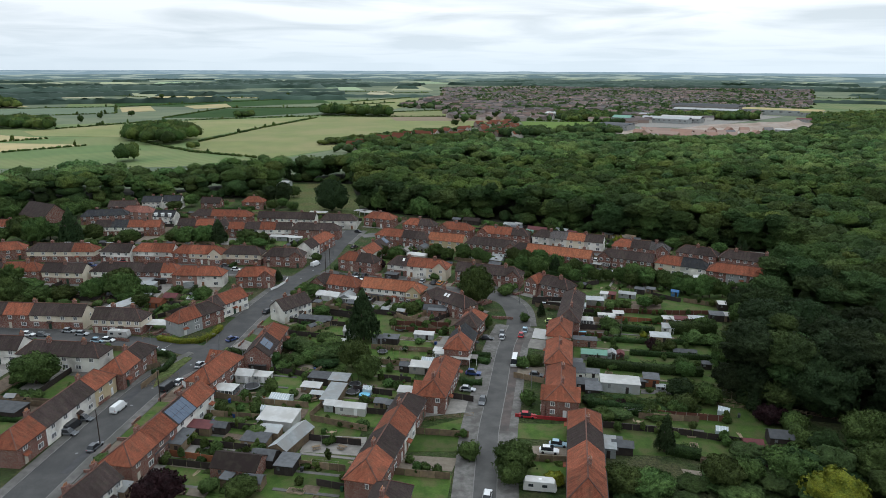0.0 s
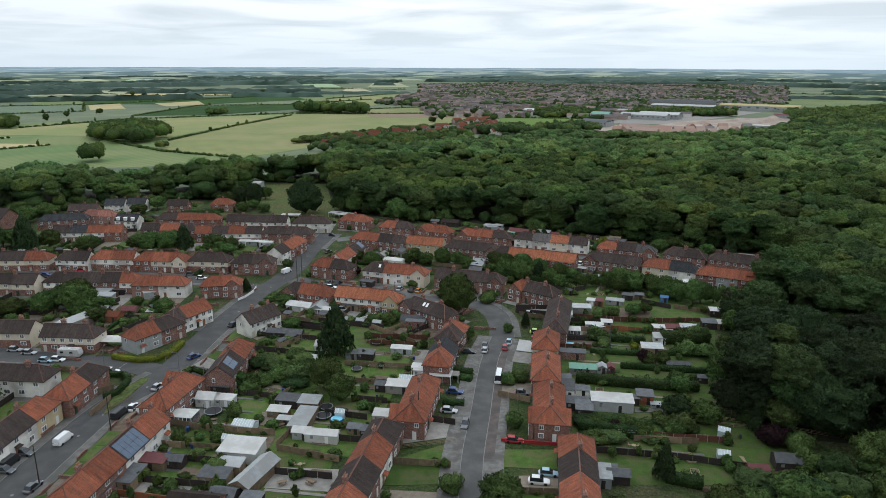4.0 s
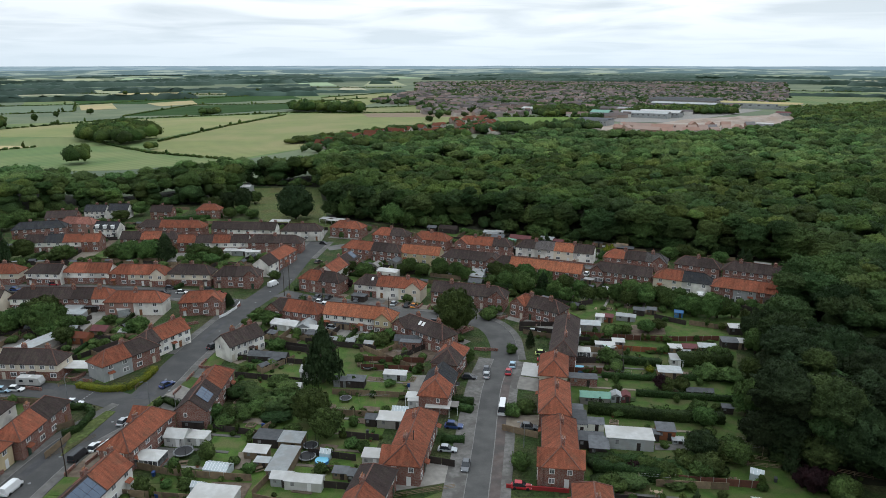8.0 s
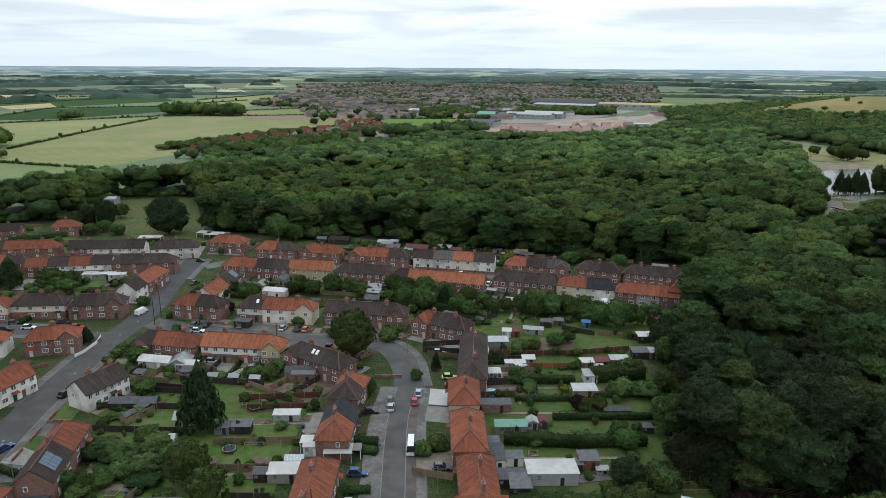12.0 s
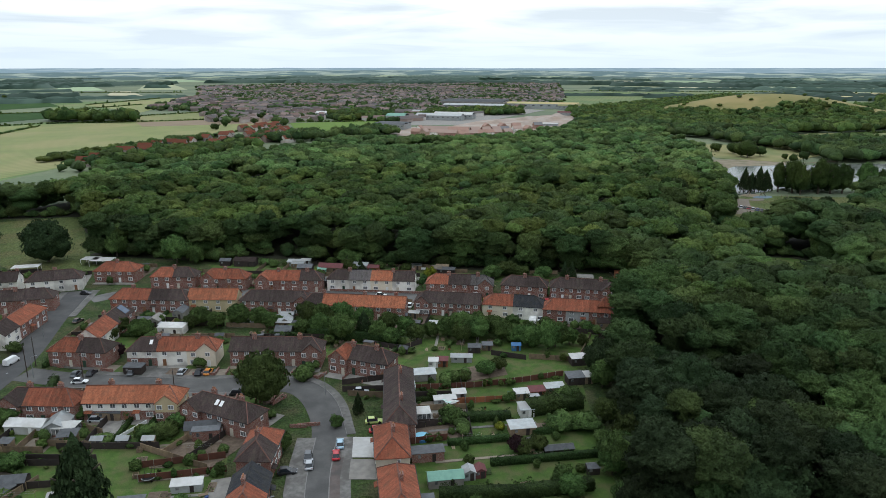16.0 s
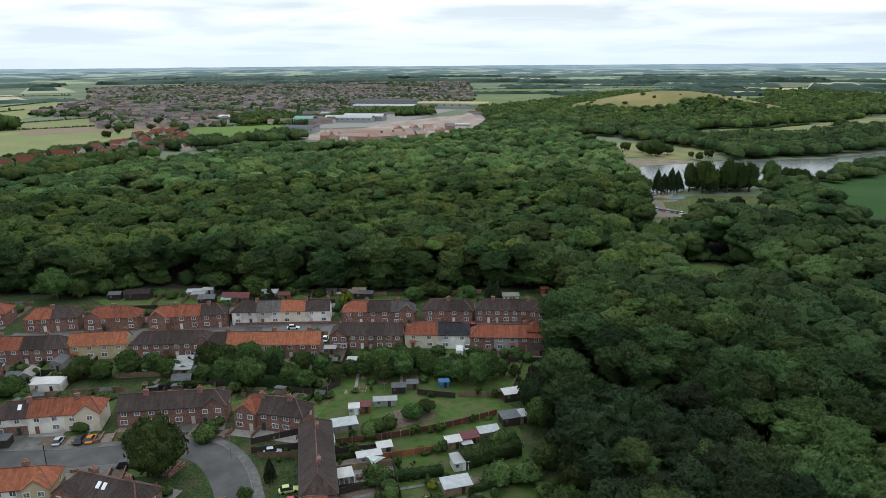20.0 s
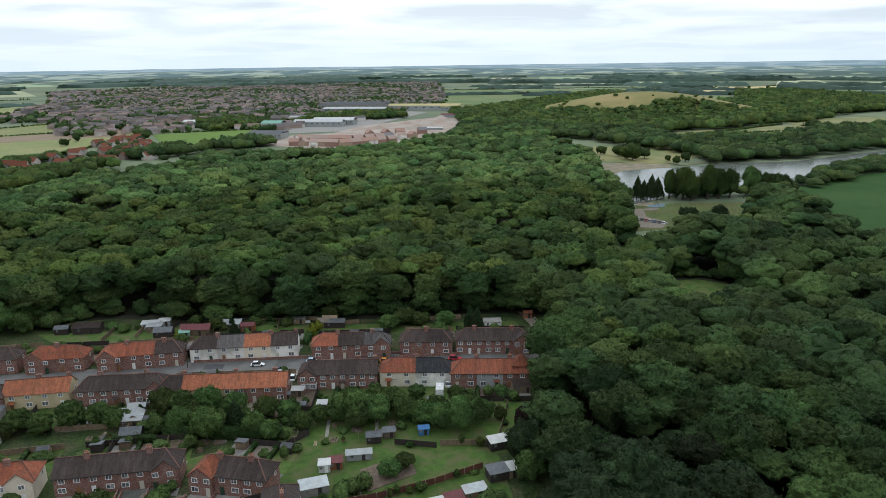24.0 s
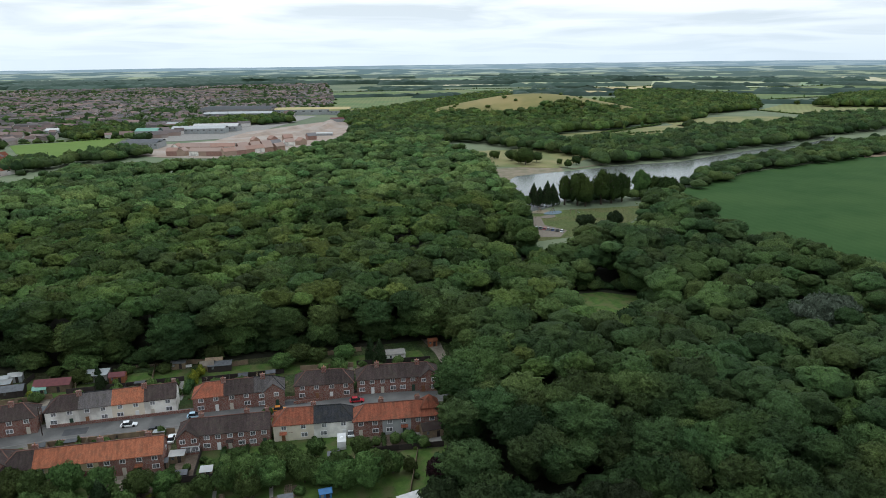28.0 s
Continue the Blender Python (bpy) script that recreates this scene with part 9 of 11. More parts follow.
tree(26.5, 182.4, 3, 2.6, 'shrub')
tree(23.0, 180.5, 3, 2.2, 'shrub')
tree(-3.6, 128.2, 2, 1.4, 'shrub')
tree(-0.7, 127.6, 1.8, 1.2, 'shrub')
tree(-6.8, 131.8, 1.6, 1.1, 'shrub')
tree(-54.4, 116.6, 7, 5, 'purple', 'broad dark purple-leaved tree in a back garden')
tree(-39.2, 119.1, 4.5, 3.5, 'broad')
tree(-108.0, 168.4, 9, 6.5, 'broad', 'big dark green tree behind the houses')
tree(-115.3, 237.1, 10, 6, 'broad')
tree(-146.6, 227.6, 5, 5, 'broad')
tree(-174.6, 315.0, 17, 6.0, 'conifer', 'tall dark conifer among the houses')
tree(-106.7, 318.5, 11, 4.6, 'conifer')
tree(-201.0, 321.0, 13, 7.5, 'broad', 'tall full tree in a back garden')
tree(-190.5, 315.0, 14, 6.5, 'broad', 'tall full tree in a back garden')
tree(-208.5, 313.0, 9, 6.5, 'broad')
tree(-167.7, 321.5, 9, 5.5, 'broad')
tree(-149.1, 318.8, 7, 5, 'broad')
tree(-121.5, 315.2, 8, 4.6, 'broad')
tree(-113.6, 316.6, 9, 4.8, 'broad')
tree(-92.1, 316.0, 8, 5, 'broad')
tree(-85.5, 316.6, 6, 4, 'broad')
tree(-152.3, 230.5, 11, 6, 'broad', 'tall full tree in a back garden')
tree(-143.1, 231.6, 7, 5.5, 'broad')
tree(-135.7, 234.8, 6, 5, 'broad')
tree(-126.5, 236.4, 8, 4.6, 'broad')
tree(-105.4, 229.2, 5, 4, 'broad')
tree(-205.0, 372.0, 9, 6, 'broad')
tree(-198.0, 379.0, 10, 6.5, 'broad')
tree(-234.0, 367.0, 9, 6, 'broad')
tree(-243.0, 372.0, 11, 7, 'broad')
tree(-217.0, 386.0, 9, 7, 'broad')
tree(-189.4, 323.4, 9, 7, 'broad')
tree(-194.4, 317.8, 8, 6, 'broad')
tree(-124.2, 324.7, 7, 5, 'broad')
tree(-127.6, 319.1, 6, 5, 'broad')
tree(-168.0, 256.5, 7, 6, 'broad')
tree(-153.5, 242.9, 6, 6, 'broad')
tree(-61.1, 177.7, 3, 2, 'shrub')
tree(-20.4, 291.3, 6, 4, 'broad')
tree(-2.6, 295.5, 6.7, 3.6, 'broad')
tree(2.5, 291.2, 5.9, 3.2, 'broad')
tree(9.4, 291.3, 7.6, 4.0, 'broad')
tree(15.4, 289.2, 6.7, 3.6, 'broad')
tree(18.6, 285.5, 5.9, 2.9, 'broad')
tree(33.2, 275.6, 6.7, 3.6, 'broad')
tree(38.8, 268.0, 9.2, 4.7, 'broad')
tree(46.0, 268.7, 8.4, 2.9, 'conifer')
tree(49.4, 264.3, 6.7, 3.2, 'broad')
tree(52.5, 259.7, 5.9, 2.9, 'broad')
tree(60.7, 260.4, 5.9, 3.2, 'broad')
tree(65.7, 261.8, 5.0, 2.9, 'broad')
tree(70.6, 260.1, 6.7, 3.6, 'broad')
tree(74.8, 257.2, 9.2, 4.7, 'broad')
tree(81.3, 258.7, 6.7, 3.6, 'broad')
tree(85.9, 256.1, 6.7, 3.2, 'broad')
tree(88.3, 250.7, 5.9, 3.6, 'broad')
tree(93.1, 249.0, 6.7, 3.6, 'broad')
tree(99.2, 242.4, 8.4, 4.3, 'broad')
tree(104.0, 242.5, 5.9, 2.9, 'broad')
tree(61.0, 270.6, 4.2, 2.2, 'broad')
tree(31.2, 286.2, 5.9, 3.2, 'broad')
tree(28.2, 277.3, 5.0, 2.9, 'broad')
tree(37.3, 279.0, 5.9, 2.9, 'broad')
tree(54.4, 288.8, 4.2, 2.2, 'broad')
tree(-5.1, 293.9, 5.0, 2.9, 'broad')
tree(31.4, 289.9, 6.3, 3.6, 'broad')
tree(35.2, 284.7, 7.2, 3.6, 'broad')
tree(41.5, 281.4, 8.1, 4.0, 'broad')
tree(47.4, 275.7, 7.2, 3.6, 'broad')
tree(54.4, 270.1, 7.2, 3.6, 'broad')
tree(58.9, 268.6, 5.4, 2.9, 'broad')
tree(73.3, 254.6, 7.2, 3.6, 'broad')
tree(78.8, 255.0, 8.1, 4.3, 'broad')
tree(87.0, 263.3, 4.5, 2.5, 'broad')
tree(85.9, 252.2, 7.2, 3.6, 'broad')
tree(89.5, 247.9, 6.3, 3.6, 'broad')
tree(92.1, 244.5, 7.2, 4.0, 'broad')
tree(96.1, 241.3, 9.0, 4.3, 'broad')
tree(102.1, 253.7, 5.4, 2.9, 'broad')
tree(93.6, 261.2, 4.5, 2.5, 'broad')
tree(83.7, 267.5, 4.5, 2.5, 'broad')
tree(71.1, 262.6, 5.4, 2.9, 'broad')
tree(77.7, 270.6, 3.6, 2.2, 'broad')
tree(133.1, 298.9, 8, 2.2, 'conifer')
tree(134.2, 295.3, 8.5, 2.4, 'conifer')
tree(110.4, 233.4, 6, 3, 'purple')
tree(114.4, 249.3, 3.5, 2, 'shrub')
tree(107.6, 240.4, 3.5, 1.8, 'shrub')
tree(59.6, 332.5, 5, 2.2, 'conifer')
tree(114.9, 313.6, 6, 5, 'broad')
tree(107.8, 311.1, 6, 4, 'broad')
tree(119.2, 310.1, 5, 4, 'broad')
tree(55.1, 340.9, 5, 3, 'broad')
tree(127.5, 306.2, 5, 4, 'broad')
tree(121.8, 299.9, 4, 3, 'shrub')
tree(85.7, 322.2, 4, 1.6, 'gold')
tree(84.1, 298.9, 2, 1.4, 'gold')
tree(38.9, 321.1, 2.2, 2, 'gold')
tree(92.3, 287.0, 2.5, 1.6, 'shrub')
tree(33.8, 221.0, 5.5, 1.5, 'conifer', 'clipped columnar dark conifer in a front garden')
tree(14.1, 210.1, 5, 2.5, 'broad')
tree(25.6, 247.7, 3, 2.2, 'shrub')
tree(27.6, 216.4, 3, 1.6, 'shrub')
tree(23.7, 244.8, 3.5, 3, 'shrub')
tree(71.9, 231.4, 4, 3, 'broad')
tree(64.9, 230.4, 3, 2.5, 'shrub')
tree(60.1, 230.3, 3, 2.2, 'shrub')
tree(8.1, 250.3, 3, 2.5, 'shrub')
tree(-30.1, 291.3, 5, 4, 'broad')
tree(-26.3, 277.3, 4, 3, 'purple')
tree(64.4, 191.4, 3.5, 2.2, 'shrub')
tree(54.2, 209.7, 4, 3, 'shrub')
tree(-8.2, 228.9, 3, 2.5, 'shrub')
tree(-19.1, 238.1, 3, 2.5, 'shrub')
tree(-14.0, 225.9, 3, 3, 'shrub')
tree(-10.4, 224.6, 4, 3, 'shrub')
tree(-64.2, 394.5, 19, 10.5, 'dark')
tree(-97.4, 417.4, 14, 6, 'dark')
tree(-106.9, 420.8, 11, 5, 'dark')
tree(-37.1, 393.5, 11, 5, 'broad')
tree(-11.8, 374.3, 13, 7, 'broad')
tree(-4.0, 371.6, 9, 4, 'broad')
tree(-114.0, 417.0, 8, 6, 'broad')
tree(-95.4, 436.2, 8, 5, 'broad')
tree(-126.3, 319.9, 7, 5, 'broad')
tree(-123.9, 328.4, 6, 4, 'broad')
tree(-107.7, 323.5, 10, 4, 'conifer')
tree(-112.1, 319.4, 9, 6, 'broad')
tree(-91.9, 314.6, 6, 5, 'broad')
tree(-84.9, 310.3, 5, 4, 'broad')
tree(-119.4, 244.5, 10, 6, 'broad')
tree(-123.5, 242.3, 8, 5, 'broad')
tree(-150.2, 316.6, 6, 5, 'broad')
tree(-110.8, 292.7, 5, 5, 'broad')
tree(-103.0, 289.0, 4, 4, 'shrub')
tree(-64.5, 259.2, 5, 2, 'conifer')
tree(-46.7, 241.9, 5, 4, 'broad')
tree(-86.6, 236.5, 5, 4, 'broad')
tree(-132.6, 308.1, 5, 4, 'broad')
tree(-99.8, 332.1, 5, 4, 'broad')
tree(-54.7, 290.7, 3, 2.5, 'shrub')
tree(-27.4, 296.9, 6, 4, 'broad')
tree(-20.4, 293.1, 5, 4, 'broad')
tree(-31.0, 289.9, 5, 4, 'broad')
tree(-132.3, 293.5, 4, 3, 'shrub')
tree(-18.1, 238.5, 3, 3, 'shrub')
tree(-30.8, 241.3, 3, 3, 'shrub')
tree(-150.4, 406.8, 8, 5, 'broad')
tree(-155.5, 393.6, 6, 5, 'broad')
tree(-99.9, 398.3, 6, 4, 'broad')
tree(-95.6, 405.0, 6, 4, 'broad')
tree(-88.0, 397.9, 5, 4, 'broad')
plantation('shrubbery', [(81.7, 136.6), (98.3, 143.5), (108.2, 136.8), (85.7, 103.5), (58.7, 103.4), (70.4, 123.7)], 6, MID, 'tangled shrubs and small trees at the garden end', height=(4, 8), seed=71, material=LEAF_SHADE, low=0.0)
plantation('shrubbery', [(33.3, 128.5), (53.2, 127.2), (44.7, 103.3), (27.8, 103.2)], 5, MID, 'dense overgrown shrubs behind a house', height=(1.2, 3.2), seed=72, material=LEAF_SHADE, low=0.0)
plantation('shrubbery', [(58.9, 136.4), (75, 133.1), (66.9, 116.2), (51.5, 116.1)], 6, MID, 'mixed shrubs in a long garden', height=(1.2, 3.4), seed=73, material=LEAF_SHADE, low=0.0)
plantation('shrubbery', [(37.1, 163.1), (47.4, 160.5), (64.1, 156.8), (62.3, 152.9), (36.6, 151.8)], 5, MID, 'mixed shrubs in a long garden', height=(0.8, 2.2), seed=74, material=LEAF_SHADE, low=0.0)
plantation('shrubbery', [(-44.4, 200.5), (-31.4, 196.2), (-23.1, 183.8), (-35.4, 179.8), (-46.3, 185.5)], 5, MID, 'overgrown back garden full of bushes', height=(2, 4.5), seed=75, material=LEAF_SHADE, low=0.0)
# vehicles
vehicle(21.0, 183.0, 79, 'white', 'minibus')
vehicle(25.1, 203.7, 79, 'red', 'car')
vehicle(19.1, 204.5, -101, 'grey', 'car')
vehicle(10.4, 159.1, -101, 'grey', 'car')
vehicle(9.2, 119.3, 79, 'white', 'car')
vehicle(14.2, 200.7, -10, 'black', 'car')
vehicle(8.8, 175.4, -10, 'blue', 'suv')
vehicle(6.9, 165.6, -10, 'silver', 'car')
vehicle(23.9, 135.8, -10, 'white', 'suv')
vehicle(26.4, 138.6, -10, 'lightblue', 'car')
vehicle(21.0, 151.6, -10, 'red', 'car')
vehicle(26.1, 174.4, -10, 'grey', 'car')
vehicle(26.8, 208.0, 79, 'lightblue', 'car')
vehicle(-59.7, 223.5, 58, 'black', 'suv')
vehicle(-64.9, 199.1, 55, 'blue', 'car')
vehicle(-68.2, 180.2, 75, 'silver', 'car')
vehicle(-70.1, 169.3, 78, 'white', 'car')
vehicle(-67.1, 168.5, 78, 'white', 'van')
vehicle(-72.0, 165.6, 78, 'black', 'van')
vehicle(-79.7, 154.3, 80, 'white', 'van')
vehicle(-102.7, 197.8, -5, 'white', 'car')
vehicle(-84.2, 189.9, -5, 'white', 'car')
vehicle(-53.9, 281.6, 62, 'white', 'van')
vehicle(-76.9, 136.6, 80, 'grey', 'car')
vehicle(-86.4, 145.2, 80, 'black', 'van')
vehicle(-85.5, 149.2, -10, 'grey', 'car')
vehicle(-85.8, 142.6, -10, 'grey', 'car')
vehicle(-101.8, 191.7, -5, 'black', 'car')
vehicle(-113.3, 202.9, -5, 'silver', 'car')
vehicle(-125.1, 201.8, -5, 'grey', 'car')
vehicle(-129.8, 202.2, -5, 'white', 'car')
vehicle(-118.6, 205.2, -5, 'silver', 'car')
vehicle(-105.7, 197.3, -5, 'lightblue', 'car')
vehicle(-85.3, 273.8, -4, 'white', 'car')
vehicle(-91.5, 273.4, -4, 'black', 'car')
vehicle(-91.1, 278.9, -4, 'grey', 'car')
vehicle(-70.7, 271.4, -4, 'red', 'car')
vehicle(-76.1, 276.5, -4, 'black', 'car')
vehicle(-136.4, 285.0, -4, 'red', 'car')
vehicle(-147.4, 279.0, -4, 'blue', 'car')
vehicle(-35.1, 267.0, 70, 'grey', 'car')
vehicle(-31.2, 266.3, 70, 'black', 'car')
vehicle(-20.6, 263.3, 70, 'grey', 'car')
vehicle(-7.6, 259.1, 70, 'silver', 'car')
vehicle(-3.0, 257.1, 70, 'black', 'suv')
vehicle(-0.7, 256.7, 70, 'orange', 'car')
vehicle(-33.5, 261.5, -12, 'white', 'car')
vehicle(-26.4, 237.4, -15, 'silver', 'car')
vehicle(6.4, 240.7, -14, 'black', 'suv')
vehicle(19.0, 201.9, 79, 'silver', 'car')
vehicle(36.4, 215.4, -10, 'lime', 'car')
vehicle(36.8, 231.7, -12, 'silver', 'car')
vehicle(-42.7, 341.8, -20, 'black', 'car')
vehicle(-41.0, 311.5, 60, 'brown', 'car')
vehicle(8.6, 199.5, -10, 'grey', 'car')
vehicle(36.3, 211.0, -10, 'red', 'car')
vehicle(60.5, 304.8, -24, 'white', 'car')
vehicle(65.1, 297.0, -24, 'black', 'suv')
vehicle(67.3, 290.3, 62, 'white', 'suv')
vehicle(76.1, 298.6, -24, 'lightblue', 'car')
vehicle(95.9, 287.2, -27, 'orange', 'car')
vehicle(115.5, 278.3, -29, 'red', 'car')
vehicle(105.1, 264.0, 60, 'white', 'suv')
vehicle(108.5, 270.0, 60, 'white', 'van')
vehicle(-161.9, 344.3, -4, 'grey', 'car')
caravan(19.9, 121.8, -8, 6.5)
caravan(-100.6, 200.9, -6, 6.5)
caravan(100.4, 260.4, 60, 5)
# lamps and poles
lamp_post(-65.7, 189.2, 200)
lamp_post(-87.4, 192.9, 90)
lamp_post(-57.2, 183.4, 160)
lamp_post(8.7, 184.2, 0)
lamp_post(23.7, 166.4, 180)
lamp_post(-46.0, 269.3, 0)
lamp_post(27.8, 233.5, 200)
lamp_post(-49.1, 300.2, 0)
pole(-76.2, 137.6, 9)
pole(-0.4, 159.1, 9)
pole(-8.8, 241.7, 9)
pole(-47.5, 269.8, 9.5)
pole(41.3, 314.1, 8.5)
pole(-33.2, 264.8, 7)
pole(94.9, 295.0, 8)
pole(-46.9, 277.2, 9)
pole(-71.1, 158.6, 9)
# trees by the lake and at the wood edge
tree(343.3, 436.1, 15, 4.6, 'conifer', 'slender dark conifer on the lake bank')
tree(348.9, 436.0, 12, 4.4, 'conifer', 'slender dark conifer on the lake bank')
tree(351.3, 431.6, 16, 5, 'conifer', 'slender dark conifer on the lake bank')
tree(355.5, 430.5, 14, 5, 'conifer', 'slender dark conifer on the lake bank')
tree(362.7, 426.7, 21, 4.6, 'poplar', 'tall dark tree beside the lake meadow')
tree(367.9, 420.0, 24, 7, 'poplar', 'tall dark tree beside the lake meadow')
tree(369.1, 414.3, 20, 6, 'poplar', 'tall dark tree beside the lake meadow')
tree(382.3, 412.6, 25, 6.5, 'poplar', 'tall dark tree beside the lake meadow')
tree(390.6, 410.5, 22, 6, 'poplar', 'tall dark tree beside the lake meadow')
tree(398.7, 408.5, 20, 6, 'poplar', 'tall dark tree beside the lake meadow')
tree(417.6, 407.6, 21, 6.5, 'broad', 'tall dark tree beside the lake meadow')
tree(424.9, 401.4, 17, 6, 'poplar', 'tall dark tree beside the lake meadow')
tree(432.3, 400.3, 15, 6, 'poplar', 'tall dark tree beside the lake meadow')
tree(436.1, 397.1, 15, 7, 'poplar', 'tall dark tree beside the lake meadow')
tree(320.2, 371.7, 10, 6, 'dark', 'tall dark tree beside the lake meadow')
tree(341.4, 368.1, 9, 5, 'dark', 'tall dark tree beside the lake meadow')
tree(257.3, 216.5, 19, 9.5, 'willow')
tree(267.5, 214.5, 17, 8, 'willow')
tree(79.3, 159.6, 11, 6.5, 'giant', 'large dark weeping tree over a garden end')
tree(92.9, 154.5, 17, 11, 'giant', 'huge dark tree at the edge of the wood')
tree(89.3, 186.2, 10, 5, 'broad', 'leafy tree at a garden end')
tree(102.1, 221.0, 11, 5.5, 'dark', 'dark tree at a garden end')
tree(108.0, 192.4, 17, 9, 'giant', 'huge dark tree at the edge of the wood')
tree(78.7, 178.3, 7, 3.2, 'broad')
tree(61.8, 162.6, 5, 4.2, 'dark', 'low dark spreading garden tree')
tree(66.7, 160.0, 4, 3, 'shrub')
tree(67.2, 178.9, 4, 2.4, 'shrub')
tree(82.4, 196.8, 3.5, 4, 'shrub')
tree(77.6, 198.8, 3.5, 4, 'shrub')
tree(81.9, 150.4, 3.4, 2.2, 'purple')
tree(84.3, 147.1, 4, 3, 'shrub')
# back gardens west of the main road
shed(-28.5, 203.1, -10, 4, 4, 2.4, WHITE, WHITE, 'gable', label='white garden tent with pointed roof', name='party_tent')
shed(-30.5, 194.5, -10, 2.8, 2.2, 2.2, WHITE, WHITE, 'gable', label='small white garden shed on grass')
shed(-41.5, 213.8, -10, 11, 3.2, 2.1, FENCE_DARK, FELT, 'gable', label='long dark shed with grey felt roof')
shed(-15.7, 197.6, -10, 5, 2.8, 2, FENCE_DARK, FELT, 'pent')
shed(-19.6, 198.0, -10, 3.2, 2.6, 2, STEEL, FELT, 'gable', label='dark blue-grey aviary shed')
shed(-5.5, 201.3, -10, 6, 2.2, 1.7, SHEET, WHITE, 'pent', label='long low greenhouse with whitened roof')
shed(0.1, 185.6, -10, 3.6, 3, 2.4, WHITE, WHITE, 'flat', label='white flat-roofed porch extension')
shed(-5.2, 177.0, -10, 7, 3.6, 2.2, CONCRETE, WHITE, 'pent', label='garden workshop with white sheet roof', name='workshop')
shed(-10.2, 177.7, -10, 2.6, 2.6, 2.1, FENCE_DARK, FELT, 'gable')
greenhouse(-3.6, 182.0, -10, 4, 2.4)
shed(-27.4, 160.1, -10, 4.2, 9, 2.3, FENCE, SHEET, 'pent', label='long outbuilding with pale grey-green roof', name='outbuilding')
shed(-32.1, 170.1, -10, 6.5, 4, 2.2, FENCE_DARK, FELT, 'flat', label='black felt-roofed shed')
shed(-27.1, 168.7, -10, 5, 4, 2.2, FENCE, SHEET, 'pent', label='shed with pale corrugated roof')
shed(-33.9, 164.8, -10, 5, 2.6, 1.8, FENCE, WHITE, 'pent', label='cluttered lean-to with white roof')
shed(-32.0, 161.4, -10, 3, 2, 1.4, FENCE, SHEET, 'flat', label='low store with pale lid')
shed(-22.0, 153.4, -10, 7.5, 2.8, 2.2, WHITE, WHITE, 'gable', label='white-painted garden workshop', name='workshop')
shed(-26.7, 154.9, -10, 4, 2.8, 2, SHEET, WHITE, 'gable', label='pale grey shed with rounded white roof')
shed(-15.2, 156.7, -10, 3, 2, 1.5, FENCE, FELT, 'pent')
shed(-12.3, 155.5, -10, 2.4, 2, 1.6, FENCE_DARK, FELT, 'pent')
shed(-9.0, 161.6, -10, 4, 3, 2.2, WHITE, WHITE, 'pent', label='white-roofed lean-to behind a house')
greenhouse(-40.6, 159.1, -14, 5.2, 3.4)
greenhouse(-42.7, 152.8, -14, 2.6, 2)
greenhouse(-19.1, 163.9, -14, 2.4, 1.8)
shed(-52.7, 171.3, -10, 4.6, 4, 2.3, WHITE, WHITE, 'gable', label='white garden marquee with pointed roof', name='party_tent')
shed(-48.4, 171.2, -10, 4.6, 3.2, 1.9, WHITE, WHITE, 'flat', label='white flat-roofed garden pavilion', name='pavilion')
conservatory(-56.0, 162.8, -10, 6.2, 4.2)
shed(-51.1, 177.6, -10, 5, 2.2, 2, FENCE_DARK, FELT, 'flat')
trampoline(-50.0, 166.3, 2.2)
trampoline(-13.2, 207.3, 1.4)
trampoline(-17.5, 189.4, 1.5)
trampoline(-23.1, 163.5, 1.9)
trampoline(-23.0, 167.8, 1.7)
pool(-19.8, 162.0, 1.5)
bench(-48.8, 162.4, 10)
bench(-2.5, 197.5, 10)
bench(-32.5, 159.5, 30)
fence('dark', [(-50.5, 214.9), (-27.3, 210.1)])
fence('dark', [(-48.5, 203.7), (-29.5, 199.1)])
fence('dark', [(-47.5, 224.4), (-28.4, 218.1)])
fence('timber', [(-21.3, 192.8), (-0.7, 189.9)])
fence('timber', [(-20.7, 182.5), (-8.4, 180.3)])
fence('brown', [(-16, 212.6), (2.3, 210.8)])
fence('brown', [(-15.1, 207.3), (2.3, 205.2)])
fence('dark', [(-17.4, 172.1), (-8.2, 170.2)])
fence('dark', [(-23.1, 165), (-12.6, 162.2)])
fence('timber', [(-18.3, 158.6), (-12.2, 157.3)])
fence('dark', [(-19.6, 153.3), (-11.8, 151.8)])
fence('timber', [(-57.9, 161), (-50.7, 158.5), (-41.7, 156.9), (-33, 155.7)])
fence('timber', [(-31.8, 150.4), (-29.4, 157.2)])
fence('dark', [(-46.5, 176), (-35, 172.9)])
fence('dark', [(-22.1, 199.9), (-15.7, 198.3)])
fence('timber', [(-36.4, 172.1), (-33.4, 177)])
tree(-24.3, 200.0, 16, 5.6, 'conifer', 'tall dark dense evergreen garden tree')
tree(-24.5, 178.8, 9, 4.8, 'broad')
tree(-20.1, 172.2, 7, 4, 'broad')
tree(-27.9, 173.2, 3, 2.2, 'broad')
tree(-48.0, 181.5, 4, 2.6, 'broad')
tree(-44.0, 180.2, 3.6, 2.4, 'broad')
tree(-40.4, 180.7, 3, 2.2, 'broad')
tree(-37.9, 184.3, 3.5, 3, 'shrub')
tree(-34.6, 183.6, 3.5, 2.8, 'shrub')
tree(-14.5, 177.0, 2.6, 1.3, 'shrub')
tree(-33.4, 186.6, 3, 2.4, 'shrub')
tree(-44.4, 177.4, 3, 2.4, 'shrub')
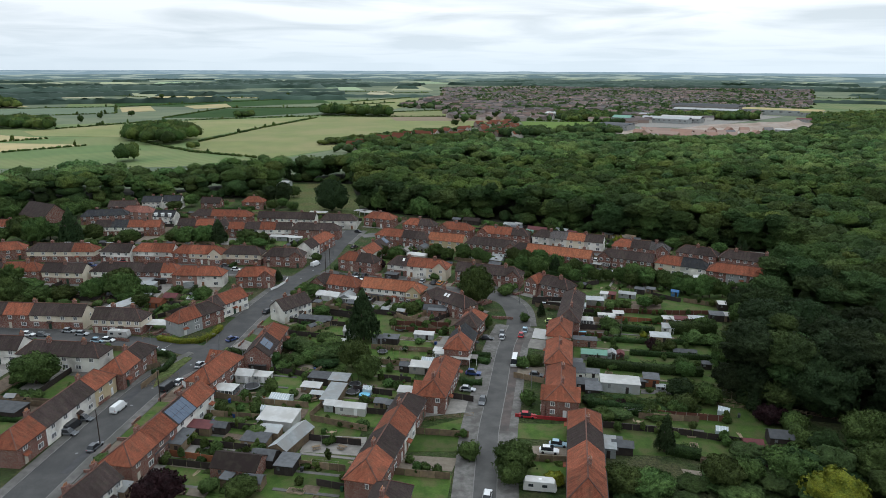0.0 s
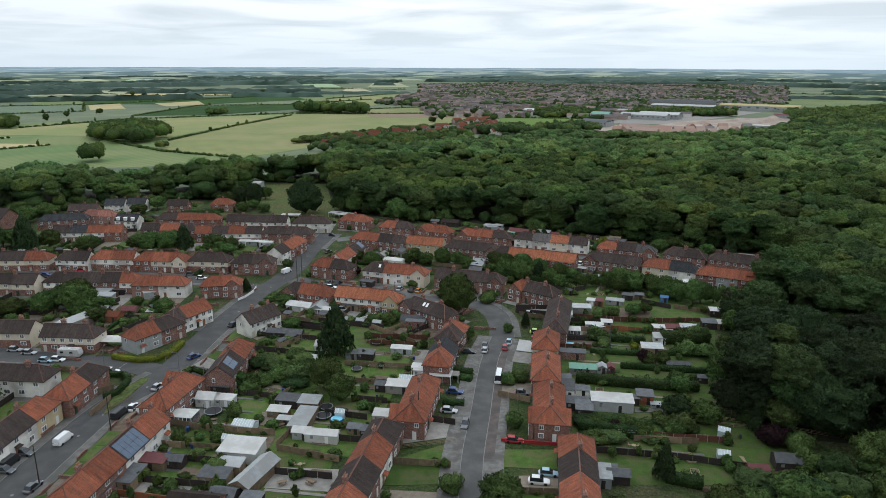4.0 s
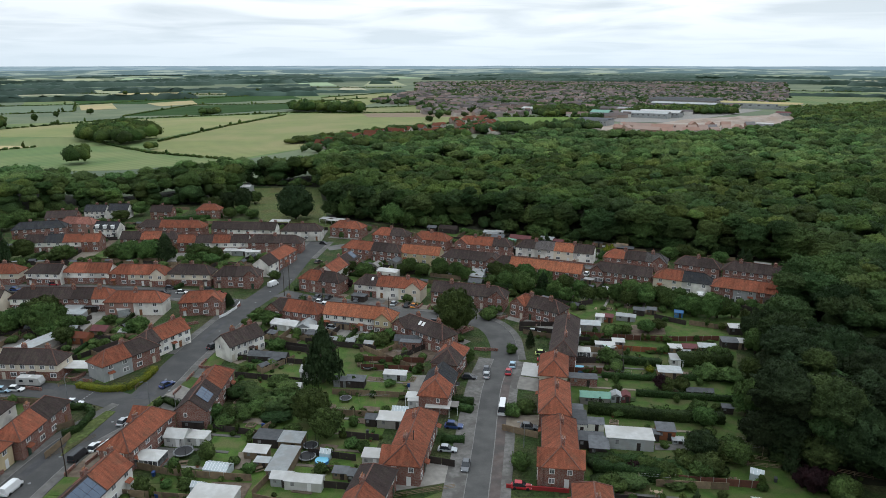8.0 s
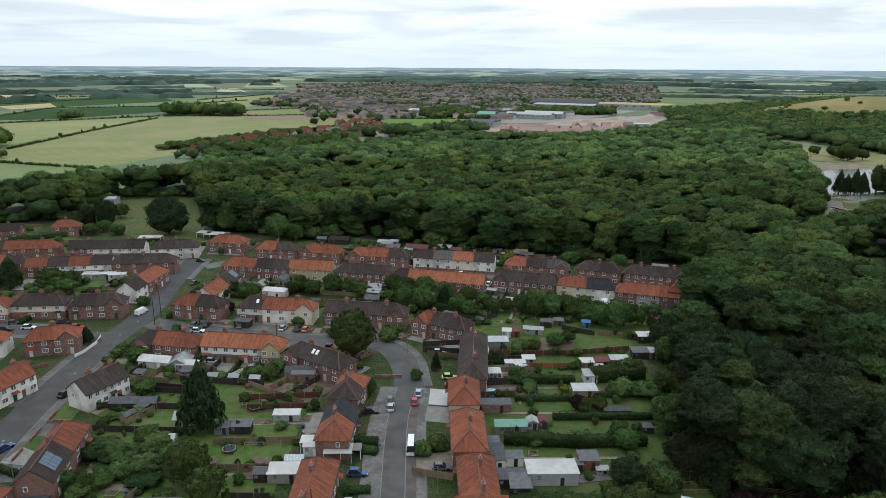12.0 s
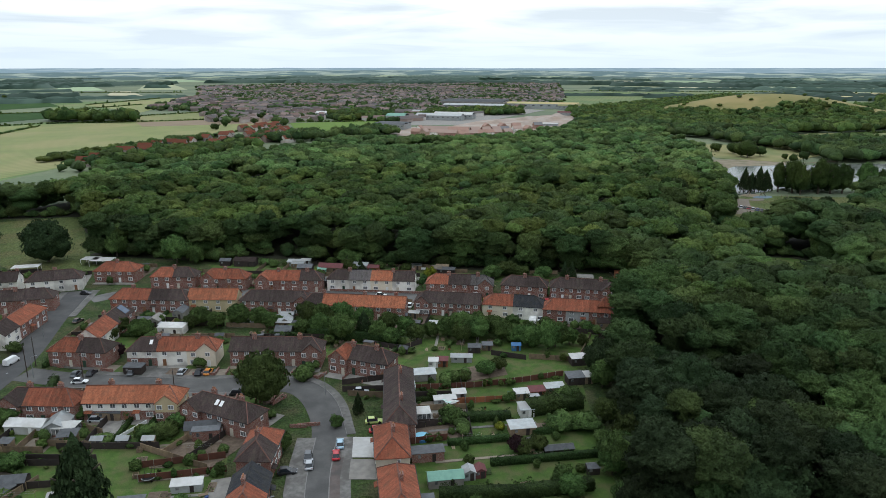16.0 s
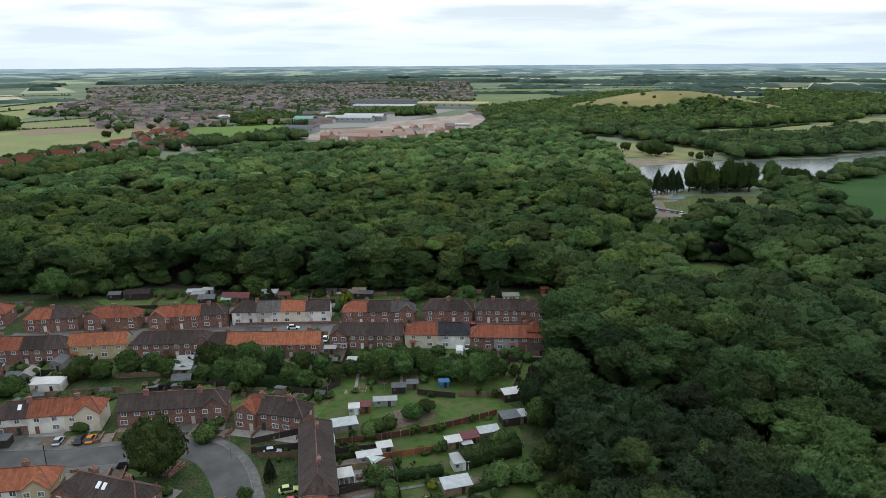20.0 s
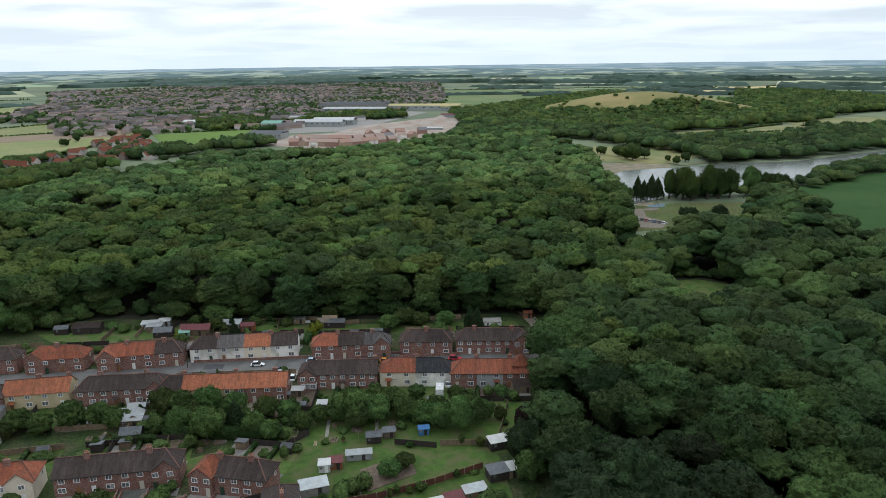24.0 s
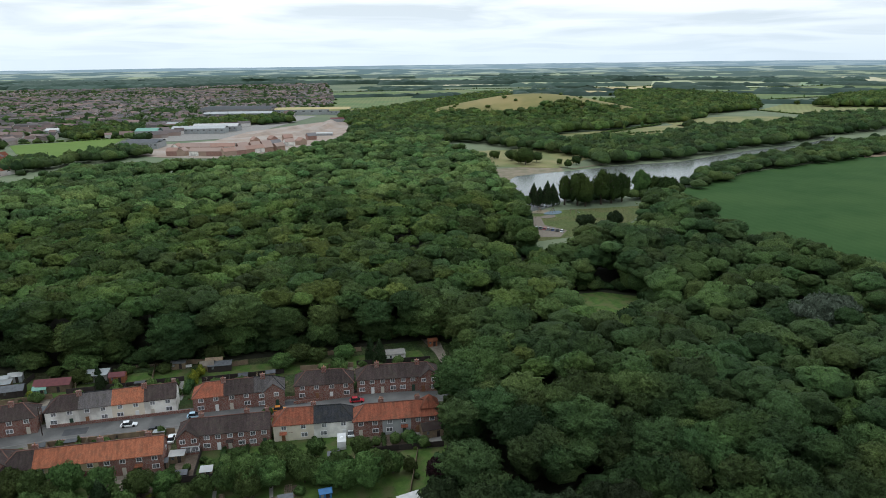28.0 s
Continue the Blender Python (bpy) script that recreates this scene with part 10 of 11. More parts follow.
tree(-44.4, 164.7, 3.4, 2, 'shrub')
tree(-40.7, 220.6, 4, 3, 'broad')
tree(-38.1, 162.0, 2, 1.4, 'shrub')
tree(-34.3, 159.1, 2, 1.6, 'shrub')
tree(-46.2, 157.7, 2.2, 1.3, 'shrub')
tree(-53.7, 153.1, 3, 1.8, 'shrub')
tree(-7.3, 182.7, 2, 1.2, 'shrub')
plantation('shrubbery', [(-46, 195.7), (-29.3, 193.8), (-28.9, 183.4), (-40.9, 183.1)], 3, MID, 'overgrown garden of rough grass and brambles', height=(0.5, 1.5), seed=77, material=LEAF_SHADE, low=0.0)
plot('garden_bed', [(-40.9, 155.7), (-32.8, 155), (-33.5, 148.4), (-39.9, 149.4)], 0.183, SOIL, 'bare trodden earth in a back garden', 'garden bed')
plot('garden_bed', [(-38.3, 166.5), (-35.1, 165.9), (-34.8, 159.6), (-37.6, 160.2)], 0.1841, GRAVEL, 'patch of buff gravel in a back garden', 'garden bed')
plot('patio', [(-58.2, 169.6), (-51.9, 168.4), (-51.6, 161.3), (-55.6, 162.1)], 0.1852, PAVING, 'slabbed patio behind a house', 'patio')
plot('patio', [(-0.9, 203), (3, 202.9), (2.1, 193.9), (-2.4, 193)], 0.1863, CONCRETE, 'pale concrete yard behind a house', 'patio')
# back gardens east of the main road
shed(47.1, 166.9, -10, 10, 5, 2.8, SHEET, WHITE, 'flat', label='large pale grey workshop with white roof', name='workshop')
shed(56.2, 169.8, -10, 4, 3.4, 2.3, FENCE_RED, FELT, 'pent', label='buff garden shed with grey felt roof')
shed(53.2, 168.8, -10, 2.4, 2, 1.9, FENCE_DARK, FELT, 'flat')
shed(58.2, 167.1, -10, 2.4, 1.6, 1, SHEET, SHEET, 'flat', label='low pale store box')
shed(44.4, 186.5, -10, 7.2, 3.2, 2.1, CONCRETE, FELT_GREEN, 'gable', label='concrete garage with green felt roof', name='garage')
shed(49.8, 187.0, -10, 2.4, 2.6, 1.9, SHEET, SHEET, 'gable', label='small pale blue-grey shed')
shed(52.2, 186.9, -10, 2.2, 2.4, 1.8, SHED_RED, SHED_RED, 'gable', label='small dull red shed')
shed(43.8, 196.5, -10, 7, 3, 2.3, WALL['b'], FELT, 'flat', label='low brick outbuilding behind a house', name='outbuilding')
shed(37.6, 174.8, -10, 3.6, 6.5, 2.5, WALL['w'], FELT, 'flat', label='white rendered flat-roofed extension', name='house_extension')
shed(40.7, 173.9, -10, 5, 3, 2, WALL['w'], FELT, 'flat', label='white rendered outbuilding with flat roof', name='outbuilding')
shed(38.2, 166.7, -10, 6, 3.2, 2.2, FENCE_DARK, FELT, 'pent')
shed(39.6, 164.1, -10, 4, 4.5, 2.2, FENCE_DARK, FELT, 'pent')
shed(68.0, 200.2, -10, 6, 3.6, 1.9, FENCE, SHEET, 'pent', label='broad low shed with pale sheet roof')
shed(72.6, 207.5, -10, 3.4, 3.6, 2.1, WHITE, SHEET, 'pent', label='white shed with pale blue-grey roof')
shed(75.1, 215.4, -10, 3.6, 2.4, 1.9, FENCE, WHITE, 'pent', label='shed with white sheet roof')
shed(79.4, 215.3, -10, 4, 2.6, 1.9, FENCE_RED, SHED_RED, 'pent', label='shed with dull red roof')
shed(84.7, 215.6, -10, 5, 2.6, 1.9, FENCE, SHEET, 'pent', label='shed with pale corrugated roof')
shed(77.7, 213.6, -10, 2.4, 2, 1.5, FENCE_DARK, SHEET, 'flat')
shed(55.5, 218.7, -10, 5.5, 2.4, 1.9, SHEET, WHITE, 'flat', label='low shed with white roof')
shed(59.9, 220.4, -10, 3.4, 2.2, 1.9, SHEET, WHITE, 'pent', label='small shed with white roof')
shade_sail(55.6, 215.2)
conservatory(47.7, 213.7, -10, 4.2, 3.8)
pool(45.0, 204.7, 2.0)
shed(72.2, 190.0, -10, 6.5, 2.2, 1.1, FENCE_DARK, FELT, 'gable', label='low dark cold frame in a vegetable plot', name='cold_frame')
greenhouse(49.2, 229.7, -10, 3.2, 4.5)
shed(54.9, 234.1, -10, 6, 3.4, 2.1, CONCRETE, SHEET, 'pent', label='garage with weathered grey roof', name='garage')
shed(68.5, 241.6, -21, 6, 2.4, 1.8, SHEET, SHEET, 'gable', label='pale plastic polytunnel on a lawn', name='polytunnel')
shed(62.4, 240.7, -21, 3, 2.4, 1.9, FENCE_RED, SHED_RED, 'pent', label='small shed with reddish roof')
shed(59.7, 240.8, -21, 2.6, 2.2, 2, WHITE, WHITE, 'pent', label='small white-roofed garden shed')
shed(74.4, 246.5, -21, 3.6, 2.2, 1.9, FENCE_DARK, FELT, 'pent')
shed(78.7, 246.9, -21, 3, 2, 1.8, FENCE, FELT, 'pent')
shed(86.8, 243.9, -21, 2.6, 2, 1.9, BLUE, BLUE, 'gable', label='garden shelter under blue tarpaulin', name='tarpaulin_shelter')
shed(99.7, 229.2, -10, 5, 3, 2.3, FENCE_DARK, WHITE, 'pent', label='outbuilding with white sheet roof at the wood edge')
shed(92.6, 218.9, -10, 4.5, 3.4, 2.2, FENCE_DARK, FELT, 'pent')
shed(95.6, 218.4, -10, 3.4, 3, 2.1, FENCE, WHITE, 'pent', label='white-roofed lean-to shed')
shed(75.0, 180.2, -10, 2.6, 2, 1.8, FENCE_DARK, FELT, 'gable')
plot('garden_bed', [(52.8, 166.2), (62.5, 166.4), (60.6, 163.9), (52.1, 164.2)], 0.1874, PAVING, 'dark tarpaulin spread over a pond', 'garden bed')
plot('garden_bed', [(66.7, 236.8), (79.4, 237.5), (77.4, 228.9), (65.2, 228.2)], 0.1885, SOIL, 'rockery bed in a lawn', 'garden bed')
tree(89.5, 198.4, 6, 3.4, 'broad')
tree(75.1, 168.2, 5, 3, 'broad')
tree(98.1, 213.9, 8, 4, 'broad')
tree(83.5, 181.5, 7, 3.8, 'broad')
tree(83.6, 190.4, 3, 2.4, 'shrub')
vehicle(302.2, 392.2, 30, 'white', 'car')
vehicle(303.0, 389.8, 30, 'grey', 'car')
vehicle(303.8, 387.4, 30, 'red', 'car')
vehicle(304.5, 385.1, 30, 'silver', 'car')
vehicle(305.5, 382.5, 30, 'blue', 'car')
vehicle(306.5, 380.0, 30, 'black', 'car')
vehicle(307.5, 377.5, 30, 'white', 'car')
fence('white', [(-61.5, 262.3), (-61.3, 257.1), (-63, 250.8), (-64.7, 247.6)])
tree(-53.2, 246.4, 2.4, 2, 'shrub')
tree(-54.2, 241.9, 2.2, 1.8, 'shrub')
tree(-52.3, 250.2, 2.4, 2, 'shrub')
tree(-64.9, 260.9, 2.2, 1.6, 'shrub')
hedge([(-88.9, 277.8), (-87.4, 285.1)], 1.6, 1.5)
tree(-118.1, 291.9, 4, 3.4, 'broad')
tree(-113.0, 291.6, 3.4, 3, 'broad')
tree(-71.7, 287.4, 4, 2, 'broad')
tree(-88.5, 234.6, 3, 2.6, 'broad')
tree(-98.4, 244.5, 3, 2.4, 'broad')
tree(-116.8, 244.7, 7, 5, 'broad')
tree(-109.9, 239.1, 5, 4, 'broad')
tree(-112.8, 233.9, 5, 4, 'broad')
shed(-112.3, 249.8, -4, 7, 3.4, 2, SHEET, SHEET, 'pent', label='row of pale lean-to sheds')
shed(-109.8, 256.3, -4, 5, 3, 2.1, FENCE_DARK, FELT, 'pent')
shed(-114.8, 239.4, -4, 5, 3, 2.1, FENCE_DARK, FELT, 'gable')
shed(-81.0, 325.5, -4, 5, 3, 2.1, WHITE, WHITE, 'pent', label='white-roofed outbuilding behind a terrace')
shed(-87.8, 325.0, -4, 4, 2.6, 2, FENCE, SHEET, 'pent')
fence('dark', [(-39.4, 223.8), (-24.1, 218.5)])
fence('timber', [(-38, 229.6), (-25.3, 224.6)])
fence('dark', [(-95.5, 227.1), (-94.1, 238.2)])
fence('timber', [(-101.8, 227.5), (-102.4, 240.4)])
fence('dark', [(-109.9, 239.1), (-106.1, 248.5)])
goal(92.1, 195.9, 75)
# gardens along the lane
shed(16.0, 362.1, -21, 9, 4.5, 2.4, FENCE_DARK, ROOF['d'], 'gable', label='wide shed with dark brown tiled roof')
shed(35.5, 354.9, -21, 6, 3, 2.1, SHEET, SHEET, 'pent', label='pale garden shed below the wood')
shed(40.2, 355.2, -21, 4, 2.6, 2, SHEET, WHITE, 'pent', label='white-roofed shed below the wood')
shed(8.0, 365.1, -21, 4.5, 3, 2.2, FENCE_DARK, FELT, 'gable')
shed(82.6, 333.5, -27, 4.5, 2.6, 2, FENCE, SHEET, 'flat', label='low grey-roofed shed below the wood')
shed(16.7, 303.3, -21, 4.4, 3.8, 2.2, WHITE, WHITE, 'gable', label='white garden tent with pointed roof', name='party_tent')
shed(92.1, 327.4, -27, 5, 3, 2.2, FENCE_RED, FENCE, 'gable', label='brown timber cabin below the wood')
fence('timber', [(19.1, 348.4), (24, 359)])
fence('timber', [(29.4, 346.8), (34.7, 357.6)])
fence('dark', [(37.2, 343.2), (45.2, 354.2)])
fence('timber', [(45.4, 339), (48.7, 348.6)])
fence('timber', [(53.5, 337.9), (57.6, 349.7)])
fence('dark', [(61.9, 333.6), (65.5, 344.6)])
fence('timber', [(72.8, 327.6), (77, 338.3)])
fence('rail', [(71.8, 341.6), (84.5, 334.6)])
tree(26.8, 356.1, 3, 2.4, 'shrub')
tree(23.4, 360.5, 2.6, 2, 'shrub')
tree(57.3, 339.2, 3, 1.8, 'shrub')
tree(60.2, 339.0, 5, 1.5, 'conifer')
tree(55.8, 344.0, 5.5, 1.8, 'conifer')
tree(83.0, 319.0, 4.5, 1.5, 'gold')
tree(42.3, 341.0, 1.8, 1.4, 'gold')
tree(31.8, 355.6, 2, 1.6, 'shrub')
tree(50.4, 350.8, 3.4, 2.6, 'broad')
tree(68.4, 339.3, 3, 2.4, 'shrub')
tree(78.1, 333.0, 3, 2.4, 'shrub')
# verges by the long road
plot('verge', [(-76, 166.1), (-74.3, 172.8), (-72.5, 185.6), (-74.9, 186), (-76.8, 179.8), (-77.9, 173.9)], 0.1996, GRASSLAND, 'worn grass verge beside the road', 'verge')
plot('verge', [(-66.5, 185.5), (-65.5, 190.8), (-64.6, 193.5), (-62.8, 190.8), (-63.8, 184.4)], 0.2007, GRASSLAND, 'worn grass verge beside the road', 'verge')
plot('driveway', [(-63.7, 193.4), (-60.7, 200.4), (-57.3, 199.2), (-58.2, 191.3)], 0.2418, CONCRETE, 'pale paved forecourt before a house', 'driveway')
plot('front_lawn', [(-61.5, 199.3), (-60.3, 204), (-57.4, 202.8), (-57, 196)], 0.2429, LAWN, 'small front lawn by the road', 'front lawn')
hedge([(-63.6, 187.6), (-62.8, 190.8), (-57.8, 187.4)], 1.5, 1.3)
hedge([(-54.5, 221), (-52.7, 227.8)], 1.2, 1.2)
fence('timber', [(-78.8, 165.2), (-77.5, 173.9)])
fence('rail', [(-92.9, 199.5), (-89.5, 206.4)])
fence('wall', [(-100.8, 198.7), (-96.1, 197.5)])


# ---------------------------------------------------------------- back gardens of the rows
def near_line(px, py, lines, reach):
    for pts in lines:
        for (x1, y1), (x2, y2) in zip(pts, pts[1:]):
            dx, dy = x2 - x1, y2 - y1
            t = max(0.0, min(1.0, ((px - x1) * dx + (py - y1) * dy) / (dx * dx + dy * dy)))
            if math.hypot(px - x1 - t * dx, py - y1 - t * dy) < reach:
                return True
    return False


def in_house(px, py, skip, grow=0.6):
    for i, (x, y, turn, length, depth, n) in enumerate(HOUSES):
        if i == skip:
            continue
        c, s = math.cos(radians(turn)), math.sin(radians(turn))
        u, w = (px - x) * c + (py - y) * s, -(px - x) * s + (py - y) * c
        if abs(u) < length / 2 + grow and abs(w) < depth / 2 + grow:
            return True
    return False


def gardens(seed):
    """Strips of lawn, gravel or paving behind and before each dwelling, with fences, hedges and shrubs between them."""
    rng = random.Random(seed)
    lines = [MAIN_LINE, LONG_LINE, LANE_LINE, SIDE_LINE, SIDE2_LINE]
    count, bushes = 0, []
    for k, (x, y, turn, length, depth, n) in enumerate(HOUSES):
        if y < 215 and x > -62:
            continue
        c, s = math.cos(radians(turn)), math.sin(radians(turn))

        def put(u, w):
            return (x + u * c - w * s, y + u * s + w * c)
        for side in (-1, 1):
            reach = 0
            for far in ((20, 17, 13, 10.5, 8, 6, 4, 2.5) if x < -58 else (13, 10.5, 8, 6, 4, 2.5)):
                ends = [put(u, side * (depth / 2 + far)) for u in (-length / 2, 0, length / 2)] + [put(u, side * (depth / 2 + far * 0.5)) for u in (-length / 2, length / 2)]
                if not any(near_line(px, py, lines, 6.6) or in_house(px, py, k, 1.0) or not inside(px, py, ESTATE) for px, py in ends):
                    reach = far
                    break
            if not reach:
                continue
            step = length / n
            for i in range(n):
                u0, u1 = -length / 2 + i * step, -length / 2 + (i + 1) * step
                w0, w1 = side * (depth / 2 + 0.05), side * (depth / 2 + reach)
                count += 1
                m = rng.choice([LAWN, LAWN, LAWN, GRAVEL, CONCRETE, SOIL]) if reach > 6.5 else rng.choice([LAWN, GRAVEL, CONCRETE, CONCRETE, PAVING])
                words = {LAWN: "small mown lawn behind a house", GRAVEL: "gravelled yard beside a house", CONCRETE: "paved forecourt beside a house", SOIL: "dug garden bed behind a house", PAVING: "slabbed forecourt before a house"}[m]
                plot("garden", [put(u0 + 0.1, w0), put(u1 - 0.1, w0), put(u1 - 0.1, w1), put(u0 + 0.1, w1)], 0.11 + 0.0004 * (count % 40), m, words, "garden")
                if m == LAWN and reach > 6.5 and y < 262:
                    plot("patio", [put(u0 + 0.3, w0), put(u1 - 0.3, w0), put(u1 - 0.3, w0 + side * 2.4), put(u0 + 0.3, w0 + side * 2.4)], 0.15, rng.choice([CONCRETE, PAVING, GRAVEL]), "small paved patio behind a house", "patio")
                if i > 0 and reach > 3:
                    if rng.random() < 0.5:
                        fence(rng.choice(["timber", "dark"]) if reach > 6.5 else rng.choice(["wall", "wall"]), [put(u0, w0 + side * 0.3), put(u0, w1)])
                    else:
                        hedge([put(u0, w0 + side * 0.5), put(u0, w1)], 1.0, 1.3)
                for j in range(3 if reach > 12 else 2 if reach > 6.5 else 1):
                    if rng.random() < (0.62 if reach > 6.5 else 0.35):
                        px, py = put(u0 + rng.uniform(0.8, step - 0.8), side * (depth / 2 + rng.uniform(0.45, 0.95) * reach))
                        bushes.append((px, py, -0.1, rng.uniform(1.0, 2.4), rng.uniform(1.5, 3.8)))
                if reach > 9 and rng.random() < 0.5:
                    px, py = put(u0 + step * 0.5, side * (depth / 2 + reach - 1.6))
                    shed(px, py, turn + (180 if side > 0 else 0), 2.6, 2.0, 1.9, rng.choice([FENCE, FENCE_DARK, FENCE]), rng.choice([FELT, FELT, SHEET]), rng.choice(["gable", "pent"]))
            if reach > 6.5:
                fence(rng.choice(["timber", "dark"]), [put(-length / 2, side * (depth / 2 + reach)), put(length / 2, side * (depth / 2 + reach))])
    vv, qq, tt = place_crowns(FAR, bushes, np.random.default_rng(seed))
    tagged(new("garden_bushes", big_mesh("garden_bushes", vv, qq, LEAF_NEAR, tt)), "mixed green bushes in the gardens of the house rows", "shrubs", kind="stuff")


gardens(41)

# ---------------------------------------------------------------- small garden things
BIN = [mat(f"bin_plastic_{n}", c, rough=0.5) for n, c in (("green", (0.02, 0.07, 0.035)), ("blue", (0.02, 0.05, 0.16)), ("grey", (0.05, 0.052, 0.055)))]
TERRACOTTA = mat("terracotta", (0.33, 0.14, 0.08), (0.26, 0.11, 0.07), 0.3, ob=0.4)
PALE_TIMBER = mat("pale_timber", (0.3, 0.24, 0.16), (0.23, 0.18, 0.12), 0.6, ob=0.4)
LINE_WIRE = mat("line_wire", (0.3, 0.3, 0.3), rough=0.5)
TAKEN = []


def note_taken():
    """Where things already stand, as circles on the ground."""
    for ob in bpy.data.objects:
        if ob.parent or not ob.children or ob.name.startswith(("fence", "garden_wall", "hedge", "terraced", "semi", "detached", "town", "industrial")):
            continue
        r = 0.0
        for ch in ob.children:
            if ch.type == "MESH":
                for c in ch.bound_box:
                    p = ch.matrix_basis @ Vector(c)
                    r = max(r, math.hypot(p.x, p.y))
        if "tree" in ob.name:
            r *= 0.35
        p = ob.matrix_basis.translation
        TAKEN.append((p.x, p.y, r))


def clear_spot(x, y, r, lines):
    return not (in_house(x, y, -1, r + 0.2) or near_line(x, y, lines, 4.6 + r) or any(math.hypot(x - a, y - b) < r + q * 0.8 for a, b, q in TAKEN))


def once(key, make):
    if key not in CACHE:
        CACHE[key] = make()
    return CACHE[key]


def wheelie_bin(x, y, turn, k=0):
    top = thing("wheelie_bin", pose(x, y, 0.1, 0, 0, turn), "plastic wheelie bin standing beside a house", "bin", "wheelie bins")
    body = once(("bin", k), lambda: loft([[(-0.24, -0.26, 0.04), (0.24, -0.26, 0.04), (0.24, 0.26, 0.04), (-0.24, 0.26, 0.04)], [(-0.29, -0.34, 0.98), (0.29, -0.34, 0.98), (0.29, 0.34, 0.98), (-0.29, 0.34, 0.98)]]).mesh("body", BIN[k]))
    part("body", body, top)
    part("lid", once(("lid", k), lambda: Shape().slab([(-0.31, -0.37, 1.0), (0.31, -0.37, 1.0), (0.31, 0.36, 1.1), (-0.31, 0.36, 1.1)], 0.05).mesh("lid", BIN[k])), top)


def planter(x, y, s=1.0):
    top = thing("planter", pose(x, y, 0.1, 0, 0, x * 50) @ Matrix.Scale(s, 4), "clay plant pot with leafy plant on a patio", "plant pot", "plant pots")
    part("pot", once("pot", lambda: Shape().tube(0, 0, 0, 0.5, 0.24, 0.36, 10).mesh("pot", TERRACOTTA)), top)
    part("plant", crown_data("shrub", 1), top, at=Matrix.Translation((0, 0, 0.35)) @ Matrix.Diagonal((0.55, 0.55, 0.8, 1)))


def vegetable_bed(x, y, turn, w, d):
    top = thing("vegetable_bed", pose(x, y, 0.05, 0, 0, turn), "timber-edged raised bed of soil and green vegetables", "garden bed", "vegetable beds")
    s = Shape()
    for a, b, c, e in ((-w / 2, -d / 2, w / 2, -d / 2 + 0.08), (-w / 2, d / 2 - 0.08, w / 2, d / 2), (-w / 2, -d / 2, -w / 2 + 0.08, d / 2), (w / 2 - 0.08, -d / 2, w / 2, d / 2)):
        s.box(a, b, 0, c, e, 0.32)
    part("frame", s.mesh("frame", PALE_TIMBER), top)
    part("soil", Shape().box(-w / 2 + 0.08, -d / 2 + 0.08, 0, w / 2 - 0.08, d / 2 - 0.08, 0.24).mesh("soil", SOIL), top)
    rng = np.random.default_rng(int(abs(x * 37 + y)))
    n = int(w * d * 5)
    p = np.stack([rng.uniform(-w / 2 + 0.3, w / 2 - 0.3, n), np.round(rng.uniform(-d / 2 + 0.3, d / 2 - 0.3, n) / 0.6) * 0.6, rng.uniform(0.25, 0.5, n)], 1)
    v, q = cards(p, np.tile((0, 0, 1.0), (n, 1)), rng.uniform(0.25, 0.5, n), rng)
    tagged(part("crop", big_mesh("crop", v, q, LEAF_NEAR), top), kind="stuff")


def clothes_line(x, y, turn, length):
    top = thing("clothes_line", pose(x, y, 0, 0, 0, turn), "clothes line between two garden posts", "clothes line", "clothes lines")
    for sx in (-0.5, 0.5):
        part("post", once("line post", lambda: Shape().tube(0, 0, 0, 2.3, 0.05, 0.04, 7).box(-0.03, -0.45, 2.2, 0.03, 0.45, 2.27).mesh("post", PALE_TIMBER)), top, at=pose(sx * length, 0, 0))
    for k in (-0.4, 0.4):
        part("line", Shape().beam((-length / 2, k, 2.2), (length / 2, k, 2.2), 0.02, 0.02).mesh("line", LINE_WIRE), top)


def timber_pile(x, y, turn):
    top = thing("timber_pile", pose(x, y, 0.05, 0, 0, turn), "stack of old weathered boards lying in a garden", "timber", "stacks of boards")
    for i in range(3):
        b = once("board", lambda: Shape().box(-1.1, -0.12, 0, 1.1, 0.12, 0.07).mesh("board", PALE_TIMBER))
        part("board", b, top, at=pose(0.1 * (i % 3) - 0.1, -0.3 + 0.27 * (i % 3), 0.075 * (i // 3), 0, 0, (i * 37) % 11 - 5))


def compost_bin(x, y, turn):
    top = thing("compost_bin", pose(x, y, 0.03, 0, 0, turn), "slatted timber compost bin in a garden corner", "compost bin", "compost bins")
    side = once("slats", lambda: Shape().box(-0.6, -0.02, 0.05, 0.6, 0.02, 0.19).box(-0.6, -0.02, 0.29, 0.6, 0.02, 0.43).box(-0.6, -0.02, 0.53, 0.6, 0.02, 0.67).box(-0.6, -0.02, 0.77, 0.6, 0.02, 0.91).box(-0.6, 0.02, 0, -0.52, 0.06, 0.95).mesh("side_panel", FENCE))
    for a in (0, 90, 180, 270):
        part("side_panel", side, top, at=pose(0.58 * math.sin(radians(a)), -0.58 * math.cos(radians(a)), 0, 0, 0, a))
    part("compost", once("compost", lambda: Shape().tube(0, 0, 0, 0.7, 0.5, 0.3, 9).mesh("compost", SOIL)), top)


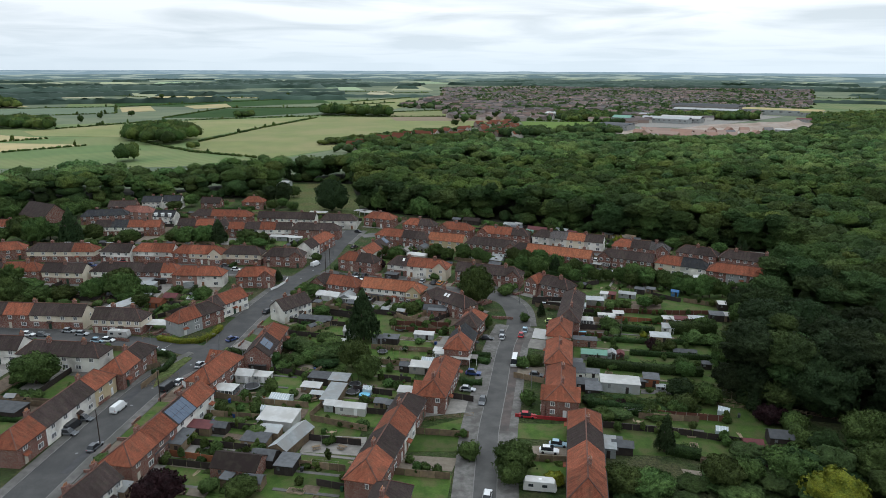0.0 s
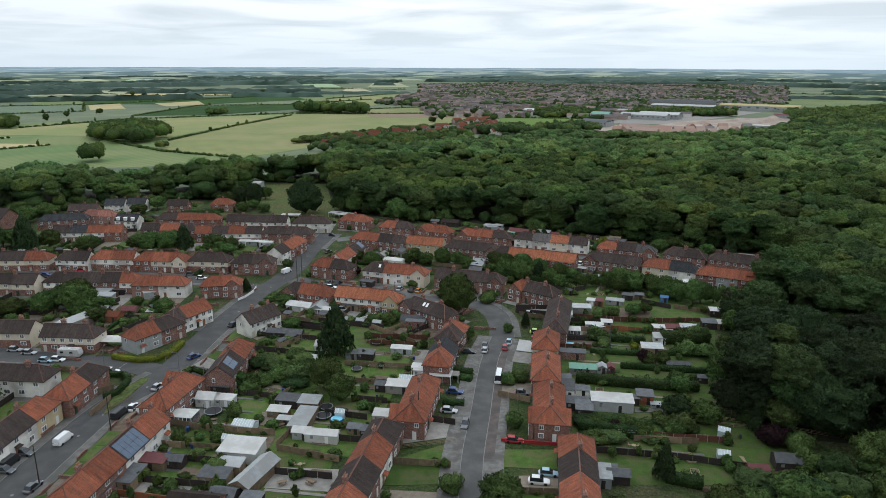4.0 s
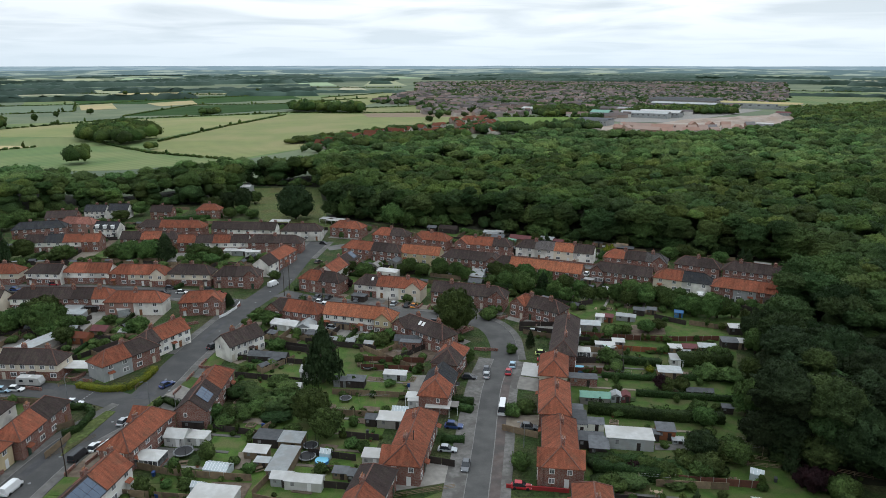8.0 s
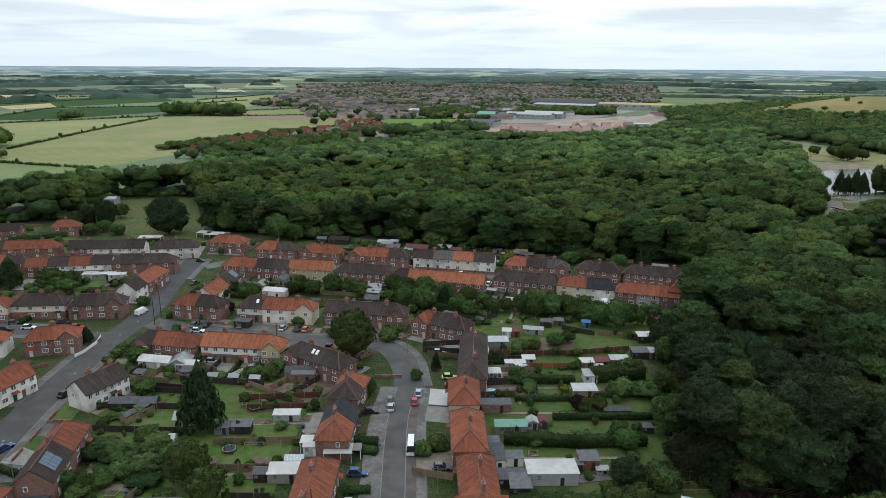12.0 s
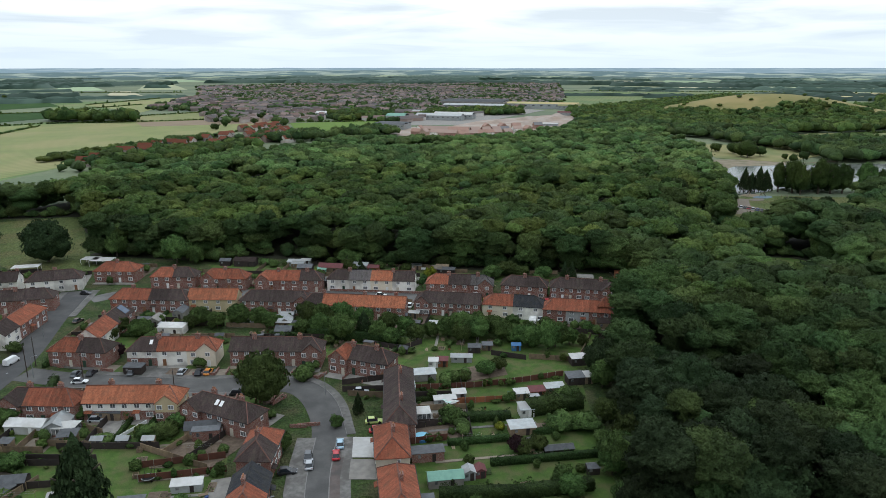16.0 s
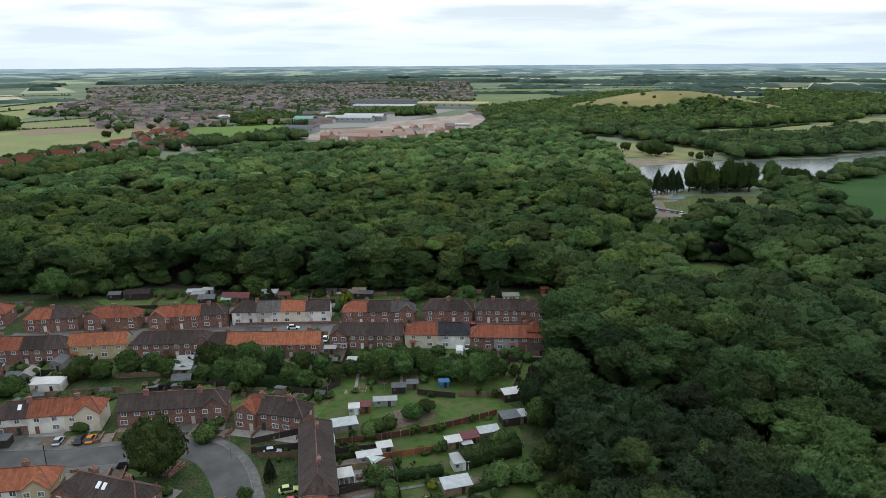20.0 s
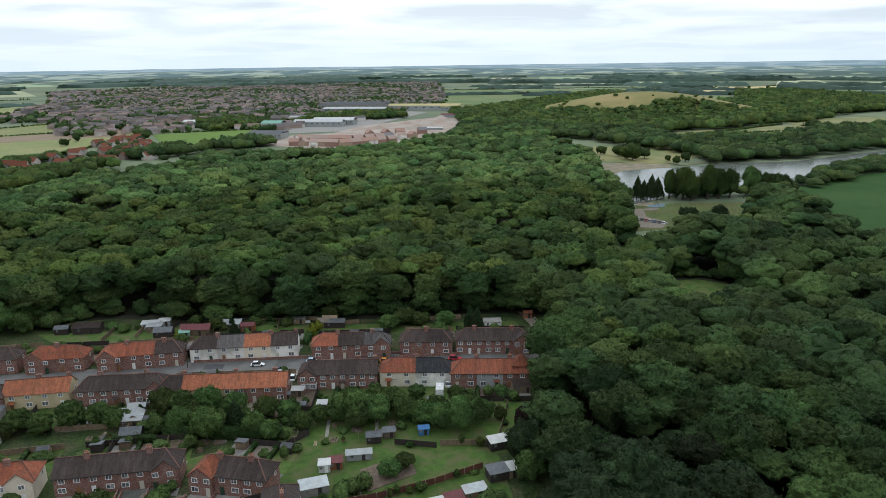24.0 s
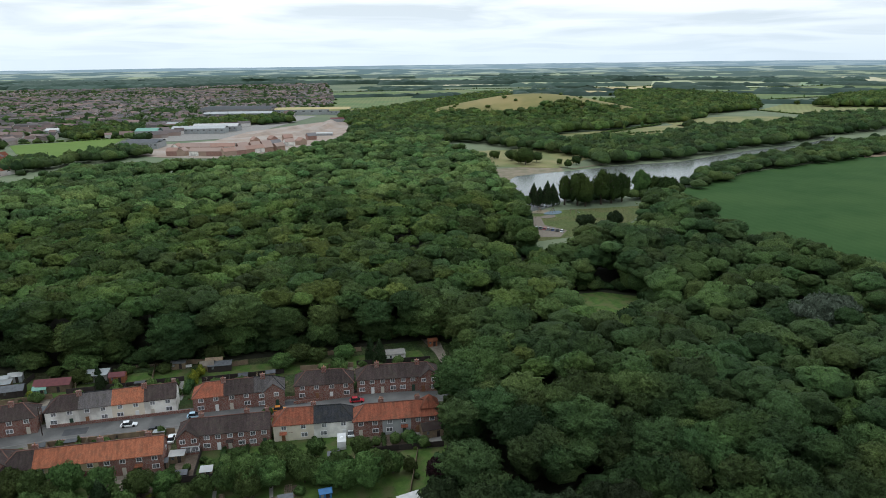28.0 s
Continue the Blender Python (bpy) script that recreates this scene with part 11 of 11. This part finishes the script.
def patio_set(x, y, turn):
    top = thing("patio_table", pose(x, y, 0.1, 0, 0, turn), "round pale garden table standing on a patio", "table", "patio tables")
    part("tabletop", once("round top", lambda: Shape().tube(0, 0, 0.7, 0.74, 0.55, 0.55, 14).mesh("tabletop", PALE_TIMBER)), top)
    part("pedestal", once("pedestal", lambda: Shape().tube(0, 0, 0, 0.7, 0.22, 0.05, 8).mesh("pedestal", PALE_TIMBER)), top)
    for i in range(3):
        a = radians(turn + i * 120 + 20)
        ch = thing("patio_chair", pose(x + 1.05 * math.cos(a), y + 1.05 * math.sin(a), 0.1, 0, 0, math.degrees(a) - 90), "pale timber garden chair beside a table", "chair", "patio chairs")
        part("seat", once("chair seat", lambda: Shape().box(-0.25, -0.25, 0.4, 0.25, 0.25, 0.45).mesh("seat", PALE_TIMBER)), ch)
        part("backrest", once("chair back", lambda: Shape().slab([(-0.24, 0.2, 0.45), (0.24, 0.2, 0.45), (0.24, 0.3, 0.9), (-0.24, 0.3, 0.9)], 0.04).mesh("backrest", PALE_TIMBER)), ch)
        part("leg_frame", once("chair legs", lambda: Shape().box(-0.24, -0.24, 0, -0.2, -0.2, 0.4).box(0.2, -0.24, 0, 0.24, -0.2, 0.4).box(-0.24, 0.2, 0, -0.2, 0.24, 0.4).box(0.2, 0.2, 0, 0.24, 0.24, 0.4).mesh("leg_frame", PALE_TIMBER)), ch)


def strips(seed, rows, x_of, turn, reach, lines):
    """Long garden strips: paths, beds, worn patches, bushes and clutter, most near the house end."""
    rng = random.Random(seed)
    c, s = math.cos(radians(turn)), math.sin(radians(turn))
    for k, y0 in enumerate(rows):
        x0 = x_of(y0)

        def at(u, w):
            return (x0 + u * c - w * s, y0 + u * s + w * c)
        if rng.random() < 0.6:
            ring = [at(4, -0.45), at(reach * 0.75, -0.45), at(reach * 0.75, 0.4), at(4, 0.4)]
            if not any(in_house(px, py, -1, 0) for px, py in ring):
                plot("garden_path", ring, 0.155 + 0.001 * (k % 9), rng.choice([PAVING, CONCRETE, GRAVEL]), "narrow paved path down a back garden", "path")
        if rng.random() < 0.8:
            u, w = rng.uniform(8, reach - 4), rng.uniform(-2, 2)
            ring = [at(u + rng.uniform(-2.6, -1.4), w - 1.2), at(u + rng.uniform(1.2, 3), w - 1.3), at(u + rng.uniform(1.4, 2.6), w + 1.1), at(u - 2, w + 1.3)]
            if not any(in_house(px, py, -1, 0.3) for px, py in ring):
                plot("flower_bed", ring, 0.17 + 0.001 * (k % 9), rng.choice([SOIL, SOIL, GRAVEL, GRASS]), "dug bed of dark soil in a back garden", "garden bed")
        for j in range(7):
            u = 2.5 + (reach - 3) * rng.random() ** 1.4
            x, y = at(u, rng.uniform(-2.6, 2.6))
            what = rng.random()
            r = 0.5 if what < 0.5 else 1.4
            if not inside(x, y, ESTATE) or not clear_spot(x, y, r, lines):
                continue
            TAKEN.append((x, y, r))
            a = turn + rng.choice((0, 90)) + rng.uniform(-9, 9)
            x, y = round(x, 2), round(y, 2)
            if what < 0.09:
                wheelie_bin(x, y, a, rng.randrange(3))
            elif what < 0.2:
                planter(x, y, rng.uniform(0.7, 1.2))
            elif what < 0.26:
                compost_bin(x, y, a)
            elif what < 0.6:
                tree(x, y, round(rng.uniform(0.9, 2.6), 1), round(rng.uniform(0.7, 1.7), 1), "shrub" if rng.random() < 0.93 else "gold")
            elif what < 0.76:
                vegetable_bed(x, y, a, rng.uniform(2, 3.6), rng.uniform(1.4, 2.2))
            elif what < 0.86:
                timber_pile(x, y, a)
            elif what < 0.93:
                clothes_line(x, y, turn, rng.uniform(4, 7))
            elif what > 0.965:
                patio_set(x, y, a)


def fronts(seed, lines):
    """Forecourts, low walls and hedges between the houses and the long road, and bins by the doors."""
    rng = random.Random(seed)
    count = 0
    for k, (x, y, turn, length, depth, n) in enumerate(HOUSES):
        if not (y < 235 and -95 < x < -45 and 60 < turn < 95):
            continue
        c, s = math.cos(radians(turn)), math.sin(radians(turn))

        def put(u, w):
            return (x + u * c - w * s, y + u * s + w * c)
        for side in (-1, 1):
            mid = put(0, side * (depth / 2 + 5))
            if not near_line(*mid, [LONG_LINE], 9):
                continue
            far = next((q / 4 for q in range(36, 5, -1) if not any(near_line(*put(u, side * (depth / 2 + q / 4)), lines, 6.9) for u in (-length / 2, 0, length / 2))), 0)
            if far < 1.6:
                continue
            step = length / n
            for i in range(n):
                u0, u1 = -length / 2 + i * step, -length / 2 + (i + 1) * step
                w0, w1 = side * (depth / 2 + 0.05), side * (depth / 2 + far)
                m = rng.choice([LAWN, GRAVEL, CONCRETE, PAVING, PAVING])
                count += 1
                plot("front_garden", [put(u0 + 0.08, w0), put(u1 - 0.08, w0), put(u1 - 0.08, w1), put(u0 + 0.08, w1)], 0.135 + 0.001 * (count % 9), m,
                     "small lawn before a house" if m == LAWN else "paved forecourt before a house by the road", "front garden")
                kind = rng.random()
                if kind < 0.4:
                    fence("wall", [put(u0 + 0.2, w1), put(u1 - 1.3, w1)])
                elif kind < 0.7:
                    hedge([put(u0 + 0.2, w1), put(u1 - 1.3, w1)], 0.8, 1.1)
                if i:
                    fence(rng.choice(["wall", "timber"]), [put(u0, w0 + side * 0.4), put(u0, w1)])
                bx, by = put(u0 + rng.uniform(1, step - 1), w0 + side * 0.7)
                wheelie_bin(round(bx, 2), round(by, 2), turn, rng.randrange(3))


def forecourts(seed, line, first, last, off, deep):
    """Small plots of lawn, gravel and paving between a footway and the houses."""
    rng, side = random.Random(seed), 1 if off > 0 else -1
    pts = smooth_line(line, 4)[first * 4:last * 4]
    run = 0.0
    for k, (a, b) in enumerate(zip(pts, pts[1:])):
        a, b = Vector(a), Vector(b)
        d = (b - a).normalized()
        nrm = Vector((-d.y, d.x))
        ring = [a + d * 0.1 + nrm * off, b - d * 0.1 + nrm * off, b - d * 0.1 + nrm * (off + side * deep), a + d * 0.1 + nrm * (off + side * deep)]
        if any(near_line(q.x, q.y, [o for o in LINES if o is not line], 6) for q in ring):
            continue
        m = rng.choice([PAVING, PAVING, GRAVEL, LAWN, LAWN, SOIL])
        plot("front_garden", [tuple(q) for q in ring], 0.125 + 0.0012 * (k % 8), m, "small lawn before a house" if m == LAWN else "worn forecourt before a house by the road", "front garden")
        if rng.random() < 0.55 and not in_house(ring[0].x, ring[0].y, -1, 0.2) and not in_house(ring[3].x, ring[3].y, -1, 0.2):
            fence("wall", [tuple(ring[0]), tuple(ring[3])])
        if rng.random() < 0.6:
            fence("wall", [tuple(ring[0]), tuple(ring[0].lerp(ring[1], 0.6))])


LINES = [MAIN_LINE, LONG_LINE, LANE_LINE, SIDE_LINE, SIDE2_LINE]
fence_scrub(88)
note_taken()
strips(51, [112 + 6.4 * i for i in range(18)], lambda q: 38 + (q - 180) * 0.2, -10, 40, LINES)
strips(52, [112 + 6.6 * i for i in range(17)], lambda q: -6 + (q - 165) * 0.22, 170, 24, LINES)
strips(53, [118 + 6.4 * i for i in range(15)], lambda q: -56 + (q - 165) * 0.16, -10, 20, LINES)
strips(54, [316 - 7.0 * i * 0.42 for i in range(13)], lambda q: 56 + (316 - q) * 2.05, 63, 13, LINES)
strips(55, [287 - 6.0 * i * 0.4 for i in range(14)], lambda q: 18 + (287 - q) * 2.4, 246, 16, LINES)
fronts(56, LINES)
forecourts(57, LONG_LINE, 1, 7, -6.8, 5)
forecourts(59, MAIN_LINE, 6, 11, 5.95, 5)
forecourts(60, MAIN_LINE, 6, 11, -6.2, 4)
forecourts(61, LANE_LINE, 2, 8, -5.7, 3)
forecourts(62, SIDE_LINE, 1, 4, -6.3, 4)


def worn_patch(pts, label="darker strip of newer asphalt in the road"):
    plot("road_patch", pts, 0.084, ASPHALT_NEW, label, "road")


def across(line, i, t, o0, o1, along):
    """A quadrilateral on a road: between two offsets, some metres long, at a place on its line."""
    a, b = Vector(line[i]), Vector(line[i + 1])
    d = (b - a).normalized()
    p, nrm = a + (b - a) * t, Vector((-d.y, d.x))
    return [tuple(p + nrm * o0), tuple(p + nrm * o1), tuple(p + nrm * o1 + d * along), tuple(p + nrm * o0 + d * along)]


ASPHALT_NEW = mat("newer_asphalt", (0.06, 0.06, 0.063), (0.08, 0.08, 0.082), 2.0, 0.9, fine=0.1)
PAINT_WHITE = mat("road_paint", (0.28, 0.28, 0.27), (0.18, 0.18, 0.17), 0.5, 0.8)
for line, i, t, o0, o1, along in ((LONG_LINE, 1, 0.2, -3.6, -1.9, 14), (LONG_LINE, 2, 0.5, 1.2, 3.4, 7), (LONG_LINE, 4, 0.15, -2, 2.6, 4), (LONG_LINE, 5, 0.3, 0.6, 2.0, 16),
                                  (LANE_LINE, 3, 0.3, -2, 1.4, 6), (LANE_LINE, 5, 0.4, 0.4, 3, 9), (SIDE_LINE, 1, 0.4, -3, -1, 8)):
    worn_patch(across(line, i, t, o0, o1, along))
for k in range(7):
    ring = across(SIDE_LINE, 1, 0.0, -3.4 + k, -2.8 + k, 0.3)
    plot("road_marking", ring, 0.09, PAINT_WHITE, "worn white give-way line across the junction", "road marking")
for k in range(6):
    ring = across(SIDE2_LINE, 0, 0.62, -3.0 + k, -2.4 + k, 0.3)
    plot("road_marking", ring, 0.094, PAINT_WHITE, "worn white give-way line across the junction", "road marking")
for i, t in ((1, 0.5), (2, 0.4), (2, 0.8), (3, 0.6), (4, 0.5), (5, 0.5), (6, 0.3), (6, 0.7)):
    p = Vector(LONG_LINE[i]).lerp(Vector(LONG_LINE[i + 1]), t)
    s = Shape().tube(p.x + 0.8, p.y, 0.02, 0.088, 0.34, 0.34, 12)
    tagged(new("manhole_cover", s.mesh("manhole_cover", STEEL)), "round iron manhole cover set in the road", "manhole cover", "manhole covers")
